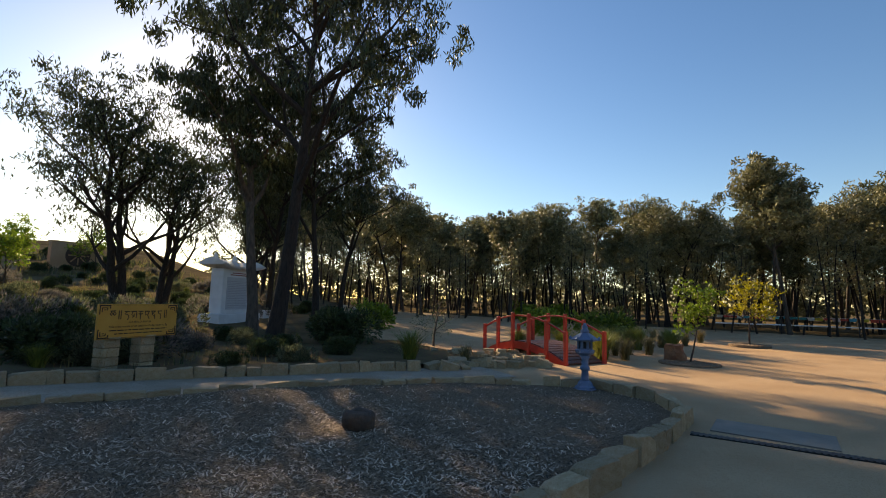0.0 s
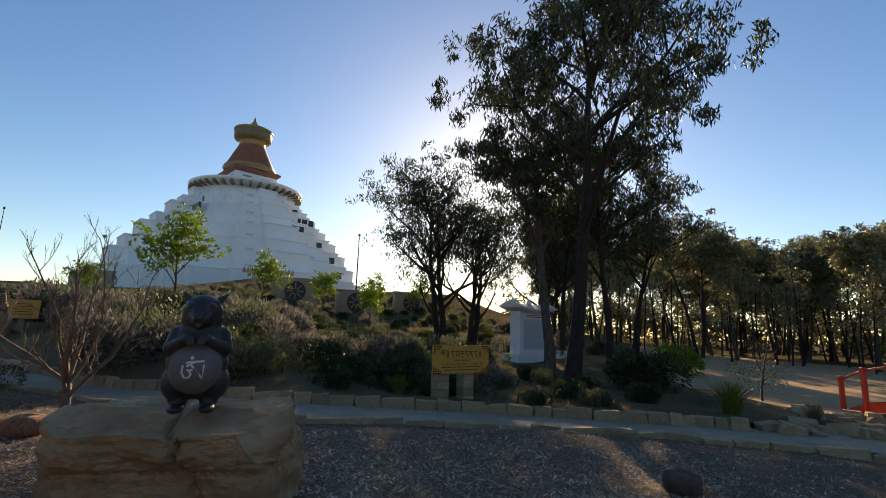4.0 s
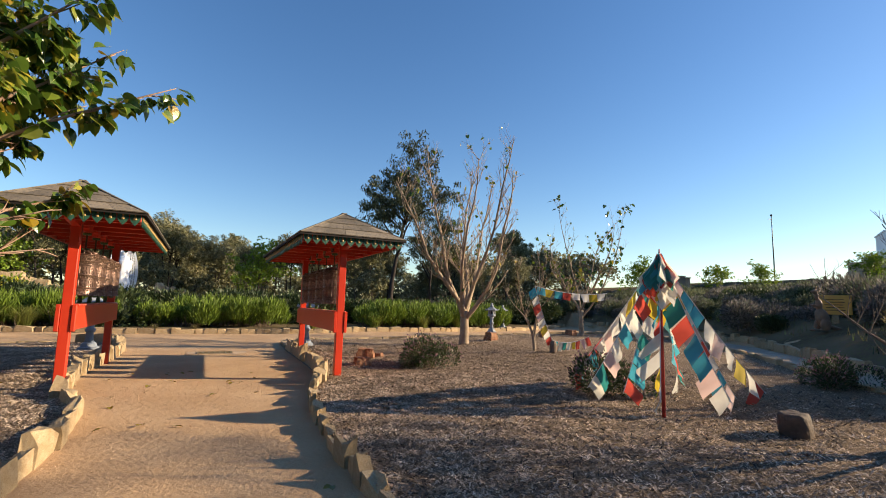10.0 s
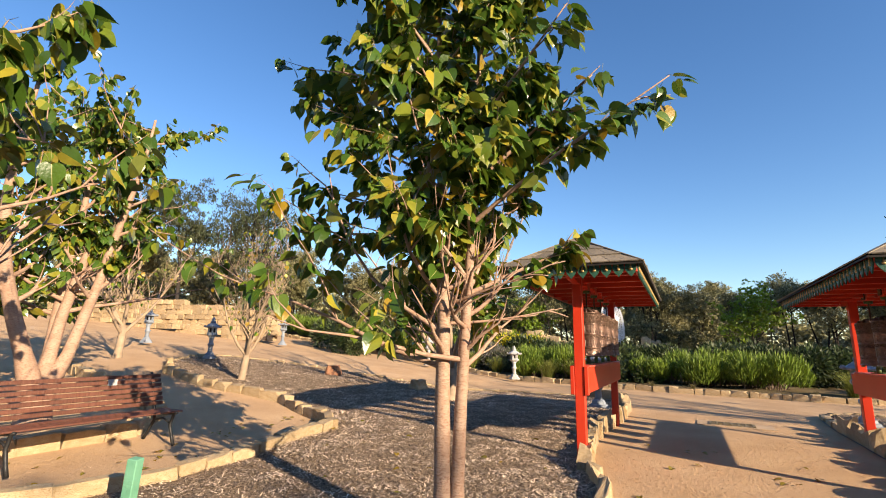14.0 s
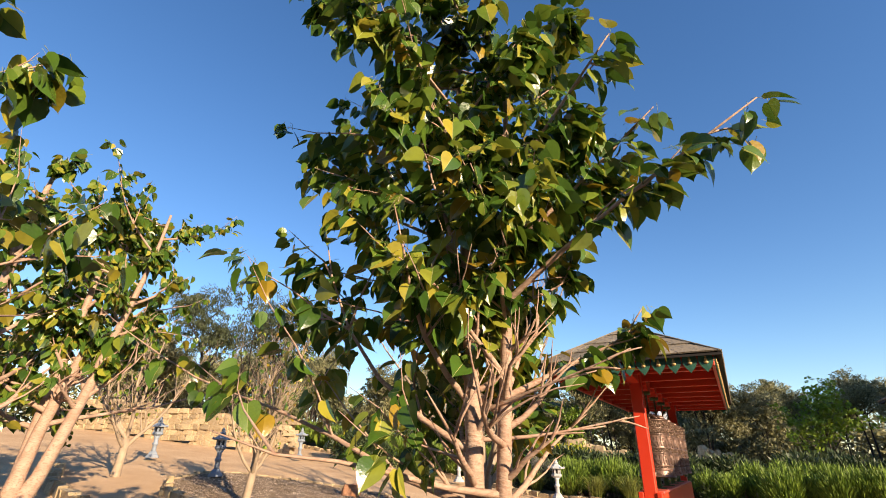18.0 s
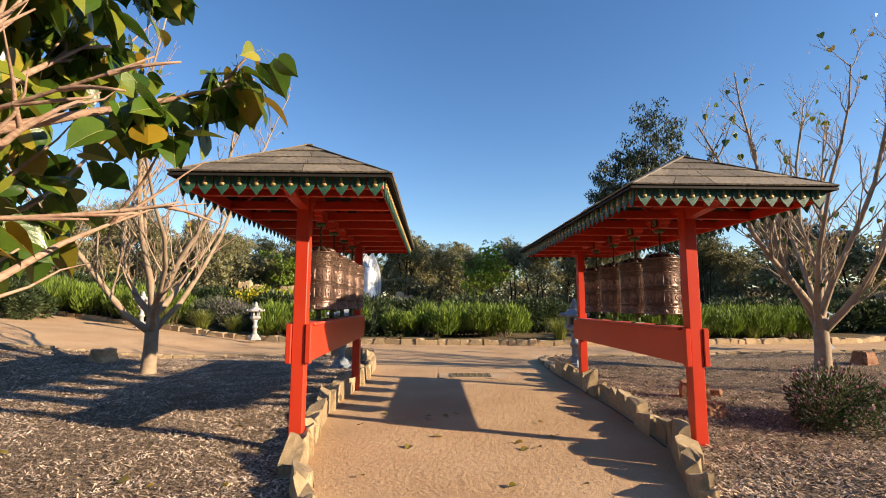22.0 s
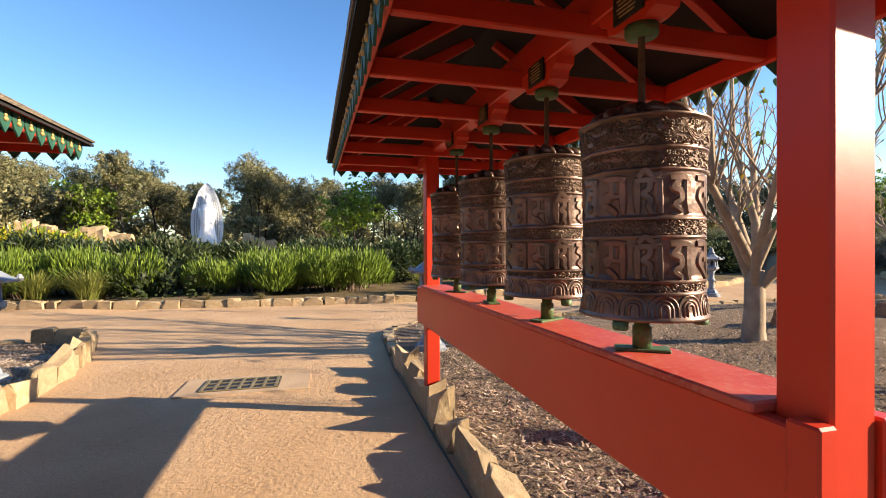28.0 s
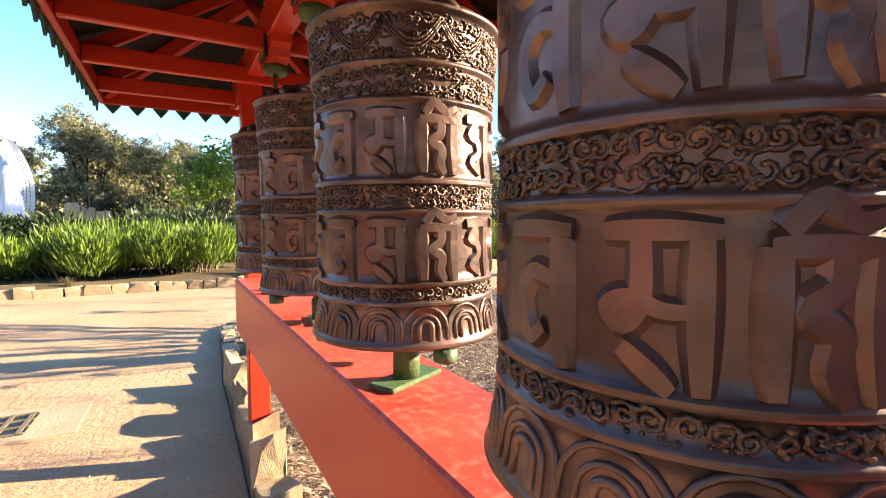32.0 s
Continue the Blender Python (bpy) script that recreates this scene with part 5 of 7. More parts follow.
def fig_tree(name, x, y, height, stems, spread, twigs, trunk_r, nleaf, size, label, seed, single=0, yellow=0.06, low=0.0, fork=0.25, limb=None, bole=0.0):
    r = random.Random(seed)
    t = thing(name, pose(x, y, ground(x, y) + 0.04), label, "tree")
    tv, tf, tips = fig_skeleton(r, (0, 0), height, stems, spread, twigs, trunk_r, fork, 0.12, bole)
    if limb:
        for a, d, l, leafy in limb:
            bp, bd = branch_path(r, a, d, l, 7, 0.05, 0.0)
            g = 1.0 if leafy else 0.55
            tube(tv, tf, bp, [g * q for q in (0.024, 0.021, 0.018, 0.015, 0.012, 0.009, 0.007, 0.004)], 6)
            for j in (3, 4, 5, 6):
                sp, _ = branch_path(r, bp[j], bd + Vector((r.uniform(-0.8, 0.8), r.uniform(-0.8, 0.8), r.uniform(-0.5, 0.5))), l * 0.2, 3, 0.2)
                tube(tv, tf, sp, [0.008, 0.006, 0.005, 0.003], 5)
                if leafy:
                    tips += sp[1:]
            tips += bp[-leafy:] if leafy else []
    pydata("trunk", tv, tf, FIGBARK, t, "smooth pale tan trunk and branches", True)
    tips = [p for p in tips if p.z > low and not (bole and bole < 0.3 and p.z < 2.6 and 0.42 * p.x - 0.91 * p.y > 0.4 + 0.3 * max(0, p.z - 1.9))]
    for _ in range(single):
        ob = new("leaf", FIG_LEAVES[0] if r.random() < yellow else FIG_LEAVES[r.randint(1, 6)])
        ob.parent = t
        ob.matrix_basis = leaf_pose(r, r.choice(tips), size)
    if nleaf:
        leaf_heap(r, tips, nleaf, size, t, "glossy heart-shaped green leaves", yellow)
    return t


fig_tree("fig_tree", -2.02, 3.88, 5.8, ((-0.12, -0.1), (0.36, 0.3)), 1.7, 34, 0.072, 4700, 0.118, "young sacred fig with heart-shaped green and yellow leaves", 21, 300, 0.05, 1.5, 0.30,
         (((0.05, 0.0, 2.3), (1.5, -0.16, 0.92), 1.85, 5), ((0.0, 0.05, 2.6), (1.2, 0.1, 0.95), 1.5, 3), ((0.0, 0.05, 3.0), (1.0, -0.3, 0.9), 1.4, 3), ((0.05, 0.05, 1.8), (0.8, 0.55, 0.42), 1.1, 1), ((0.0, 0.0, 1.6), (0.9, 0.5, 0.1), 0.9, 0), ((0.0, 0.0, 1.75), (0.95, -0.1, 0.25), 0.9, 0)), bole=0.22)


def bare_tree(name, x, y, height, stems, spread, twigs, trunk_r, label, seed, nleaf=40, size=0.1, bark=None, low=0.9, spread_out=1.0):
    """A leaf-shedding tree: short trunk, rising limbs, upright branches and knobbly twigs."""
    r = random.Random(seed)
    t = thing(name, pose(x, y, ground(x, y) + 0.04), label, "tree", "bare garden trees")
    tv, tf, tips = [], [], []
    main, _ = branch_path(r, (0, 0, -0.15), (0.05, 0.05, 1), low + 0.15, 4, 0.07)
    tube(tv, tf, main, [trunk_r * 1.4, trunk_r * 1.08, trunk_r, trunk_r * 0.95, trunk_r * 0.9], 10)
    for k in range(stems):
        a = 6.283 * k / stems + r.uniform(-0.3, 0.3)
        out = (r.uniform(0.55, 1.0) if k % 3 else 0.25) * spread_out
        l = (height - low) * (r.uniform(0.85, 1.08) if out < 0.6 else r.uniform(0.7, 0.95))
        bp, bd = branch_path(r, main[-1 - (k % 2)], (math.cos(a) * out, math.sin(a) * out, 0.8), l, 8, 0.19, 0.10)
        rr = trunk_r * r.uniform(0.46, 0.6)
        tube(tv, tf, bp, [rr * (1 - 0.85 * (i / 8) ** 0.8) for i in range(9)], 7)
        for j in range(twigs):
            i = 1 + (j * 7 // twigs)
            dd = (bp[i + 1] - bp[i]).normalized()
            aa = r.uniform(0, 6.283)
            sp, sd = branch_path(r, bp[i].lerp(bp[i + 1], r.random()), dd * 0.55 + Vector((math.cos(aa), math.sin(aa), r.uniform(0.3, 1.2))) * 0.72, spread * r.uniform(0.55, 1.0) * (1.15 - 0.09 * i), 5, 0.2, 0.12)
            r2 = max(0.006, rr * (0.36 - 0.03 * i))
            tube(tv, tf, sp, [r2, r2 * 0.85, r2 * 0.7, r2 * 0.55, r2 * 0.42, r2 * 0.3], 5)
            tips += sp[2:]
            for q in range(4):
                w = sp[1 + q]
                up, ud = branch_path(r, w, sd + Vector((r.uniform(-1, 1), r.uniform(-1, 1), r.uniform(-0.1, 0.9))), spread * r.uniform(0.22, 0.42), 3, 0.2, 0.1)
                r3 = max(0.003, r2 * 0.38)
                tube(tv, tf, up, [r3, r3 * 0.9, r3 * 0.8, r3 * 0.65], 4)
                tips += up[2:]
                for _ in range(2):
                    tw, _d = branch_path(r, up[r.randint(1, 2)], ud + Vector((r.uniform(-1, 1), r.uniform(-1, 1), r.uniform(-0.2, 0.9))), spread * 0.12, 2, 0.2)
                    tube(tv, tf, tw, [r3 * 0.75, r3 * 0.65, r3 * 0.5], 3)
    pydata("trunk", tv, tf, bark or BAREBARK, t, "", True)
    if nleaf:
        leaf_heap(r, tips, nleaf, size, t, "few remaining green leaves", 0.15)
    return t


bare_tree("bare_tree", 7.4, 12.0, 7.0, 8, 1.35, 14, 0.14, "almost leafless pale fig tree in the mulch bed", 31, 130, 0.11, None, 1.05)
bare_tree("bare_tree", -5.95, 12.15, 7.0, 8, 1.35, 13, 0.13, "almost leafless fig tree beside the wheel shelter", 32, 40, 0.11, None, 1.1)
bare_tree("bare_tree", 13.6, 13.4, 6.2, 6, 1.3, 9, 0.09, "thin bare tree with yellow-green leaves", 33, 260, 0.13, None, 1.0)
bare_tree("bare_shrub", 6.75, 0.72, 2.85, 7, 0.75, 8, 0.06, "leafless dark shrub in front of the footpath", 34, 6, 0.06, TWIG, 0.55, 1.3)

# ---- statue on its boulder ----
def rough_block(sx, sy, sz, seed, amp=0.12, cuts=7, taper=0.12, fine=0.05):
    bm = bmesh.new()
    bmesh.ops.create_cube(bm, size=1.0)
    bmesh.ops.subdivide_edges(bm, edges=bm.edges[:], cuts=cuts, use_grid_fill=True)
    for v in bm.verts:
        c = v.co.copy()
        k = 1 - taper * (c.z + 0.5)
        n = noise.noise((c.x * 1.9 + seed, c.y * 1.9, c.z * 1.9)) * amp + noise.noise((c.x * 6 + seed, c.y * 6, c.z * 7)) * fine
        d = c.normalized()
        v.co = Vector((c.x * sx * k, c.y * sy * k, c.z * sz)) + Vector((d.x * sx, d.y * sy, d.z * sz)) * n * 0.9 - Vector((d.x * sx, d.y * sy, 0)) * 0.06 * abs(c.z)
    return bm


def rock(name, x, y, sx, sy, sz, seed, material, label, rot=0.0, cuts=4, z=None):
    o = mesh_ob(name, rough_block(sx, sy, sz, seed, 0.2, cuts, 0.2), material, smooth=False)
    o.matrix_world = pose(x, y, (ground(x, y) if z is None else z) + sz * 0.5 - 0.02, 0, 0, rot)
    return tagged(o, label, "rock", "garden rocks")


def split_block(sx, sy, sz, seed, chips_, cracks):
    """A quarried block: flat broken faces, a crack through it, fine pitting."""
    r = random.Random(seed)
    bm = boxbm(-sx / 2, -sy / 2, -sz / 2, sx / 2, sy / 2, sz / 2)
    for _ in range(chips_):
        n = Vector((r.choice((-1, 1)) * r.uniform(0.2, 1), r.choice((-1, 1)) * r.uniform(0.2, 1), r.uniform(-0.35, 0.75))).normalized()
        reach = abs(n.x) * sx / 2 + abs(n.y) * sy / 2 + abs(n.z) * sz / 2
        cut = bmesh.ops.bisect_plane(bm, geom=bm.verts[:] + bm.edges[:] + bm.faces[:], plane_co=n * reach * r.uniform(0.80, 0.93), plane_no=n, clear_outer=True)
        es = [e for e in cut["geom_cut"] if isinstance(e, bmesh.types.BMEdge)]
        if es:
            bmesh.ops.holes_fill(bm, edges=es, sides=0)
    bmesh.ops.triangulate(bm, faces=bm.faces[:])
    for _ in range(6):
        long_ = [e for e in bm.edges if e.calc_length() > 0.075]
        if not long_:
            break
        bmesh.ops.subdivide_edges(bm, edges=long_, cuts=1)
        bmesh.ops.triangulate(bm, faces=[f for f in bm.faces if len(f.verts) > 3])
    bm.normal_update()
    moves = []
    for v in bm.verts:
        c = v.co
        step = math.floor(noise.noise((c.x * 2.1 + seed, c.y * 2.1, c.z * 5.0)) * 4) * 0.016
        d = step + 0.02 * noise.noise((c.x * 9, c.y * 9, c.z * 16)) + 0.03 * noise.noise((c.x * 2.5, c.y * 2.5 + seed, c.z * 3))
        for a, b, k, w in cracks:
            q = abs(c.y - a - b * c.x - k * (c.z + 0.3 * noise.noise((c.x * 3, c.z * 3, 1.0))))
            d -= 0.09 * smoothstep(w, 0.0, q)
        q = abs(c.z + 0.02 + 0.09 * noise.noise((c.x * 1.7, c.y * 1.7, 5.0)))
        d -= 0.035 * smoothstep(0.05, 0.0, q)
        moves.append(v.normal * d)
    for v, m in zip(bm.verts, moves):
        v.co += m
        front = smoothstep(0.05, 1.0, -2 * v.co.x / sx)
        if v.co.z > 0:
            v.co.z -= front * (0.17 + 0.05 * noise.noise((v.co.y * 2.2, 3.1, seed))) * v.co.z * 2 / sz
        v.co.x += 0.16 * front * smoothstep(0.16, -0.12, v.co.z + 0.06 * noise.noise((v.co.y * 3.0, 0.4, seed)))
    return bm


bo = mesh_ob("boulder", split_block(1.2, 1.8, 0.86, 7, 9, ((-0.05, 0.35, 0.22, 0.05),)), BOULDER)
bo.matrix_world = pose(3.92, -1.26, 0.26, -1.5, 3, -12)
tagged(bo, "large split sandstone boulder carrying the statue", "boulder")


def blob(bm, c, r, seg=(20, 14), rot=(0, 0, 0)):
    bmesh.ops.create_uvsphere(bm, u_segments=seg[0], v_segments=seg[1], radius=1.0, matrix=Matrix.LocRotScale(c, Euler([radians(a) for a in rot]), r))


def strokes(lines, w, depth=0.004):
    """Brush strokes as flat raised ribbons in the xy plane."""
    v, f = [], []
    for ln in lines:
        b = len(v)
        n = len(ln)
        for i, (x, y) in enumerate(ln):
            p, q = ln[max(0, i - 1)], ln[min(n - 1, i + 1)]
            d = math.hypot(q[0] - p[0], q[1] - p[1]) or 1
            nx, ny = -(q[1] - p[1]) / d, (q[0] - p[0]) / d
            v += [(x + nx * w, y + ny * w, depth), (x - nx * w, y - ny * w, depth)]
        for i in range(n - 1):
            f.append((b + 2 * i, b + 2 * i + 1, b + 2 * i + 3, b + 2 * i + 2))
    return v, f


def limb(bm, a, b, r0, r1, n=5):
    a, b = Vector(a), Vector(b)
    for k in range(n):
        q = r0 + (r1 - r0) * k / (n - 1)
        blob(bm, a.lerp(b, k / (n - 1)), (q, q, q), (14, 10))


def fused(bm, voxel):
    """The solids of bm joined into one skin."""
    me = bpy.data.meshes.new("fused")
    bm.to_mesh(me)
    bm.free()
    ob = bpy.data.objects.new("fused", me)
    scene.collection.objects.link(ob)
    md = ob.modifiers.new("skin", "REMESH")
    md.mode, md.voxel_size = "VOXEL", voxel
    sm = ob.modifiers.new("soft", "SMOOTH")
    sm.iterations, sm.factor = 5, 0.5
    out = bpy.data.meshes.new_from_object(ob.evaluated_get(bpy.context.evaluated_depsgraph_get()))
    bpy.data.objects.remove(ob)
    bm = bmesh.new()
    bm.from_mesh(out)
    return bm


bm = bmesh.new()
for z, rx, ry, x in ((0.22, 0.17, 0.20, 0.0), (0.30, 0.195, 0.228, 0.0), (0.38, 0.205, 0.236, 0.0), (0.46, 0.195, 0.222, 0.0), (0.54, 0.178, 0.20, 0.005), (0.61, 0.16, 0.178, 0.01), (0.67, 0.14, 0.155, 0.0)):
    blob(bm, (x, 0, z), (rx, ry, 0.13))
blob(bm, (-0.03, 0, 0.785), (0.15, 0.152, 0.14))
blob(bm, (-0.02, 0, 0.73), (0.14, 0.158, 0.10))
limb(bm, (-0.10, 0, 0.755), (-0.215, 0, 0.715), 0.105, 0.052, 7)
blob(bm, (-0.255, 0, 0.735), (0.026, 0.042, 0.032))
blob(bm, (-0.235, 0, 0.675), (0.026, 0.03, 0.02))
blob(bm, (-0.11, 0, 0.345), (0.15, 0.185, 0.19))
for s in (-1, 1):
    limb(bm, (0.0, 0.105 * s, 0.875), (0.01, 0.165 * s, 0.935), 0.036, 0.014, 5)
    blob(bm, (-0.145, 0.075 * s, 0.825), (0.03, 0.036, 0.03), (12, 8))
    blob(bm, (0.0, 0.135 * s, 0.23), (0.15, 0.115, 0.15))
    limb(bm, (-0.02, 0.125 * s, 0.2), (-0.03, 0.108 * s, 0.07), 0.092, 0.066)
    blob(bm, (-0.09, 0.11 * s, 0.035), (0.12, 0.062, 0.038))
    limb(bm, (0.0, 0.165 * s, 0.60), (-0.07, 0.20 * s, 0.49), 0.066, 0.056)
    limb(bm, (-0.07, 0.20 * s, 0.49), (-0.215, 0.06 * s, 0.575), 0.054, 0.04, 8)
    blob(bm, (-0.225, 0.045 * s, 0.58), (0.036, 0.036, 0.034))
    for k in range(3):
        limb(bm, (-0.245, (0.018 + 0.025 * k) * s, 0.57), (-0.262, (0.014 + 0.022 * k) * s, 0.53), 0.014, 0.009, 3)
bm = fused(bm, 0.0105)
for f in bm.faces:
    c = f.calc_center_median()
    f.smooth = True
    if c.x < -0.10 and ((c.x + 0.11) / 0.155) ** 2 + (c.y / 0.19) ** 2 + ((c.z - 0.345) / 0.195) ** 2 < 1.04:
        f.material_index = 1
    elif c.x < -0.215 and abs(c.y) < 0.02 and 0.655 < c.z < 0.69:
        f.material_index = 3
    elif c.x < -0.1 and 0.0007 < (abs(c.y) - 0.075) ** 2 + (c.z - 0.825) ** 2 < 0.0011:
        f.material_index = 4
OM = [((-0.07, 0.02), (-0.074, -0.035), (-0.052, -0.073), (-0.022, -0.07), (-0.008, -0.045), (-0.024, -0.02), (-0.04, -0.012)), ((-0.024, -0.02), (0.0, -0.012)),
      ((-0.05, 0.035), (-0.02, 0.045), (0.075, 0.05)), ((0.02, 0.05), (-0.045, 0.012)), ((-0.02, 0.03), (0.07, -0.078), (0.074, 0.025)), ((-0.022, 0.075), (-0.012, 0.083), (-0.002, 0.075), (-0.012, 0.067), (-0.022, 0.075))]
gvv, gff = strokes(OM, 0.0075)
vs = []
for x, y, z in gvv:
    yy, zz = -x, 0.355 + y
    k = max(0.02, 1 - (yy / 0.185) ** 2 - ((zz - 0.345) / 0.19) ** 2)
    vs.append(bm.verts.new((-0.11 - 0.15 * math.sqrt(k) - 0.004 - z, yy, zz)))
for q in gff:
    try:
        bm.faces.new([vs[i] for i in q]).material_index = 2
    except ValueError:
        pass
STATUE = mat("dark_statue", (0.0222, 0.0207, 0.02), (0.0444, 0.04, 0.0355), 7, 0.42, 0.3, fine=40)
BELLY = mat("grey_belly", (0.126, 0.122, 0.118), (0.163, 0.155, 0.148), 6, 0.6, 0.2)
TONGUE = mat("pink_mouth", (0.148, 0.074, 0.0666), None, 6, 0.5, 0)
EYER = mat("eye_ring", (0.0814, 0.074, 0.0666), None, 6, 0.4, 0)
w_ = mesh_ob("wombat_statue", bm, [STATUE, BELLY, WHITES, TONGUE, EYER])
w_.matrix_world = Matrix.LocRotScale((3.62, -1.36, 0.685), Euler((0, 0, radians(4))), (1, 1, 1))
tagged(w_, "dark grey standing wombat statue with a white symbol on its belly", "statue")



def round_rock(x, y, sx, sy, sz, seed, material, label, square=1.0):
    bm = bmesh.new()
    bmesh.ops.create_icosphere(bm, subdivisions=4, radius=1.0)
    for v in bm.verts:
        c = Vector([math.copysign(abs(q) ** square, q) for q in v.co])
        k = 1 + 0.16 * noise.noise((c.x * 1.3 + seed, c.y * 1.3, c.z * 1.3)) + 0.05 * noise.noise((c.x * 5, c.y * 5 + seed, c.z * 5))
        flat = 1 - 0.25 * smoothstep(0.45, 1.0, c.z)
        v.co = Vector((c.x * sx / 2, c.y * sy / 2, c.z * sz / 2 * flat)) * k
    o = mesh_ob("garden_rock", bm, material, smooth=True)
    o.matrix_world = pose(x, y, ground(x, y) + 0.05 + sz * 0.36, 0, 0, seed * 50)
    return tagged(o, label, "rock", "dark garden rocks")


DARKROCK = mat("dark_brown_rock", (0.055, 0.035, 0.025), (0.12, 0.08, 0.055), 5, 0.8, 0.6, fine=30, c3=(0.08, 0.06, 0.045))
round_rock(3.42, -5.88, 0.36, 0.34, 0.34, 1, DARKROCK, "dark rounded stone in the mulch")
round_rock(5.85, 1.95, 0.3, 0.3, 0.38, 2, DARKROCK, "dark brown square-topped stone stump in the mulch", 0.62)
round_rock(6.3, 0.95, 0.46, 0.5, 0.34, 3, ROCKRED, "dark red stone beside the bare shrub")
for x, y, s, seed in ((3.43, 9.6, 0.42, 4), (8.8, 12.6, 0.42, 5), (10.8, 12.3, 0.4, 6), (12.6, 12.9, 0.4, 7), (3.75, 9.7, 0.26, 8), (3.0, 8.5, 0.34, 9), (-10.6, 13.0, 0.5, 10), (-7.6, 13.3, 0.5, 11)):
    rock("garden_rock", x, y, s, s * 0.8, s * 0.75, seed, BOULDER if seed in (11, 12) else ROCKRED, "small reddish rock lying on the mulch", seed * 40)
rock("red_rock", 2.83, -16.5, 0.5, 0.42, 0.48, 15, ROCKRED, "red-brown rock beside the maple")


# ---- prayer flags ----
FLAGS = [mat("flag_" + n, c, tuple(min(1, k * 1.2) for k in c), 3, 0.8, 0.15, fine=30, trans=0.45) for n, c in (("teal", (0.06, 0.34, 0.42)), ("white", (0.66, 0.62, 0.54)), ("red", (0.55, 0.08, 0.055)), ("green", (0.03, 0.22, 0.20)), ("pale_pink", (0.62, 0.44, 0.40)), ("yellow", (0.58, 0.42, 0.05)))]


def flag_cloth(r, a, b, drop, material, parent):
    """One limp rectangle of cloth hung from the cord between a and b."""
    v, f = [], []
    n, m = 5, 5
    ph = r.uniform(0, 6)
    nrm = (b - a).cross(Vector((0, 0, 1))).normalized()
    fold = r.uniform(0.75, 1.1)
    along = (b - a).normalized()
    fall = Vector((0, 0, -1))
    fall = ((fall - along * fall.dot(along)).normalized() * 0.75 + fall * 0.5).normalized() if abs(along.z) < 0.97 else (nrm * 0.6 + fall).normalized()
    sway = nrm * r.uniform(-0.12, 0.12) + (b - a) * r.uniform(-0.12, 0.12)
    for j in range(m):
        for i in range(n):
            u, t = i / (n - 1), j / (m - 1)
            p = a.lerp(b, 0.5 + (u - 0.5) * (1 - (1 - fold) * t))
            p = p + fall * drop * t + nrm * (0.035 * t * math.sin(ph + u * 5 + t * 2)) + sway * t
            v.append(tuple(p))
    for j in range(m - 1):
        for i in range(n - 1):
            k = j * n + i
            f.append((k, k + 1, k + n + 1, k + n))
    return pydata("flag", v, f, material, parent, "", True)


def flag_string(parent, a, b, count, size, seed, sag=0.06):
    r = random.Random(seed)
    a, b = Vector(a), Vector(b)
    pts = [a.lerp(b, k / 12) + Vector((0, 0, -sag * 4 * (k / 12) * (1 - k / 12))) for k in range(13)]
    v, f = [], []
    tube(v, f, pts, [0.006] * 13, 4)
    pydata("cord", v, f, WHITES, parent, "thin cord")
    for k in range(count):
        u0, u1 = 0.03 + 0.96 * k / count, 0.03 + 0.96 * (k + 0.92) / count
        p, q = a.lerp(b, u0) + Vector((0, 0, -sag * 4 * u0 * (1 - u0))), a.lerp(b, u1) + Vector((0, 0, -sag * 4 * u1 * (1 - u1)))
        flag_cloth(r, p, q, size * r.uniform(0.8, 1.15), FLAGS[(0, 1, 2, 4, 3, 2, 1, 0, 5)[(k * 2 + seed + r.randint(0, 2)) % 9]], parent)


FX, FY = 5.24, 3.12
fz = ground(FX, FY) + 0.06
pf = thing("prayer_flag_pole", pose(FX, FY, 0), "red pole with faded prayer flags strung out like a tent", "prayer flags")
part("pole", lathe([(0.024, fz - 0.2), (0.022, 2.0), (0.006, 2.14)], 10), mat("red_pole", (0.33, 0.03, 0.03), (0.4, 0.05, 0.04), 8, 0.5, 0.1), pf, smooth=True)
for k, (dx, dy) in enumerate(((1.85, -0.2), (1.05, -0.27), (-0.2, -0.12), (-0.3, 1.0), (0.65, 2.3), (0.2, 1.85), (-0.15, 0.5), (1.5, 0.9), (0.6, -0.5))):
    flag_string(pf, (0, 0, 2.06), (dx, dy, fz + 0.2), 8 + int(1.2 * math.hypot(dx, dy)), 0.27, k * 2 + 1)
r = random.Random(4)
for k in range(14):
    a = 6.283 * k / 14
    flag_cloth(r, Vector((0.03 * math.cos(a), 0.03 * math.sin(a), 2.08)), Vector((0.11 * math.cos(a + 0.5), 0.11 * math.sin(a + 0.5), 1.9)), 0.4, FLAGS[k % 4], pf)
fs = thing("flag_post", pose(8.1, 8.6, 0), "leafless post wrapped in small coloured prayer flags", "prayer flags")
part("post", lathe([(0.1, -0.05), (0.09, 0.42), (0.05, 0.5)], 10), TWIG, fs, "short timber stump")
for p, q, sd in (((0.0, 0, 0.45), (-0.35, 0.3, 1.9), 3), ((-0.35, 0.3, 1.9), (1.5, -0.4, 1.75), 5), ((0, 0, 0.5), (0.9, -0.35, 0.62), 8)):
    flag_string(fs, p, q, 8, 0.2, sd, 0.1)
bare_tree("bare_tree", 7.9, 9.1, 3.2, 4, 0.9, 6, 0.045, "thin bare sapling holding a flag string", 36, 10, 0.08, BAREBARK, 0.5)
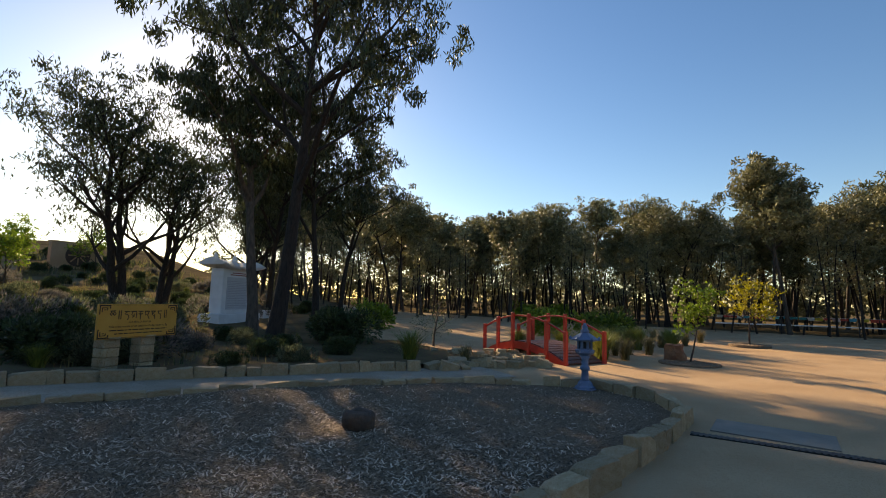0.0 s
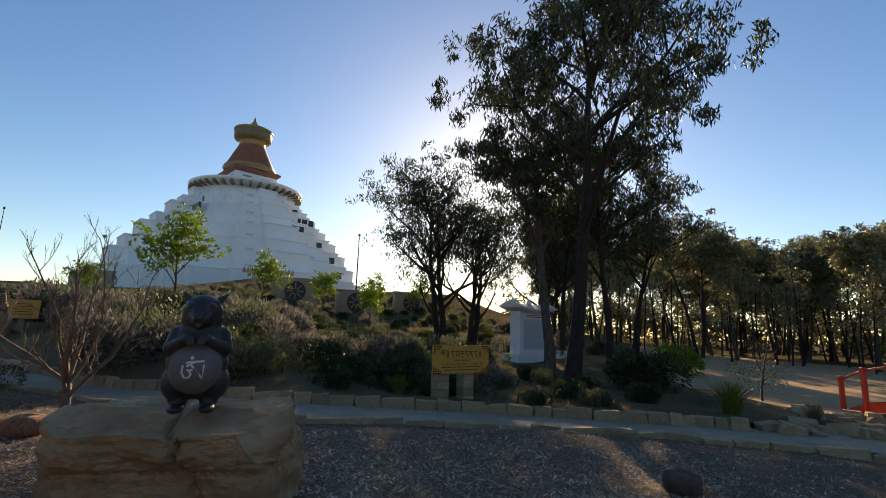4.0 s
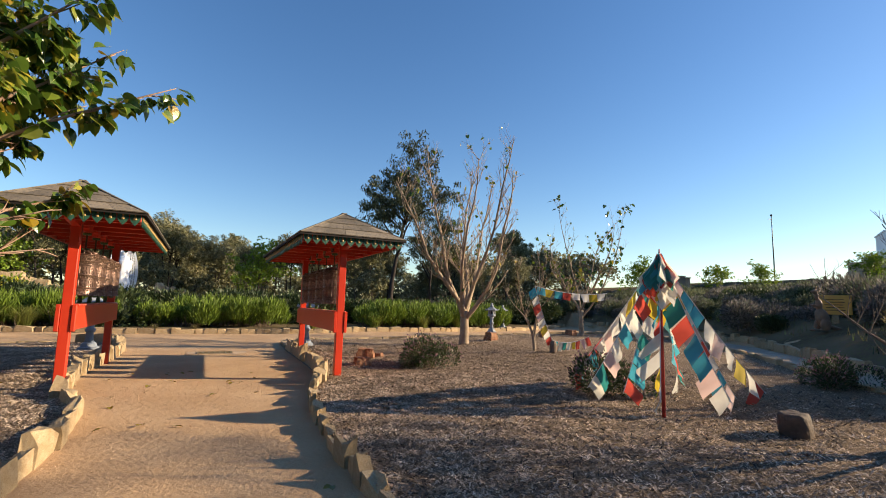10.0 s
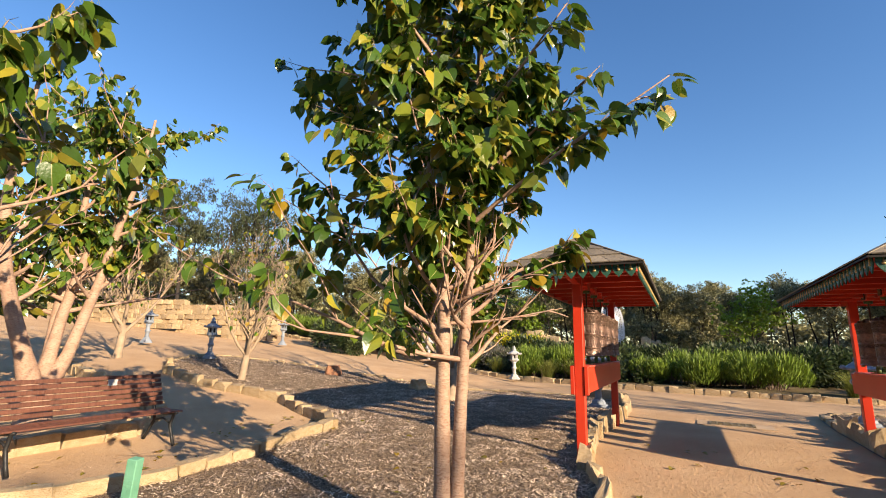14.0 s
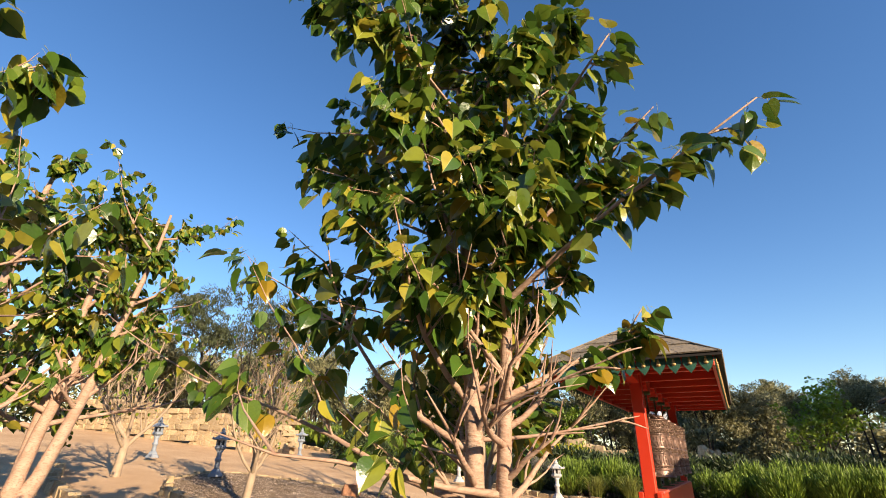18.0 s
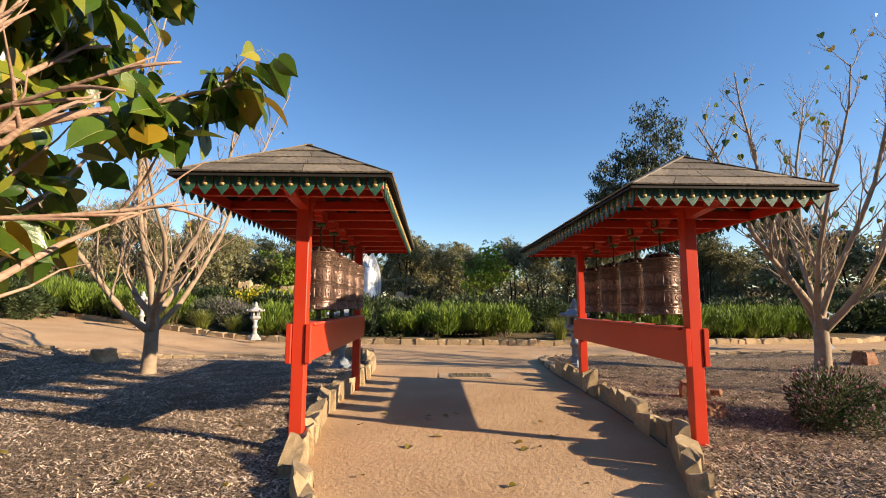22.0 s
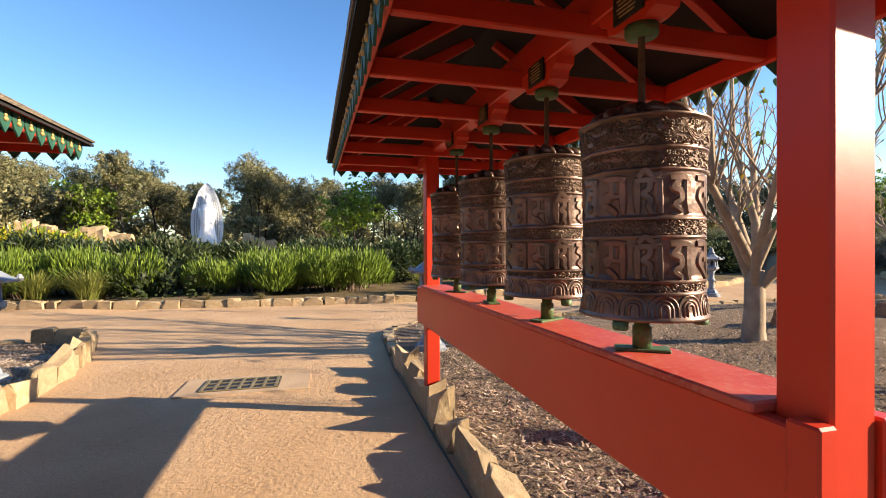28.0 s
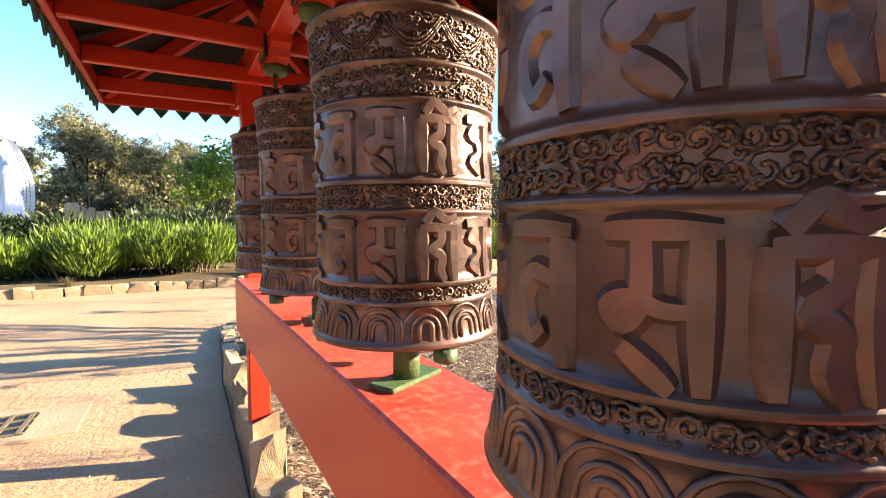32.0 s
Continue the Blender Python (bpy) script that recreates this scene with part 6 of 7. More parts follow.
for x, y, s in ((4.3, 7.95, 1.15), (5.6, 4.3, 1.15), (8.95, 2.8, 0.95), (3.9, 7.75, 0.7)):
    t = thing("daisy_bush", pose(x, y, ground(x, y) + 0.04), "low grey-green bush dotted with pink flowers", "shrub", "flowering bushes")
    for nm, me in (("foliage", PINKS[0]), ("blossom", PINKTOP[0])):
        o = new(nm, me)
        o.parent = t
        o.matrix_basis = Matrix.Diagonal((s, s, s, 1))
        o["kind"] = "stuff"


# ---- gold sign ----
SIGNG = mat("gold_sign", (0.56, 0.27, 0.045), (0.64, 0.33, 0.065), 3, 0.4, 0.05, fine=30)
INK = mat("brown_ink", (0.037, 0.0185, 0.0111), None, 2, 0.6, 0)


def text_part(parent, body, size, x, z, y, material, align="CENTER"):
    cu = bpy.data.curves.new("lettering", "FONT")
    cu.body, cu.size, cu.extrude, cu.align_x, cu.resolution_u = body, size, 0.001, align, 2
    ob = bpy.data.objects.new("lettering", cu)
    scene.collection.objects.link(ob)
    me = bpy.data.meshes.new_from_object(ob.evaluated_get(bpy.context.evaluated_depsgraph_get()))
    bpy.data.objects.remove(ob)
    me.materials.clear()
    o = data_ob("lettering", me, material, parent)
    o.matrix_basis = pose(x, y, z, 90, 0, 0)
    return o


def gold_sign(x, y, rot, w, h, z, label):
    s = thing("sign", pose(x, y, ground(x, y), 0, 0, rot), label, "sign")
    z -= ground(x, y)
    part("board", boxbm(-w / 2, -0.02, z, w / 2, 0.02, z + h, bevel=0.006), SIGNG, s, "gold board")
    bm = bmesh.new()
    for sx in (-1, 1):
        for sz in (0, 1):
            cx, cz = sx * (w / 2 - 0.02), z + (h - 0.02 if sz else 0.02)
            dx, dz = -sx, -1 if sz else 1
            for a0, b0, a1, b1 in ((0, 0, 0.2, 0.018), (0, 0, 0.018, 0.16), (0.04, 0.04, 0.15, 0.055), (0.04, 0.04, 0.055, 0.12), (0.08, 0.075, 0.12, 0.09), (0.135, 0.04, 0.15, 0.09), (0.18, 0.02, 0.2, 0.06)):
                xa, xb, za, zb = cx + dx * a0, cx + dx * a1, cz + dz * b0, cz + dz * b1
                box(bm, min(xa, xb), -0.024, min(za, zb), max(xa, xb), -0.0195, max(za, zb))
    for za in (z + 0.012, z + h - 0.02):
        box(bm, -w / 2 + 0.012, -0.0235, za, w / 2 - 0.012, -0.0195, za + 0.006)
    part("corner_ornament", bm, INK, s, "dark fretwork corners and border")
    v, f = [], []
    LET = {"q": [((0.1, 0.6), (0.3, 0.45), (0.5, 0.6), (0.3, 0.8), (0.1, 0.6)), ((0.5, 0.6), (0.75, 0.45), (0.95, 0.65), (0.75, 0.85), (0.5, 0.6)), ((0.1, 0.9), (0.9, 0.95))],
           "|": [((0.35, 1.0), (0.35, 0.0)), ((0.65, 1.0), (0.65, 0.0))],
           "a": [((0.1, 0.85), (0.9, 0.85)), ((0.5, 0.85), (0.2, 0.55), (0.6, 0.5), (0.8, 0.2), (0.6, -0.1))],
           "b": [((0.05, 0.85), (0.95, 0.85)), ((0.9, 0.85), (0.9, 0.1)), ((0.3, 0.8), (0.15, 0.5), (0.4, 0.35), (0.55, 0.6), (0.55, 0.3), (0.25, 0.15))],
           "c": [((0.1, 0.85), (0.9, 0.85)), ((0.5, 0.85), (0.5, -0.1)), ((0.15, 0.6), (0.5, 0.5), (0.85, 0.6))],
           "d": [((0.1, 0.85), (0.9, 0.85)), ((0.25, 0.8), (0.25, 0.4), (0.55, 0.55)), ((0.85, 0.85), (0.6, 0.4), (0.9, -0.05))],
           "e": [((0.1, 0.85), (0.9, 0.85)), ((0.8, 0.85), (0.3, 0.45), (0.55, 0.3), (0.75, 0.5), (0.75, -0.05)), ((0.2, 0.85), (0.35, 0.55))],
           "f": [((0.1, 0.85), (0.9, 0.85)), ((0.3, 0.85), (0.3, 0.55), (0.7, 0.5), (0.7, -0.1))]}
    u, hh = -0.375 * w, h * 0.26
    for ch in "q|abcdef|":
        lv, lf = strokes([[(x * 0.078 * w + u, y * hh + z + h * 0.56) for x, y in ln] for ln in LET[ch]], 0.009)
        b = len(v)
        v += [(x, -0.0232, y) for x, y, _ in lv]
        f += [tuple(k + b for k in q) for q in lf]
        u += 0.083 * w
    pydata("mantra_letters", v, f, INK, s, "dark brushed script letters")["kind"] = "stuff"
    text_part(s, "A A SHA SA MA HA", h * 0.085, 0, z + h * 0.44, -0.021, INK)
    text_part(s, "This is the mantra of six syllables of Clairvoyance. By", h * 0.09, 0, z + h * 0.32, -0.021, INK)
    bm = bmesh.new()
    r_ = random.Random(2)
    for k, (wid, zz) in enumerate(((0.72, 0.225), (0.6, 0.125))):
        u = -wid / 2
        while u < wid / 2:
            l = r_.uniform(0.03, 0.08)
            box(bm, u * w, -0.0228, z + h * zz, min(wid / 2, u + l) * w, -0.0198, z + h * zz + 0.018)
            u += l + 0.012
    part("small_lettering", bm, INK, s, "small unreadable lines of text")
    for sx, dz in ((-0.58, 0), (0.3, 0)):
        for k in range(4):
            part("pillar_block", boxbm(sx * w / 2 - 0.14, 0.03, z * k / 4 - 0.05 * (k == 0), sx * w / 2 + 0.16, 0.3, z * (k + 1) / 4 - 0.006, bevel=0.012), STONE, s, "pale stone block")
        part("pillar_cap", boxbm(sx * w / 2 - 0.1, -0.03, z - 0.003, sx * w / 2 + 0.12, 0.26, z + 0.03, bevel=0.005), STONE, s)
    return s


gold_sign(9.45, -5.55, -68, 1.62, 0.62, 0.46, "gold sign with dark lettering on pale stone pillars")
ks = thing("sign", pose(17.0, 6.3, 1.12, 0, 0, -66), "small gold sign beside the kangaroo statue", "sign")
part("board", boxbm(-0.4, -0.02, 0.22, 0.4, 0.02, 0.8, bevel=0.005), SIGNG, ks)
part("post", boxbm(-0.08, 0.02, ground(17.0, 6.3) - 1.3, 0.08, 0.14, 0.7, bevel=0.005), STONE, ks)
bm = bmesh.new()
for k in range(5):
    box(bm, -0.24 + 0.03 * (k % 2), -0.023, 0.34 + k * 0.08, 0.24 - 0.02 * (k % 3), -0.0195, 0.36 + k * 0.08)
part("small_lettering", bm, INK, ks)
# kangaroo statue
bm = bmesh.new()
blob(bm, (0, 0, 0.42), (0.2, 0.17, 0.34), rot=(0, 18, 0))
blob(bm, (0.09, 0, 0.85), (0.1, 0.1, 0.2))
blob(bm, (0.14, 0, 1.12), (0.06, 0.06, 0.16))
blob(bm, (0.2, 0, 1.27), (0.12, 0.06, 0.07))
for s in (-1, 1):
    blob(bm, (0.1, 0.05 * s, 1.38), (0.025, 0.03, 0.09), (10, 8))
    blob(bm, (0.02, 0.14 * s, 0.2), (0.17, 0.07, 0.2))
    blob(bm, (0.16, 0.12 * s, 0.04), (0.22, 0.05, 0.04))
    blob(bm, (0.22, 0.06 * s, 0.82), (0.13, 0.03, 0.03), (10, 8), (0, -20, 0))
blob(bm, (-0.35, 0, 0.12), (0.32, 0.06, 0.07), rot=(0, -14, 0))
bm = fused(bm, 0.018)
kg = mesh_ob("kangaroo_statue", bm, mat("brown_statue", (0.17, 0.10, 0.06), (0.24, 0.15, 0.09), 6, 0.6, 0.3), smooth=True)
kg.matrix_world = Matrix.LocRotScale((15.7, 6.05, ground(15.7, 6.05) + 0.05), Euler((0, 0, radians(150))), (0.88, 0.88, 0.88))
tagged(kg, "brown kangaroo statue standing among the hillside shrubs", "statue")


# ---- white monument ----
mo = thing("monument", Matrix.LocRotScale((20.72, -12.75, ground(20.7, -12.8)), Euler((0, 0, radians(-62))), (0.96, 0.96, 0.96)), "white stone monument with a curved tiled cap", "monument")
part("base", boxbm(-1.55, -0.55, -0.3, 1.55, 0.55, 0.42, bevel=0.02), WHITES, mo)
part("slab", boxbm(-1.15, -0.32, 0.42, 1.15, 0.32, 2.5, bevel=0.015), WHITES, mo)
part("panel", boxbm(-0.86, -0.335, 0.62, 0.86, -0.318, 2.12, bevel=0.004), mat("grey_panel", (0.46, 0.47, 0.49), (0.52, 0.53, 0.55), 3, 0.6, 0.1), mo, "grey inscription panel")
bm = bmesh.new()
for k in range(16):
    box(bm, -0.78, -0.338, 0.72 + k * 0.08, 0.78 - 0.1 * (k % 3), -0.3345, 0.735 + k * 0.08)
part("inscription", bm, mat("grey_letters", (0.30, 0.30, 0.32), None, 2, 0.7, 0), mo, "lines of unreadable small text")
bm = bmesh.new()
for k in range(2):
    box(bm, -0.5 - 0.15 * k, -0.326, 2.3 - 0.09 * k, 0.5 + 0.15 * k, -0.319, 2.345 - 0.09 * k)
part("heading", bm, mat("red_letters", (0.30, 0.08, 0.06), None, 2, 0.7, 0), mo, "two dark red heading lines")
bm = bmesh.new()
sec = [(-0.62, 2.5), (-0.7, 2.56), (-0.3, 2.78), (0, 2.86), (0.3, 2.78), (0.7, 2.56), (0.62, 2.5)]
prev = None
for i in range(13):
    x = -1.6 + 3.2 * i / 12
    k = abs(x) / 1.6
    row = [bm.verts.new((x, y, z + 0.16 * k ** 3)) for y, z in sec]
    if prev:
        for j in range(7):
            bm.faces.new((prev[j], row[j], row[(j + 1) % 7], prev[(j + 1) % 7]))
    else:
        bm.faces.new(row)
    prev = row
bm.faces.new(prev[::-1])
part("tiled_cap", bm, WHITES, mo, "white cap with upturned ends")
for k in range(26):
    o = part("roof_rib", boxbm(-0.03, -0.72, 0, 0.03, 0.0, 0.045), WHITES, mo)
    x = -1.5 + 3.0 * k / 25
    o.matrix_basis = pose(x, 0, 2.855 + 0.16 * (abs(x) / 1.6) ** 3, 22, 0, 0)
part("cap_finial", lathe([(0.14, 2.84), (0.17, 2.95), (0.1, 3.05), (0.03, 3.2)], 12), WHITES, mo, smooth=True)
for sx in (-1, 1):
    part("cap_horn", lathe([(0.12, 2.85), (0.1, 3.05), (0.03, 3.2)], 10, cx=sx * 1.35), WHITES, mo)
for x, y in ((19.2, -7.9), (22.4, -15.4)):
    b = mesh_ob("stone_block", boxbm(-0.45, -0.2, -0.1, 0.45, 0.2, 0.4, bevel=0.02), WHITES)
    b.matrix_world = pose(x, y, ground(x, y), 0, 0, -62)
    tagged(b, "low pale stone block beside the monument", "block", "pale stone blocks")


# ---- lanterns ----
def lantern(x, y, z, h, material, label):
    s = thing("stone_lantern", Matrix.LocRotScale((x, y, z), Euler((0, 0, 0.4)), (h / 1.3,) * 3), label, "lantern", "stone garden lanterns")
    part("base", lathe([(0.22, 0.0), (0.22, 0.045), (0.19, 0.05), (0.19, 0.085), (0.15, 0.10), (0.13, 0.16), (0.09, 0.2)], 6), material, s)
    part("shaft", lathe([(0.085, 0.19), (0.07, 0.24), (0.066, 0.38), (0.09, 0.40), (0.095, 0.43), (0.09, 0.46), (0.066, 0.48), (0.066, 0.6), (0.1, 0.68)], 16), material, s, smooth=True)
    part("platform", lathe([(0.1, 0.67), (0.18, 0.73), (0.18, 0.78), (0.14, 0.8)], 6), material, s)
    for k in range(6):
        a = math.pi / 3 * k
        part("lamp_post", boxbm(0.125 * math.cos(a) - 0.02, 0.125 * math.sin(a) - 0.02, 0.79, 0.125 * math.cos(a) + 0.02, 0.125 * math.sin(a) + 0.02, 0.97), material, s)
    part("lamp_box", lathe([(0.115, 0.79), (0.115, 0.97)], 6), material, s, "six-sided lamp chamber")
    for k in range(6):
        w = part("lamp_opening", boxbm(0.0985, -0.028, 0.815, 0.104, 0.028, 0.94), DARKM, s, "dark narrow opening")
        w.matrix_basis = pose(0, 0, 0, 0, 0, 60 * k + 30)
    part("roof", lathe([(0.15, 0.955), (0.27, 0.965), (0.28, 0.99), (0.2, 1.03), (0.1, 1.1), (0.07, 1.12)], 6), material, s, "six-sided upturned cap")
    for k in range(6):
        a = math.pi / 3 * k
        part("roof_curl", lathe([(0.02, 0.97), (0.035, 1.0), (0.012, 1.04)], 8, cx=0.27 * math.cos(a), cy=0.27 * math.sin(a)), material, s)
    part("finial", lathe([(0.07, 1.11), (0.09, 1.15), (0.05, 1.19), (0.06, 1.22), (0.015, 1.3)], 12), material, s, smooth=True)
    return s


LIGHTST = mat("pale_lantern_stone", (0.311, 0.311, 0.311), (0.407, 0.407, 0.4), 5, 0.7, 0.3, fine=30)
lantern(2.70, -10.22, ground(2.72, -10.22) + 0.04, 1.14, mat("blue_lantern", (0.10, 0.16, 0.26), (0.14, 0.21, 0.33), 6, 0.5, 0.3, fine=30), "blue-grey painted stone lantern in the mulch bed")
lantern(-2.32, 12.75, ground(-2.3, 12.75) + 0.05, 1.5, GREYP, "grey stone lantern behind the wheel shelter")
lantern(2.74, 13.05, ground(2.7, 13.0) + 0.05, 1.5, GREYP, "grey stone lantern behind the wheel shelter")
for x, y, m_ in ((-6.72, 19.75, LIGHTST), (-11.0, 20.2, LIGHTST), (15.4, 21.6, GREYP), (11.6, 16.9, GREYP), (-14.3, 11.2, GREYP), (-18.6, 11.7, GREYP), (-18.5, 18.5, GREYP)):
    lantern(x, y, ground(x, y) + 0.1, 1.35, m_, "pale stone lantern beside the gravel path" if m_ is LIGHTST else "grey stone lantern beside the gravel path")


# ---- white goddess statue ----
bm = bmesh.new()
outer = []
NZ, NX = 72, 42
for k in range(NZ + 1):
    t = k / NZ
    outer.append((0.92 * (math.sin(math.pi * (0.17 + 0.83 * t)) ** 0.62) if t < 1 else 0.0, 4.35 * t))
grid = {}
for k, (w, z) in enumerate(outer):
    for i in range(NX + 1):
        grid[k, i] = bm.verts.new((w * (2 * i / NX - 1), 0.06 * math.cos(2 * (2 * i / NX - 1)), z))
for k in range(NZ):
    for i in range(NX):
        u = abs(2 * (i + 0.5) / NX - 1)
        hole = 0.42 < u < 0.92 and i % 3 == 1 and k % 3 != (i // 3) % 2 and 2 < k < NZ - 4
        if not hole:
            try:
                bm.faces.new((grid[k, i], grid[k, i + 1], grid[k + 1, i + 1], grid[k + 1, i]))
            except ValueError:
                pass
bmesh.ops.solidify(bm, geom=bm.faces[:], thickness=0.14)
blob(bm, (0, -0.22, 3.2), (0.17, 0.18, 0.22))
blob(bm, (0, -0.22, 3.48), (0.12, 0.12, 0.18))
lathe([(0.5, 0.0), (0.42, 0.8), (0.36, 1.5), (0.38, 2.1), (0.42, 2.6), (0.3, 2.9), (0.1, 3.05)], 20, bm, 0, -0.2)
for s in (-1, 1):
    blob(bm, (0.34 * s, -0.26, 2.25), (0.14, 0.16, 0.5), rot=(0, 12 * s, 0))
    blob(bm, (0.3 * s, -0.25, 1.0), (0.2, 0.16, 0.9), rot=(0, -6 * s, 0))
    blob(bm, (0.12 * s, -0.42, 2.3), (0.2, 0.12, 0.1), rot=(0, 30 * s, 0))
kw = mesh_ob("goddess_statue", bm, mat("white_marble", (0.80, 0.82, 0.85), (0.86, 0.87, 0.89), 2, 0.6, 0.2), smooth=False)
kw.matrix_world = pose(-5.2, 38.8, 1.2, 0, 0, 12)
tagged(kw, "tall white standing goddess statue before a pierced halo", "statue")
pl = mesh_ob("plinth", boxbm(-1.3, -0.9, -0.3, 1.3, 0.9, 1.2, bevel=0.03), WHITES)
pl.matrix_world = pose(-5.2, 38.7, ground(-5.2, 38.7), 0, 0, 12)
tagged(pl, "white stone plinth under the goddess statue", "plinth")
for k, (x, y, w) in enumerate(((-9.5, 37.5, 4.5), (-2.2, 39.5, 2.2), (-13.6, 38.6, 3.0))):
    for j in range(3):
        rock("sandstone_block", x + (j - 1) * w * 0.3, y, w * 0.36, 0.8, 2.3 - 0.2 * j, 60 + k * 4 + j, STONE, "stacked rough sandstone blocks beside the statue")

# ---- grate, drain, footpath ----
OLIVE = mat("olive_steel", (0.17, 0.135, 0.07), (0.25, 0.2, 0.11), 12, 0.6, 0.2, metal=0.3)
gt = thing("drain_grate", pose(0.36, 12.18, 0.012, 0, 0, -2), "olive-brown steel drain grate set in concrete in the path", "grate")
CONC = mat("concrete", (0.37, 0.255, 0.155), (0.46, 0.33, 0.21), 3, 0.9, 0.3, fine=40)
part("surround", boxbm(-0.62, -0.33, -0.05, 0.72, 0.33, 0.002), CONC, gt, "concrete surround")
part("pit", boxbm(-0.4, -0.22, -0.02, 0.4, 0.22, 0.006), DARKM, gt, "dark pit under the bars")
for k in range(7):
    part("bar", boxbm(-0.4 + 0.125 * k, -0.22, 0.004, -0.37 + 0.125 * k, 0.22, 0.016), OLIVE, gt)
for k in range(4):
    part("cross_bar", boxbm(-0.4, -0.22 + 0.137 * k, 0.005, 0.4, -0.195 + 0.137 * k, 0.014), OLIVE, gt)
sd = thing("channel_drain", pose(0.76, -8.75, ground(0.7, -8.7) + 0.008, 0, 0, 189), "long black slotted channel drain across the gravel", "drain")
part("channel", boxbm(0, -0.07, -0.06, 6.0, 0.07, 0.004), DARKM, sd)
for k in range(100):
    part("grate_bar", boxbm(0.01 + 0.06 * k, -0.06, 0.004, 0.035 + 0.06 * k, 0.06, 0.012), DARKM, sd)
lid = mesh_ob("pit_lid", boxbm(-0.62, -0.36, -0.05, 0.62, 0.36, 0.012, bevel=0.004), mat("grey_lid", (0.21, 0.18, 0.145), (0.27, 0.235, 0.19), 3, 0.8, 0.3))
lid.matrix_world = pose(0.02, -9.47, ground(0.1, -9.4) + 0.004, 0, 0, 4)
tagged(lid, "flat grey concrete pit lid set in the gravel", "pit lid")
FOOT_C = [(5.0, -11.0), (5.5, -9.9), (6.0, -9.0), (6.7, -7.4), (7.4, -5.9), (7.8, -4.5), (7.95, -3.2), (8.05, -1.5), (8.85, 0.9), (10.5, 3.3), (12.4, 5.5), (14.9, 8.2), (17.2, 11.6), (18.4, 16.0)]
v, f = [], []
for k in range(len(FOOT_C)):
    a, b = FOOT_C[max(0, k - 1)], FOOT_C[min(len(FOOT_C) - 1, k + 1)]
    d = Vector((b[0] - a[0], b[1] - a[1], 0)).normalized()
    n_ = Vector((d.y, -d.x, 0))
    for s in (-0.75, -0.25, 0.25, 0.75):
        p = Vector((*FOOT_C[k], 0)) + n_ * s
        v.append((p.x, p.y, ground(p.x, p.y) + 0.03))
f = [(k * 4 + i, k * 4 + i + 1, k * 4 + i + 5, k * 4 + i + 4) for k in range(len(FOOT_C) - 1) for i in range(3)]
tagged(pydata("footpath", v, f, mat("pale_footpath", (0.34, 0.27, 0.20), (0.44, 0.36, 0.28), 2, 0.9, 0.5, fine=40, c3=(0.28, 0.22, 0.16), spec=0.05)), "pale narrow footpath between stone edgings", "footpath", kind="structure")


# stones along the dry creek
cr = random.Random(19)
for k in range(34):
    t = cr.random()
    x, y = (6.2 - 1.1 * t + cr.gauss(0, 0.16), -10.2 - 2.3 * t + cr.gauss(0, 0.2)) if k % 3 else (cr.uniform(4.4, 7.4), cr.uniform(-13.4, -12.2))
    w = cr.uniform(0.18, 0.42)
    o = new("creek_stone", cr.choice(STONES))
    o.matrix_world = Matrix.LocRotScale((x, y, ground(x, y) + w * 0.2), Euler((cr.uniform(-0.3, 0.3), cr.uniform(-0.3, 0.3), cr.uniform(0, 6))), (w, w * 0.75, w * 0.6))
    tagged(o, "loose grey-brown stone beside the dry creek", "stone", "creek stones")

# ---- red bridge ----
def bridge():
    s = thing("footbridge", pose(5.9, -14.5, ground(5.9, -14.5) + 0.02, 0, 0, -22), "small arched red timber footbridge over the dry creek", "bridge")
    BR = mat("bridge_red", (0.50, 0.035, 0.018), (0.58, 0.06, 0.03), 3, 0.5, 0.1, vary=0.1)
    L_, Wd = 3.6, 1.2

    def zc(x):
        return 0.40 * (1 - (2 * x / L_) ** 2)
    for k in range(22):
        x = -L_ / 2 + L_ * (k + 0.5) / 22
        o = part("deck_board", boxbm(-0.068, -Wd / 2, -0.02, 0.068, Wd / 2, 0.02), BENCHW, s)
        o.matrix_basis = pose(x, 0, zc(x), 0, math.degrees(math.atan(0.40 * 8 * x / L_ ** 2)), 0)
    for sy in (-1, 1):
        for k in range(10):
            x0, x1 = -L_ / 2 + L_ * k / 10, -L_ / 2 + L_ * (k + 1) / 10
            beam_between(s, "arched_bearer", (x0, sy * Wd / 2, zc(x0) - 0.1), (x1, sy * Wd / 2, zc(x1) - 0.1), 0.08, 0.2, BR)
            beam_between(s, "hand_rail", (x0, sy * (Wd / 2 + 0.02), zc(x0) + 0.72), (x1, sy * (Wd / 2 + 0.02), zc(x1) + 0.72), 0.045, 0.045, BR)
        for k in range(6):
            x = -L_ / 2 + L_ * k / 5
            part("rail_post", boxbm(x - 0.045, sy * (Wd / 2 + 0.05) - 0.045, zc(x) - 0.3, x + 0.045, sy * (Wd / 2 + 0.05) + 0.045, zc(x) + 0.80, bevel=0.01), BR, s)
    return s


bridge()
for k in range(26):
    rr = random.Random(200 + k)
    x, y = 5.2 + rr.uniform(-0.2, 3.2), -12.3 - rr.uniform(0, 1.6)
    rock("creek_stone", x, y, rr.uniform(0.18, 0.45), rr.uniform(0.18, 0.4), rr.uniform(0.12, 0.26), 300 + k, STONE, "rounded creek stone beside the bridge", rr.uniform(0, 180), 2)


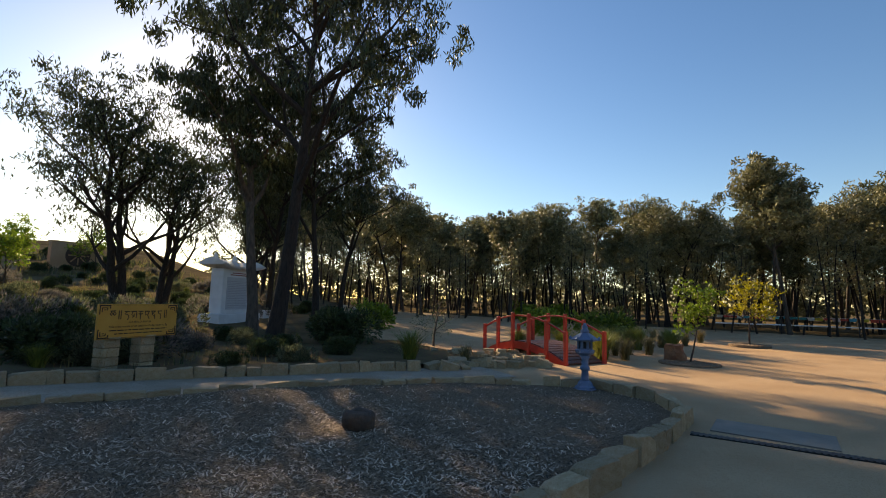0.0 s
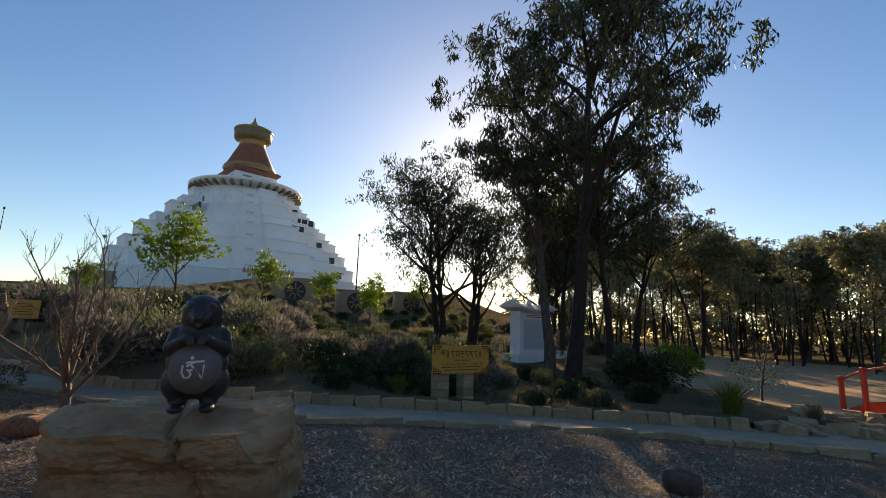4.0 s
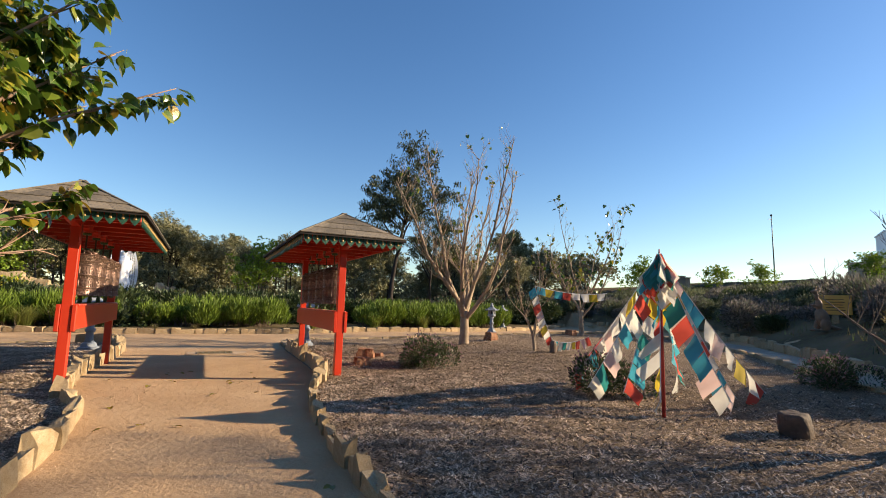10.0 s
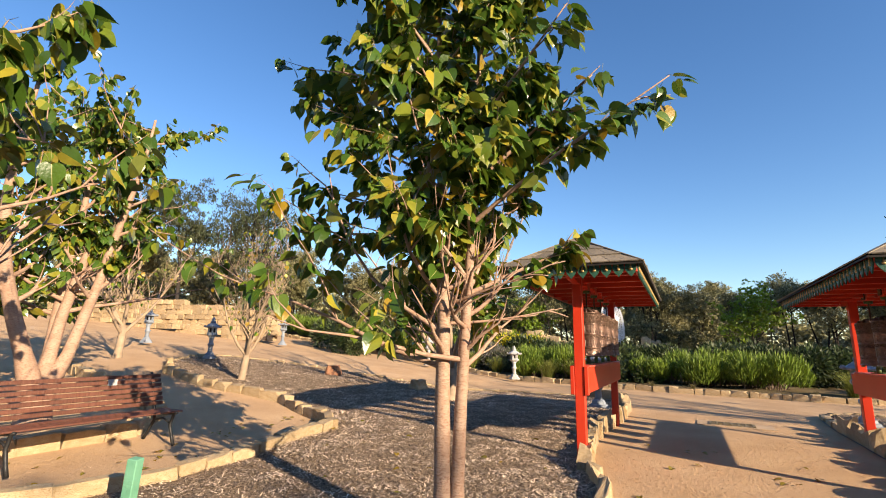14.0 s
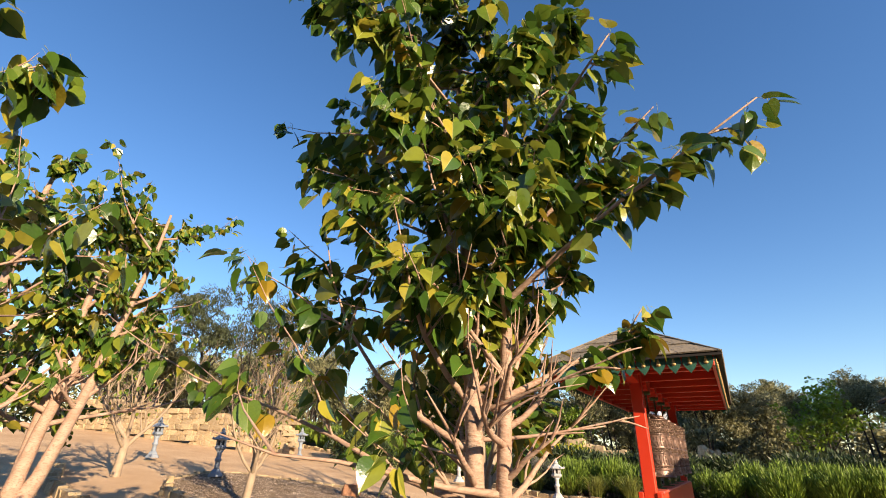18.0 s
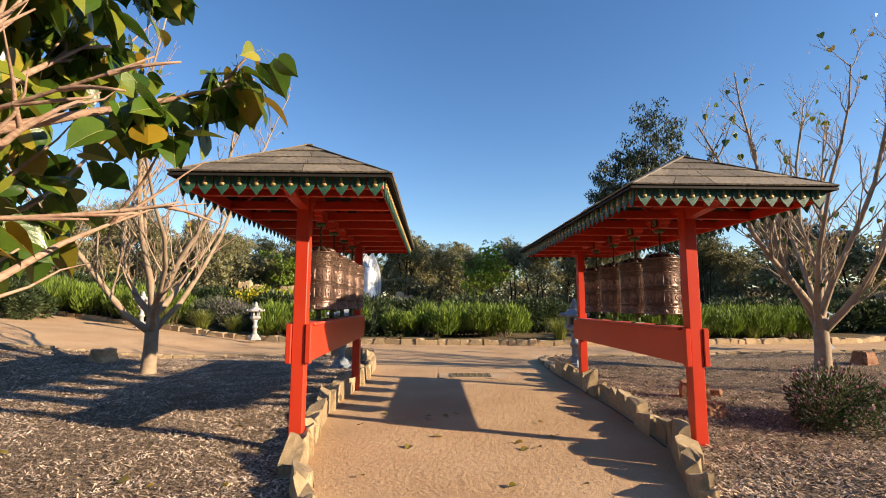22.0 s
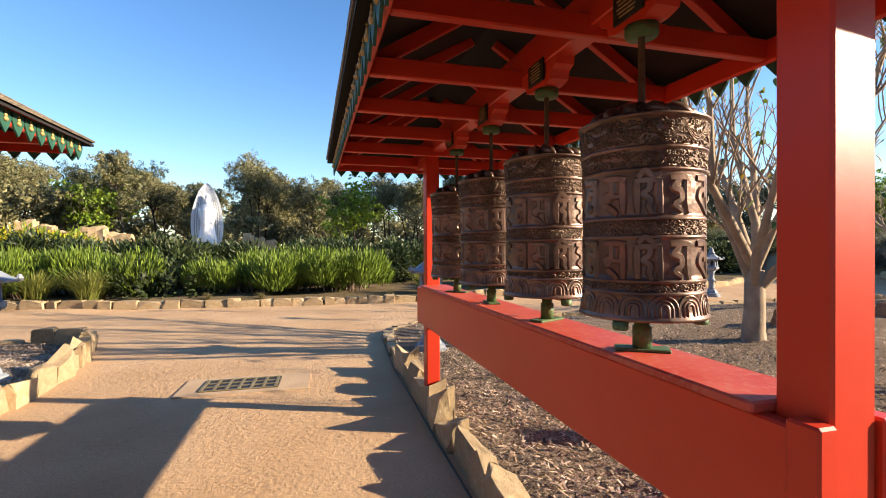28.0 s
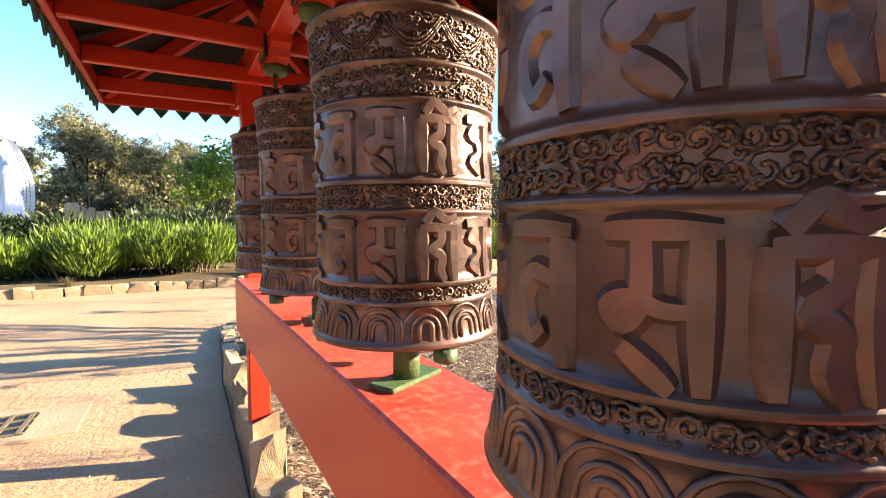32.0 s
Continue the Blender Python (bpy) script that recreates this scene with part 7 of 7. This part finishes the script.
# ---- bench and bowl ----
def bench(m):
    s = thing("park_bench", m, "slatted dark timber park bench with black iron ends", "bench")
    for k in range(5):
        part("seat_slat", boxbm(0.02 + 0.085 * k, -1.03, 0.43, 0.09 + 0.085 * k, 1.03, 0.455, bevel=0.006), BENCHW, s)
    for k in range(7):
        z = 0.5 + 0.062 * k
        part("back_slat", boxbm(-0.04 - 0.022 * k, -1.03, z, -0.012 - 0.022 * k, 1.03, z + 0.05, bevel=0.005), BENCHW, s)
    part("plaque", boxbm(-0.128, 0.28, 0.8, -0.12, 0.4, 0.88), LIGHTST, s, "small blue-grey plaque")
    for y in (-0.92, 0.92):
        v, f = [], []
        tube(v, f, [Vector((-0.2, y, 0.95)), Vector((-0.03, y, 0.45)), Vector((0.0, y, 0.3)), Vector((-0.12, y, 0.12)), Vector((-0.2, y, 0.0))], [0.02, 0.024, 0.024, 0.022, 0.026], 6)
        tube(v, f, [Vector((-0.03, y, 0.42)), Vector((0.2, y, 0.40)), Vector((0.46, y, 0.43))], [0.024, 0.022, 0.02], 6)
        tube(v, f, [Vector((0.4, y, 0.42)), Vector((0.34, y, 0.26)), Vector((0.4, y, 0.12)), Vector((0.46, y, 0.0))], [0.022, 0.024, 0.022, 0.026], 6)
        tube(v, f, [Vector((0.0, y, 0.3)), Vector((0.18, y, 0.34)), Vector((0.36, y, 0.28))], [0.016, 0.014, 0.016], 6)
        pydata("iron_end", v, f, DARKM, s, "black cast-iron end frame", True)
    return s


bench(pose(-7.2, 4.1, ground(-7.2, 4.1) + 0.005, 0, 0, 2))
bw = thing("water_bowl", pose(-4.25, 2.95, ground(-4.2, 2.9) + 0.06), "galvanised dog water bowl beside a green tap stake", "bowl")
part("bowl", lathe([(0.13, 0.0), (0.17, 0.1), (0.175, 0.105), (0.165, 0.1), (0.125, 0.015)], 24), mat("galvanised", (0.35, 0.36, 0.37), (0.45, 0.46, 0.47), 8, 0.4, 0.2, metal=0.6), bw, smooth=True)
stk = mesh_ob("tap_stake", boxbm(-0.045, -0.045, -0.1, 0.045, 0.045, 0.5, bevel=0.006), mat("green_timber", (0.10, 0.28, 0.18), (0.15, 0.36, 0.24), 6, 0.7, 0.3))
stk.matrix_world = pose(-4.62, 3.18, ground(-4.6, 3.1), 3, 5, 20)
tagged(stk, "short green-painted timber tap stake", "stake")
gl = mesh_ob("garden_light", lathe([(0.05, 0), (0.055, 0.02), (0.055, 0.08), (0.06, 0.085), (0.06, 0.11), (0.02, 0.115)], 16), DARKM)
gl.matrix_world = pose(-2.42, 4.0, ground(-2.4, 4) + 0.07)
tagged(gl, "small black ribbed garden light in the mulch", "light")
for k in range(120):
    rr = random.Random(500 + k)
    x, y = (rr.uniform(-6.5, 1.0), rr.uniform(1.0, 9.0)) if k < 70 else (rr.uniform(-7.4, -5.4), rr.uniform(3.2, 8.0))
    o = new("fallen_leaf", FIG_LEAVES[0])
    o.matrix_world = Matrix.LocRotScale((x, y, ground(x, y) + (0.085 if inside(x, y, BED_W) else 0.015) + 0.012), Euler((rr.uniform(-0.2, 0.2), rr.uniform(-0.2, 0.2), rr.uniform(0, 6))), [rr.uniform(0.05, 0.1)] * 3)
    tagged(o, "fallen yellow leaf on the ground", "leaf", "fallen leaves")

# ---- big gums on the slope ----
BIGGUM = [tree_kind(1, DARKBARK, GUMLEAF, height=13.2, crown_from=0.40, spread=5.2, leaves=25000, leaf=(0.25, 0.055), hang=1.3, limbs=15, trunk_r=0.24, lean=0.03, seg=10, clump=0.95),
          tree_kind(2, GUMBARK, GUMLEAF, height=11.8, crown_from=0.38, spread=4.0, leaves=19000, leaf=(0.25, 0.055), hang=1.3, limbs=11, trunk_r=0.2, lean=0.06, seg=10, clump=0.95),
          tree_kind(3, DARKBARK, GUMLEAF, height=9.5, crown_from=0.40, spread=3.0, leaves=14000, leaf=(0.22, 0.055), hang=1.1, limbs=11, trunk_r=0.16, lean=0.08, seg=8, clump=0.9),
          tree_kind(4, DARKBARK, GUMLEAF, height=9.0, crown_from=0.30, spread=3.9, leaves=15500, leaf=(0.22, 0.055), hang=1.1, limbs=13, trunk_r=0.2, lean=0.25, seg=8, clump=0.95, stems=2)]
plant_tree("gum_tree", BIGGUM[0], 11.85, -9.7, -3.08, 1.0, "tall black-trunked gum tree with a loose hanging crown", "slope gum trees")
plant_tree("gum_tree", BIGGUM[1], 13.9, -10.2, 0.3, 1.0, "tall brown-trunked gum tree on the slope", "slope gum trees")
plant_tree("gum_tree", BIGGUM[2], 15.2, -13.4, 2.5, 1.0, "dark gum tree behind the two tall gums", "slope gum trees")
plant_tree("gum_tree", BIGGUM[3], 23.0, -9.2, 0.4, 1.02, "spreading many-stemmed gum tree on the slope", "slope gum trees")
plant_tree("gum_tree", BIGGUM[3], 24.5, -10.9, 3.6, 0.95, "spreading many-stemmed gum tree on the slope", "slope gum trees")
for x, y, s, k in ((17.5, -16.5, 0.9, 2), (22.5, -15.6, 1.1, 2), (27.5, -16.5, 0.9, 3), (31, -20, 0.9, 2), (13.0, 33.5, 1.4, 2), (17.5, 36.0, 0.95, 2), (-24.5, 21.5, 1.0, 3), (-28, 19, 0.95, 2)):
    plant_tree("gum_tree", BIGGUM[k], x, y, x, s, "leafy gum tree standing apart", "single gum trees")

for k, (x, y) in enumerate([(-21.0, 58.4), (-18.2, 59.7), (-13.1, 57.3), (-11.3, 59.9)]):
    plant_tree("gum_tree", BIGGUM[2 + k % 2], x, y, k * 1.7, (0.78, 0.85, 0.9, 0.74)[k], "broad olive gum tree behind the wattle bushes", "garden gums")

# young green trees
LIMES = [tree_kind(210 + i, GUMBARK, LIME, height=4.2, crown_from=0.32, spread=1.7, leaves=2600, leaf=(0.19, 0.10), limbs=8, trunk_r=0.07, lean=0.08, clump=0.6) for i in range(3)]
for x, y, s in ((33.0, 6.0, 1.45), (39.8, 1.5, 1.0), (40.8, -3.5, 0.95), (45.8, -8.7, 0.95), (38.4, 20.0, 0.7), (37.8, 23.2, 0.75), (36, 27, 0.7), (43, 15, 0.8), (34, -6.5, 0.8), (48, -14, 0.9), (30, 24, 0.85)):
    plant_tree("young_tree", LIMES[int(x) % 3], x, y, y, s, "young tree in fresh green leaf on the hillside", "young hillside trees")
plant_tree("young_tree", LIMES[0], 4.0, 38.5, 1.0, 1.35, "bright green tree behind the hedge", "young garden trees")
plant_tree("young_tree", LIMES[1], -12.0, 41.0, 1.0, 1.2, "bright green tree behind the hedge", "young garden trees")
MAPG = tree_kind(218, GUMBARK, LIME, height=4.2, crown_from=0.38, spread=1.5, leaves=1100, leaf=(0.2, 0.12), limbs=8, trunk_r=0.06, lean=0.06, clump=0.45)
plant_tree("maple_sapling", MAPG, 2.42, -16.25, 0.6, 0.5, "small lime-green maple sapling in a ring of stones", "maple saplings")
MAPY = tree_kind(216, GUMBARK, YELLOW, height=4.2, crown_from=0.35, spread=1.7, leaves=1300, leaf=(0.2, 0.1), limbs=8, trunk_r=0.07, lean=0.1, clump=0.5)
plant_tree("maple_sapling", MAPY, 2.18, -25.3, 2.0, 0.62, "small maple sapling with yellow leaves", "maple saplings")
plant_tree("sapling", (LIMES[0][0], bush_mesh(77, HEDGE_D, 500, 0.12, 0.05, 0.5, 3.0)), 9.5, -14.1, 0, 0.55, "thin dark-leaved sapling beside the creek")
for x, y, s, me, lab in ((16.0, -17.3, 1.35, LIME, "rounded lime-green shrub beside the open ground"), (9.5, -22.5, 1.3, LIME, "lime-green shrub at the bushland edge"), (7.3, -23.8, 1.4, HEDGE, "green shrub at the bushland edge"), (11.5, -24.0, 1.2, LIME, "lime-green shrub at the bushland edge")):
    put("lime_shrub", bush_mesh(int(x * 10), me, 1500, 0.13, 0.07, 0.7, 0.85), x, y, x, s, lab, "shrub", "lime shrubs")
for k in range(2):
    mr = mesh_ob("mulch_ring", lathe([(0.75, -0.05), (0.75, 0.04), (0.6, 0.06), (0.05, 0.07)], 24), MULCH)
    mr.matrix_world = pose(2.42 if k == 0 else 2.18, -16.25 if k == 0 else -25.3, -0.2)
    tagged(mr, "round mulch ring under a maple sapling", "mulch ring", "mulch rings")

# shrubs over the hillside
sr = random.Random(12)
placed = []
tries = 0
KINDS = ((GREYS, "grey-green rosemary mound on the hillside", "grey_shrub", 0.75, 1.45), (DARKS, "dark green shrub on the hillside", "dark_shrub", 0.6, 1.15), (STRAWS, "straw-coloured grass mound on the hillside", "straw_mound", 0.7, 1.3), (TUSS, "green grass tussock on the hillside", "grass_tussock", 0.6, 1.0))
while len(placed) < 760 and tries < 16000:
    tries += 1
    x, y = sr.uniform(8, 60), sr.uniform(-20, 42)
    o = foot_off(x, y)
    if o < 0.7 or o > 46 or sr.random() > (1.0 if o < 14 else 0.4 if o < 25 else 0.25):
        continue
    if y < -8.9 and x < 22 and not (x < 14 and -10.2 < y and sr.random() < 0.4):
        continue
    gap = 0.95 if o < 9 else 1.15 if o < 14 else 1.6
    if any((x - a) ** 2 + (y - b) ** 2 < gap * gap for a, b in placed):
        continue
    aside = abs(y - 0.47 * x + 1.45) if 9.5 < x < 17.5 else 9.0
    if aside < 1.15:
        continue
    if min(math.hypot(x - a, y - b) for a, b in ((9.4, -5.55), (15.6, 6.0), (14.6, 5.5), (16.8, 6.2), (13.7, 4.9), (15.6, 5.3), (20.3, -12.3), (9.0, -5.0))) < 1.0:
        continue
    placed.append((x, y))
    u = sr.random()
    north = y > -1
    k = 0 if u < (0.62 if north else 0.3) else 1 if u < (0.85 if north else 0.68) else 2 if u < 0.93 else 3
    meshes, lab, nm, s0, s1 = KINDS[k]
    s = sr.uniform(s0, s1) * (0.65 if aside < 2.0 else 0.9 if o < 3.5 else 1.15 if north and o < 12 else 1.0) * (0.85 if o > 16 else 1) * (0.62 if y < -6.5 and x < 15 else 1)
    pick = sr.choice(meshes)
    if pick in GREYS[2:]:
        nm, lab = "lavender_mound", "grey-green lavender mound with faint purple flowers"
    put(nm, pick, x, y, sr.uniform(0, 6), s, lab, "shrub", "hillside shrubs")
for x, y, s in ((10.9, -11.5, 1.25), (11.6, -12.0, 1.15)):
    put("dark_shrub", DARKS[0], x, y, x, s, "round dark shrub under the tall gums", "shrub", "round dark shrubs")
for k, (x, y, s) in enumerate(((7.4, -10.8, 0.9), (6.4, -11.7, 0.75), (4.6, -15.6, 0.9), (4.3, -17.2, 0.9), (4.9, -16.4, 0.95), (5.4, -17.4, 0.9), (6.2, -16.6, 0.9), (4.1, -18.6, 0.8), (5.0, -19.4, 0.9), (6.3, -18.6, 0.9), (4.3, -21.6, 0.8), (5.6, -21.2, 0.9), (7.2, -15.6, 0.8))):
    put("grass_tussock", (TUSSD if k % 2 else TUSS)[k % 2], x, y, k, s * 1.3, "tall dry grass tussock by the dry creek", "grass", "creek tussocks")
# grasses round the creek bed
for k, (x, y) in enumerate([(4.3, -15.1), (4.5, -16.6), (3.9, -15.7), (4.6, -19.0), (3.9, -17.8), (4.5, -21.4), (3.8, -20.1), (4.1, -23.2), (4.1, -25.9), (5.7, -19.7), (6.1, -22.9), (5.7, -24.6), (6.5, -19.7)]):
    put("grass_tussock", (TUSSD if k % 3 else TUSS)[k % 2], x, y, k, 1.25, "tall dry grass tussock by the dry creek", "grass", "creek tussocks")
for k, (x, y) in enumerate([(16.6, -37.4), (18.6, -36.0), (9.0, -28.4)]):
    put("lime_shrub", bush_mesh(500 + k, LIME if k < 2 else HEDGE_D, 1500, 0.14, 0.08, 0.8, 0.8), x, y, k, 1.5 if k < 3 else 1.0, "lime-green shrub beside the open ground" if k < 2 else "dark green rounded shrub beside the open ground", "shrub", "creek shrubs")
# loose grass and low herbs between the hillside shrubs
gr = random.Random(66)
for mat_, n, hgt, lab in ((STRAW, 1500, 0.24, "dry golden grass between the hillside shrubs"), (GRASSG, 900, 0.18, "low green herbs between the hillside shrubs"), (HEDGE_D, 1500, 0.2, "dark low ground cover on the hillside")):
    v, f = [], []
    k = 0
    while k < n:
        x, y = 8 + 52 * gr.random() ** 1.2, gr.uniform(-22, 40)
        if foot_off(x, y) < 0.5 or (y < -9 and x < 24) or noise.noise((x * 0.35, y * 0.35, hgt * 40)) < -0.05:
            continue
        k += 1
        z, big = ground(x, y) + 0.03, 1 + max(0, x - 14) * 0.03
        for _ in range(5):
            a, t, w = gr.uniform(0, 6.283), gr.uniform(0.05, 0.4), 0.012 * big
            hh = hgt * gr.uniform(0.6, 1.3) * big
            ox, oy = gr.gauss(0, 0.1) * big, gr.gauss(0, 0.1) * big
            c, s_ = math.cos(a), math.sin(a)
            b = len(v)
            v += [(x + ox - s_ * w, y + oy + c * w, z), (x + ox + s_ * w, y + oy - c * w, z), (x + ox + c * t * hh, y + oy + s_ * t * hh, z + hh)]
            f.append((b, b + 1, b + 2))
    tagged(pydata("hill_grass", v, f, mat_), lab, "grass", kind="stuff")
# shrubs north and west
for k in range(20):
    x, y = sr.uniform(-46, -14), sr.uniform(19, 34)
    put("dark_shrub", sr.choice(DARKS), x, y, k, sr.uniform(1.3, 2.0), "dark green shrub beyond the cross path", "shrub", "garden shrubs")
for k in range(16):
    x, y = -13 - k * 1.5, 22.6 + k * 0.55
    put("hedge_shrub", HEDGES[k % 3], x, y, k, 1.2, "bright green upright rosemary hedge bush", "shrub", "hedge shrubs")
for k in range(9):
    x, y = -8.6 + sr.uniform(-2, 2.5), 30 + sr.uniform(-2.5, 2.5)
    put("wattle_bush", bush_mesh(80 + k % 3, LIME if k % 3 == 0 else YELLOW, 1300, 0.14, 0.06, 0.9, 1.2), x, y, k, 1.5, "flowering yellow wattle bush behind the hedge", "shrub", "wattle bushes")

for x, y, r_, w, h in ((45.6, -0.9, -85, 4.2, 2.4), (46.6, -6.7, -80, 4.0, 2.3), (49.8, -12.9, -76, 4.0, 2.2), (62.5, 22.1, -105, 5.0, 2.2), (50.6, 36.9, -120, 5.0, 2.0), (44.2, 31.7, -118, 4.5, 2.0)):
    emblem_wall(x, y, radians(r_), w, h)
flagpole(63.0, -8.2, 13.7)
flagpole(80.0, 41.0, 16.6)
fg = thing("fringe_fence", pose(44.8, 1.5, ground(44.8, 1.5) + 2.4, 0, 0, -85), "row of pointed palings on the garden wall", "fence")
for k in range(14):
    part("paling", lathe([(0.12, 0.0), (0.14, 0.25), (0.01, 0.6)], 6, cx=-2.1 + 0.32 * k, cy=0.0), SANDW, fg)

# dry-stone retaining wall to the west
for j in range(5):
    wl = thing("drystone_wall", pose(-34 + j * 2.75, 15.2 + 0.85 * j, ground(-34 + j * 2.75, 15.2 + 0.85 * j) - 0.1, 0, 0, 17), "retaining wall of stacked golden sandstone", "wall", "dry-stone walls")
    rr = random.Random(40 + j)
    for row in range(6):
        x = 0.0
        while x < 2.9:
            l = rr.uniform(0.3, 0.75)
            o = new("stone", rr.choice(STONES))
            o.parent = wl
            o.matrix_basis = Matrix.LocRotScale((x + l / 2, rr.uniform(-0.05, 0.05), 0.12 + 0.27 * row), Euler((0, 0, rr.uniform(-0.1, 0.1))), (l, 0.5, 0.29))
            x += l
fig_tree("fig_tree", -8.95, 4.32, 6.0, ((-0.5, -0.9), (-0.15, 0.12), (0.3, 1.1), (-1.0, 0.5)), 1.9, 17, 0.125, 3900, 0.13, "sacred fig tree with a thick low-forking pale trunk behind the bench", 22, 0, 0.05, 0.9, bole=0.55)
fig_tree("fig_tree", -3.9, 1.2, 5.2, ((0.5, 0.2),), 1.6, 14, 0.08, 520, 0.14, "fig tree overhanging the bench court", 25, 0, 0.08, 2.6)
bare_tree("bare_tree", -10.75, 9.5, 4.0, 8, 1.4, 14, 0.09, "pale fig tree with thin yellow-green leaves", 37, 420, 0.10)
bare_tree("bare_tree", -15.5, 9.0, 4.6, 6, 1.4, 9, 0.11, "pale half-bare fig tree beyond the bench", 38, 300, 0.10)

# tape fence along the bushland
tp = thing("tape_fence", Matrix(), "line of star pickets with strings of small coloured flags", "fence")
pts = [(5.3, -36.0), (2.0, -37.0), (-1.5, -37.6), (-5.0, -37.8), (-9.0, -37.5)]
for (x, y), (x2, y2) in zip(pts, pts[1:]):
    z, z2 = ground(x, y), ground(x2, y2)
    part("picket", boxbm(x - 0.025, y - 0.025, z - 0.2, x + 0.025, y + 0.025, z + 1.15), DARKM, tp)
    flag_string(tp, (x, y, z + 1.05), (x2, y2, z2 + 1.05), 9, 0.16, int(x * 3) + 30, 0.02)
    beam_between(tp, "tape", (x, y, z + 0.55), (x2, y2, z2 + 0.55), 0.01, 0.07, WHITES)

# ---- edging stones, last ----
edging(BED_E[:6], "rough sandstone edging round the mulch bed", 0.26, 0.16, 0.42, STONES, 3)
edging(BED_E[5:19], "low sandstone edging along the concrete footpath", 0.2, 0.13, 0.44, STONES, 4)
edging(BED_E[18:24], "sandstone edging beside the cross path", 0.16, 0.14, 0.36, STONES, 5)
edging(BED_E[23:27], "jagged upright sandstone pieces under the wheel shelter", 0.3, 0.14, 0.36, JAGGED, 6)
edging(BED_E[26:] + BED_E[:1], "jagged upright sandstone edging beside the gravel path", 0.21, 0.09, 0.30, JAGGED, 7)
edging([(6.1, -9.75)] + FOOT_E[3:], "square sandstone edging at the foot of the hillside", 0.26, 0.15, 0.36, STONES, 8)
edging(BED_W[:4], "yellow sandstone slabs on edge beside the gravel path", 0.24, 0.11, 0.46, JAGGED, 9)
edging(BED_W[3:11], "chunky sandstone edging under the wheel shelter", 0.3, 0.15, 0.36, JAGGED, 10)
edging(BED_W[10:18], "low sandstone edging beside the cross path", 0.16, 0.13, 0.36, STONES, 11)
edging(BED_W[17:], "thick yellow sandstone slabs edging the bench court", 0.24, 0.17, 0.44, STONES, 12)
edging([(-7.66, 1.8), (-7.64, 3.6), (-7.66, 5.0), (-8.5, 5.95), (-11.0, 6.4), (-14.0, 6.9), (-17.0, 8.3)], "rough sandstone blocks behind the bench", 0.26, 0.2, 0.42, STONES, 14)
edging(HEDGEBED[:11], "split sandstone edging along the hedge", 0.24, 0.2, 0.42, STONES, 13)
pv, pf_ = [], []
pipe_pts = [Vector((x - 0.13, y, ground(x, y) + 0.02)) for x, y in ((2.02, 7.4), (2.1, 8.2), (2.16, 9.2), (2.17, 10.0), (2.2, 11.2), (2.22, 12.4), (2.36, 14.4))]
tube(pv, pf_, pipe_pts, [0.008] * 7, 6)
tagged(pydata("irrigation_pipe", pv, pf_, DARKM, None, "", True), "thin dark irrigation pipe along the stone edging", "pipe")
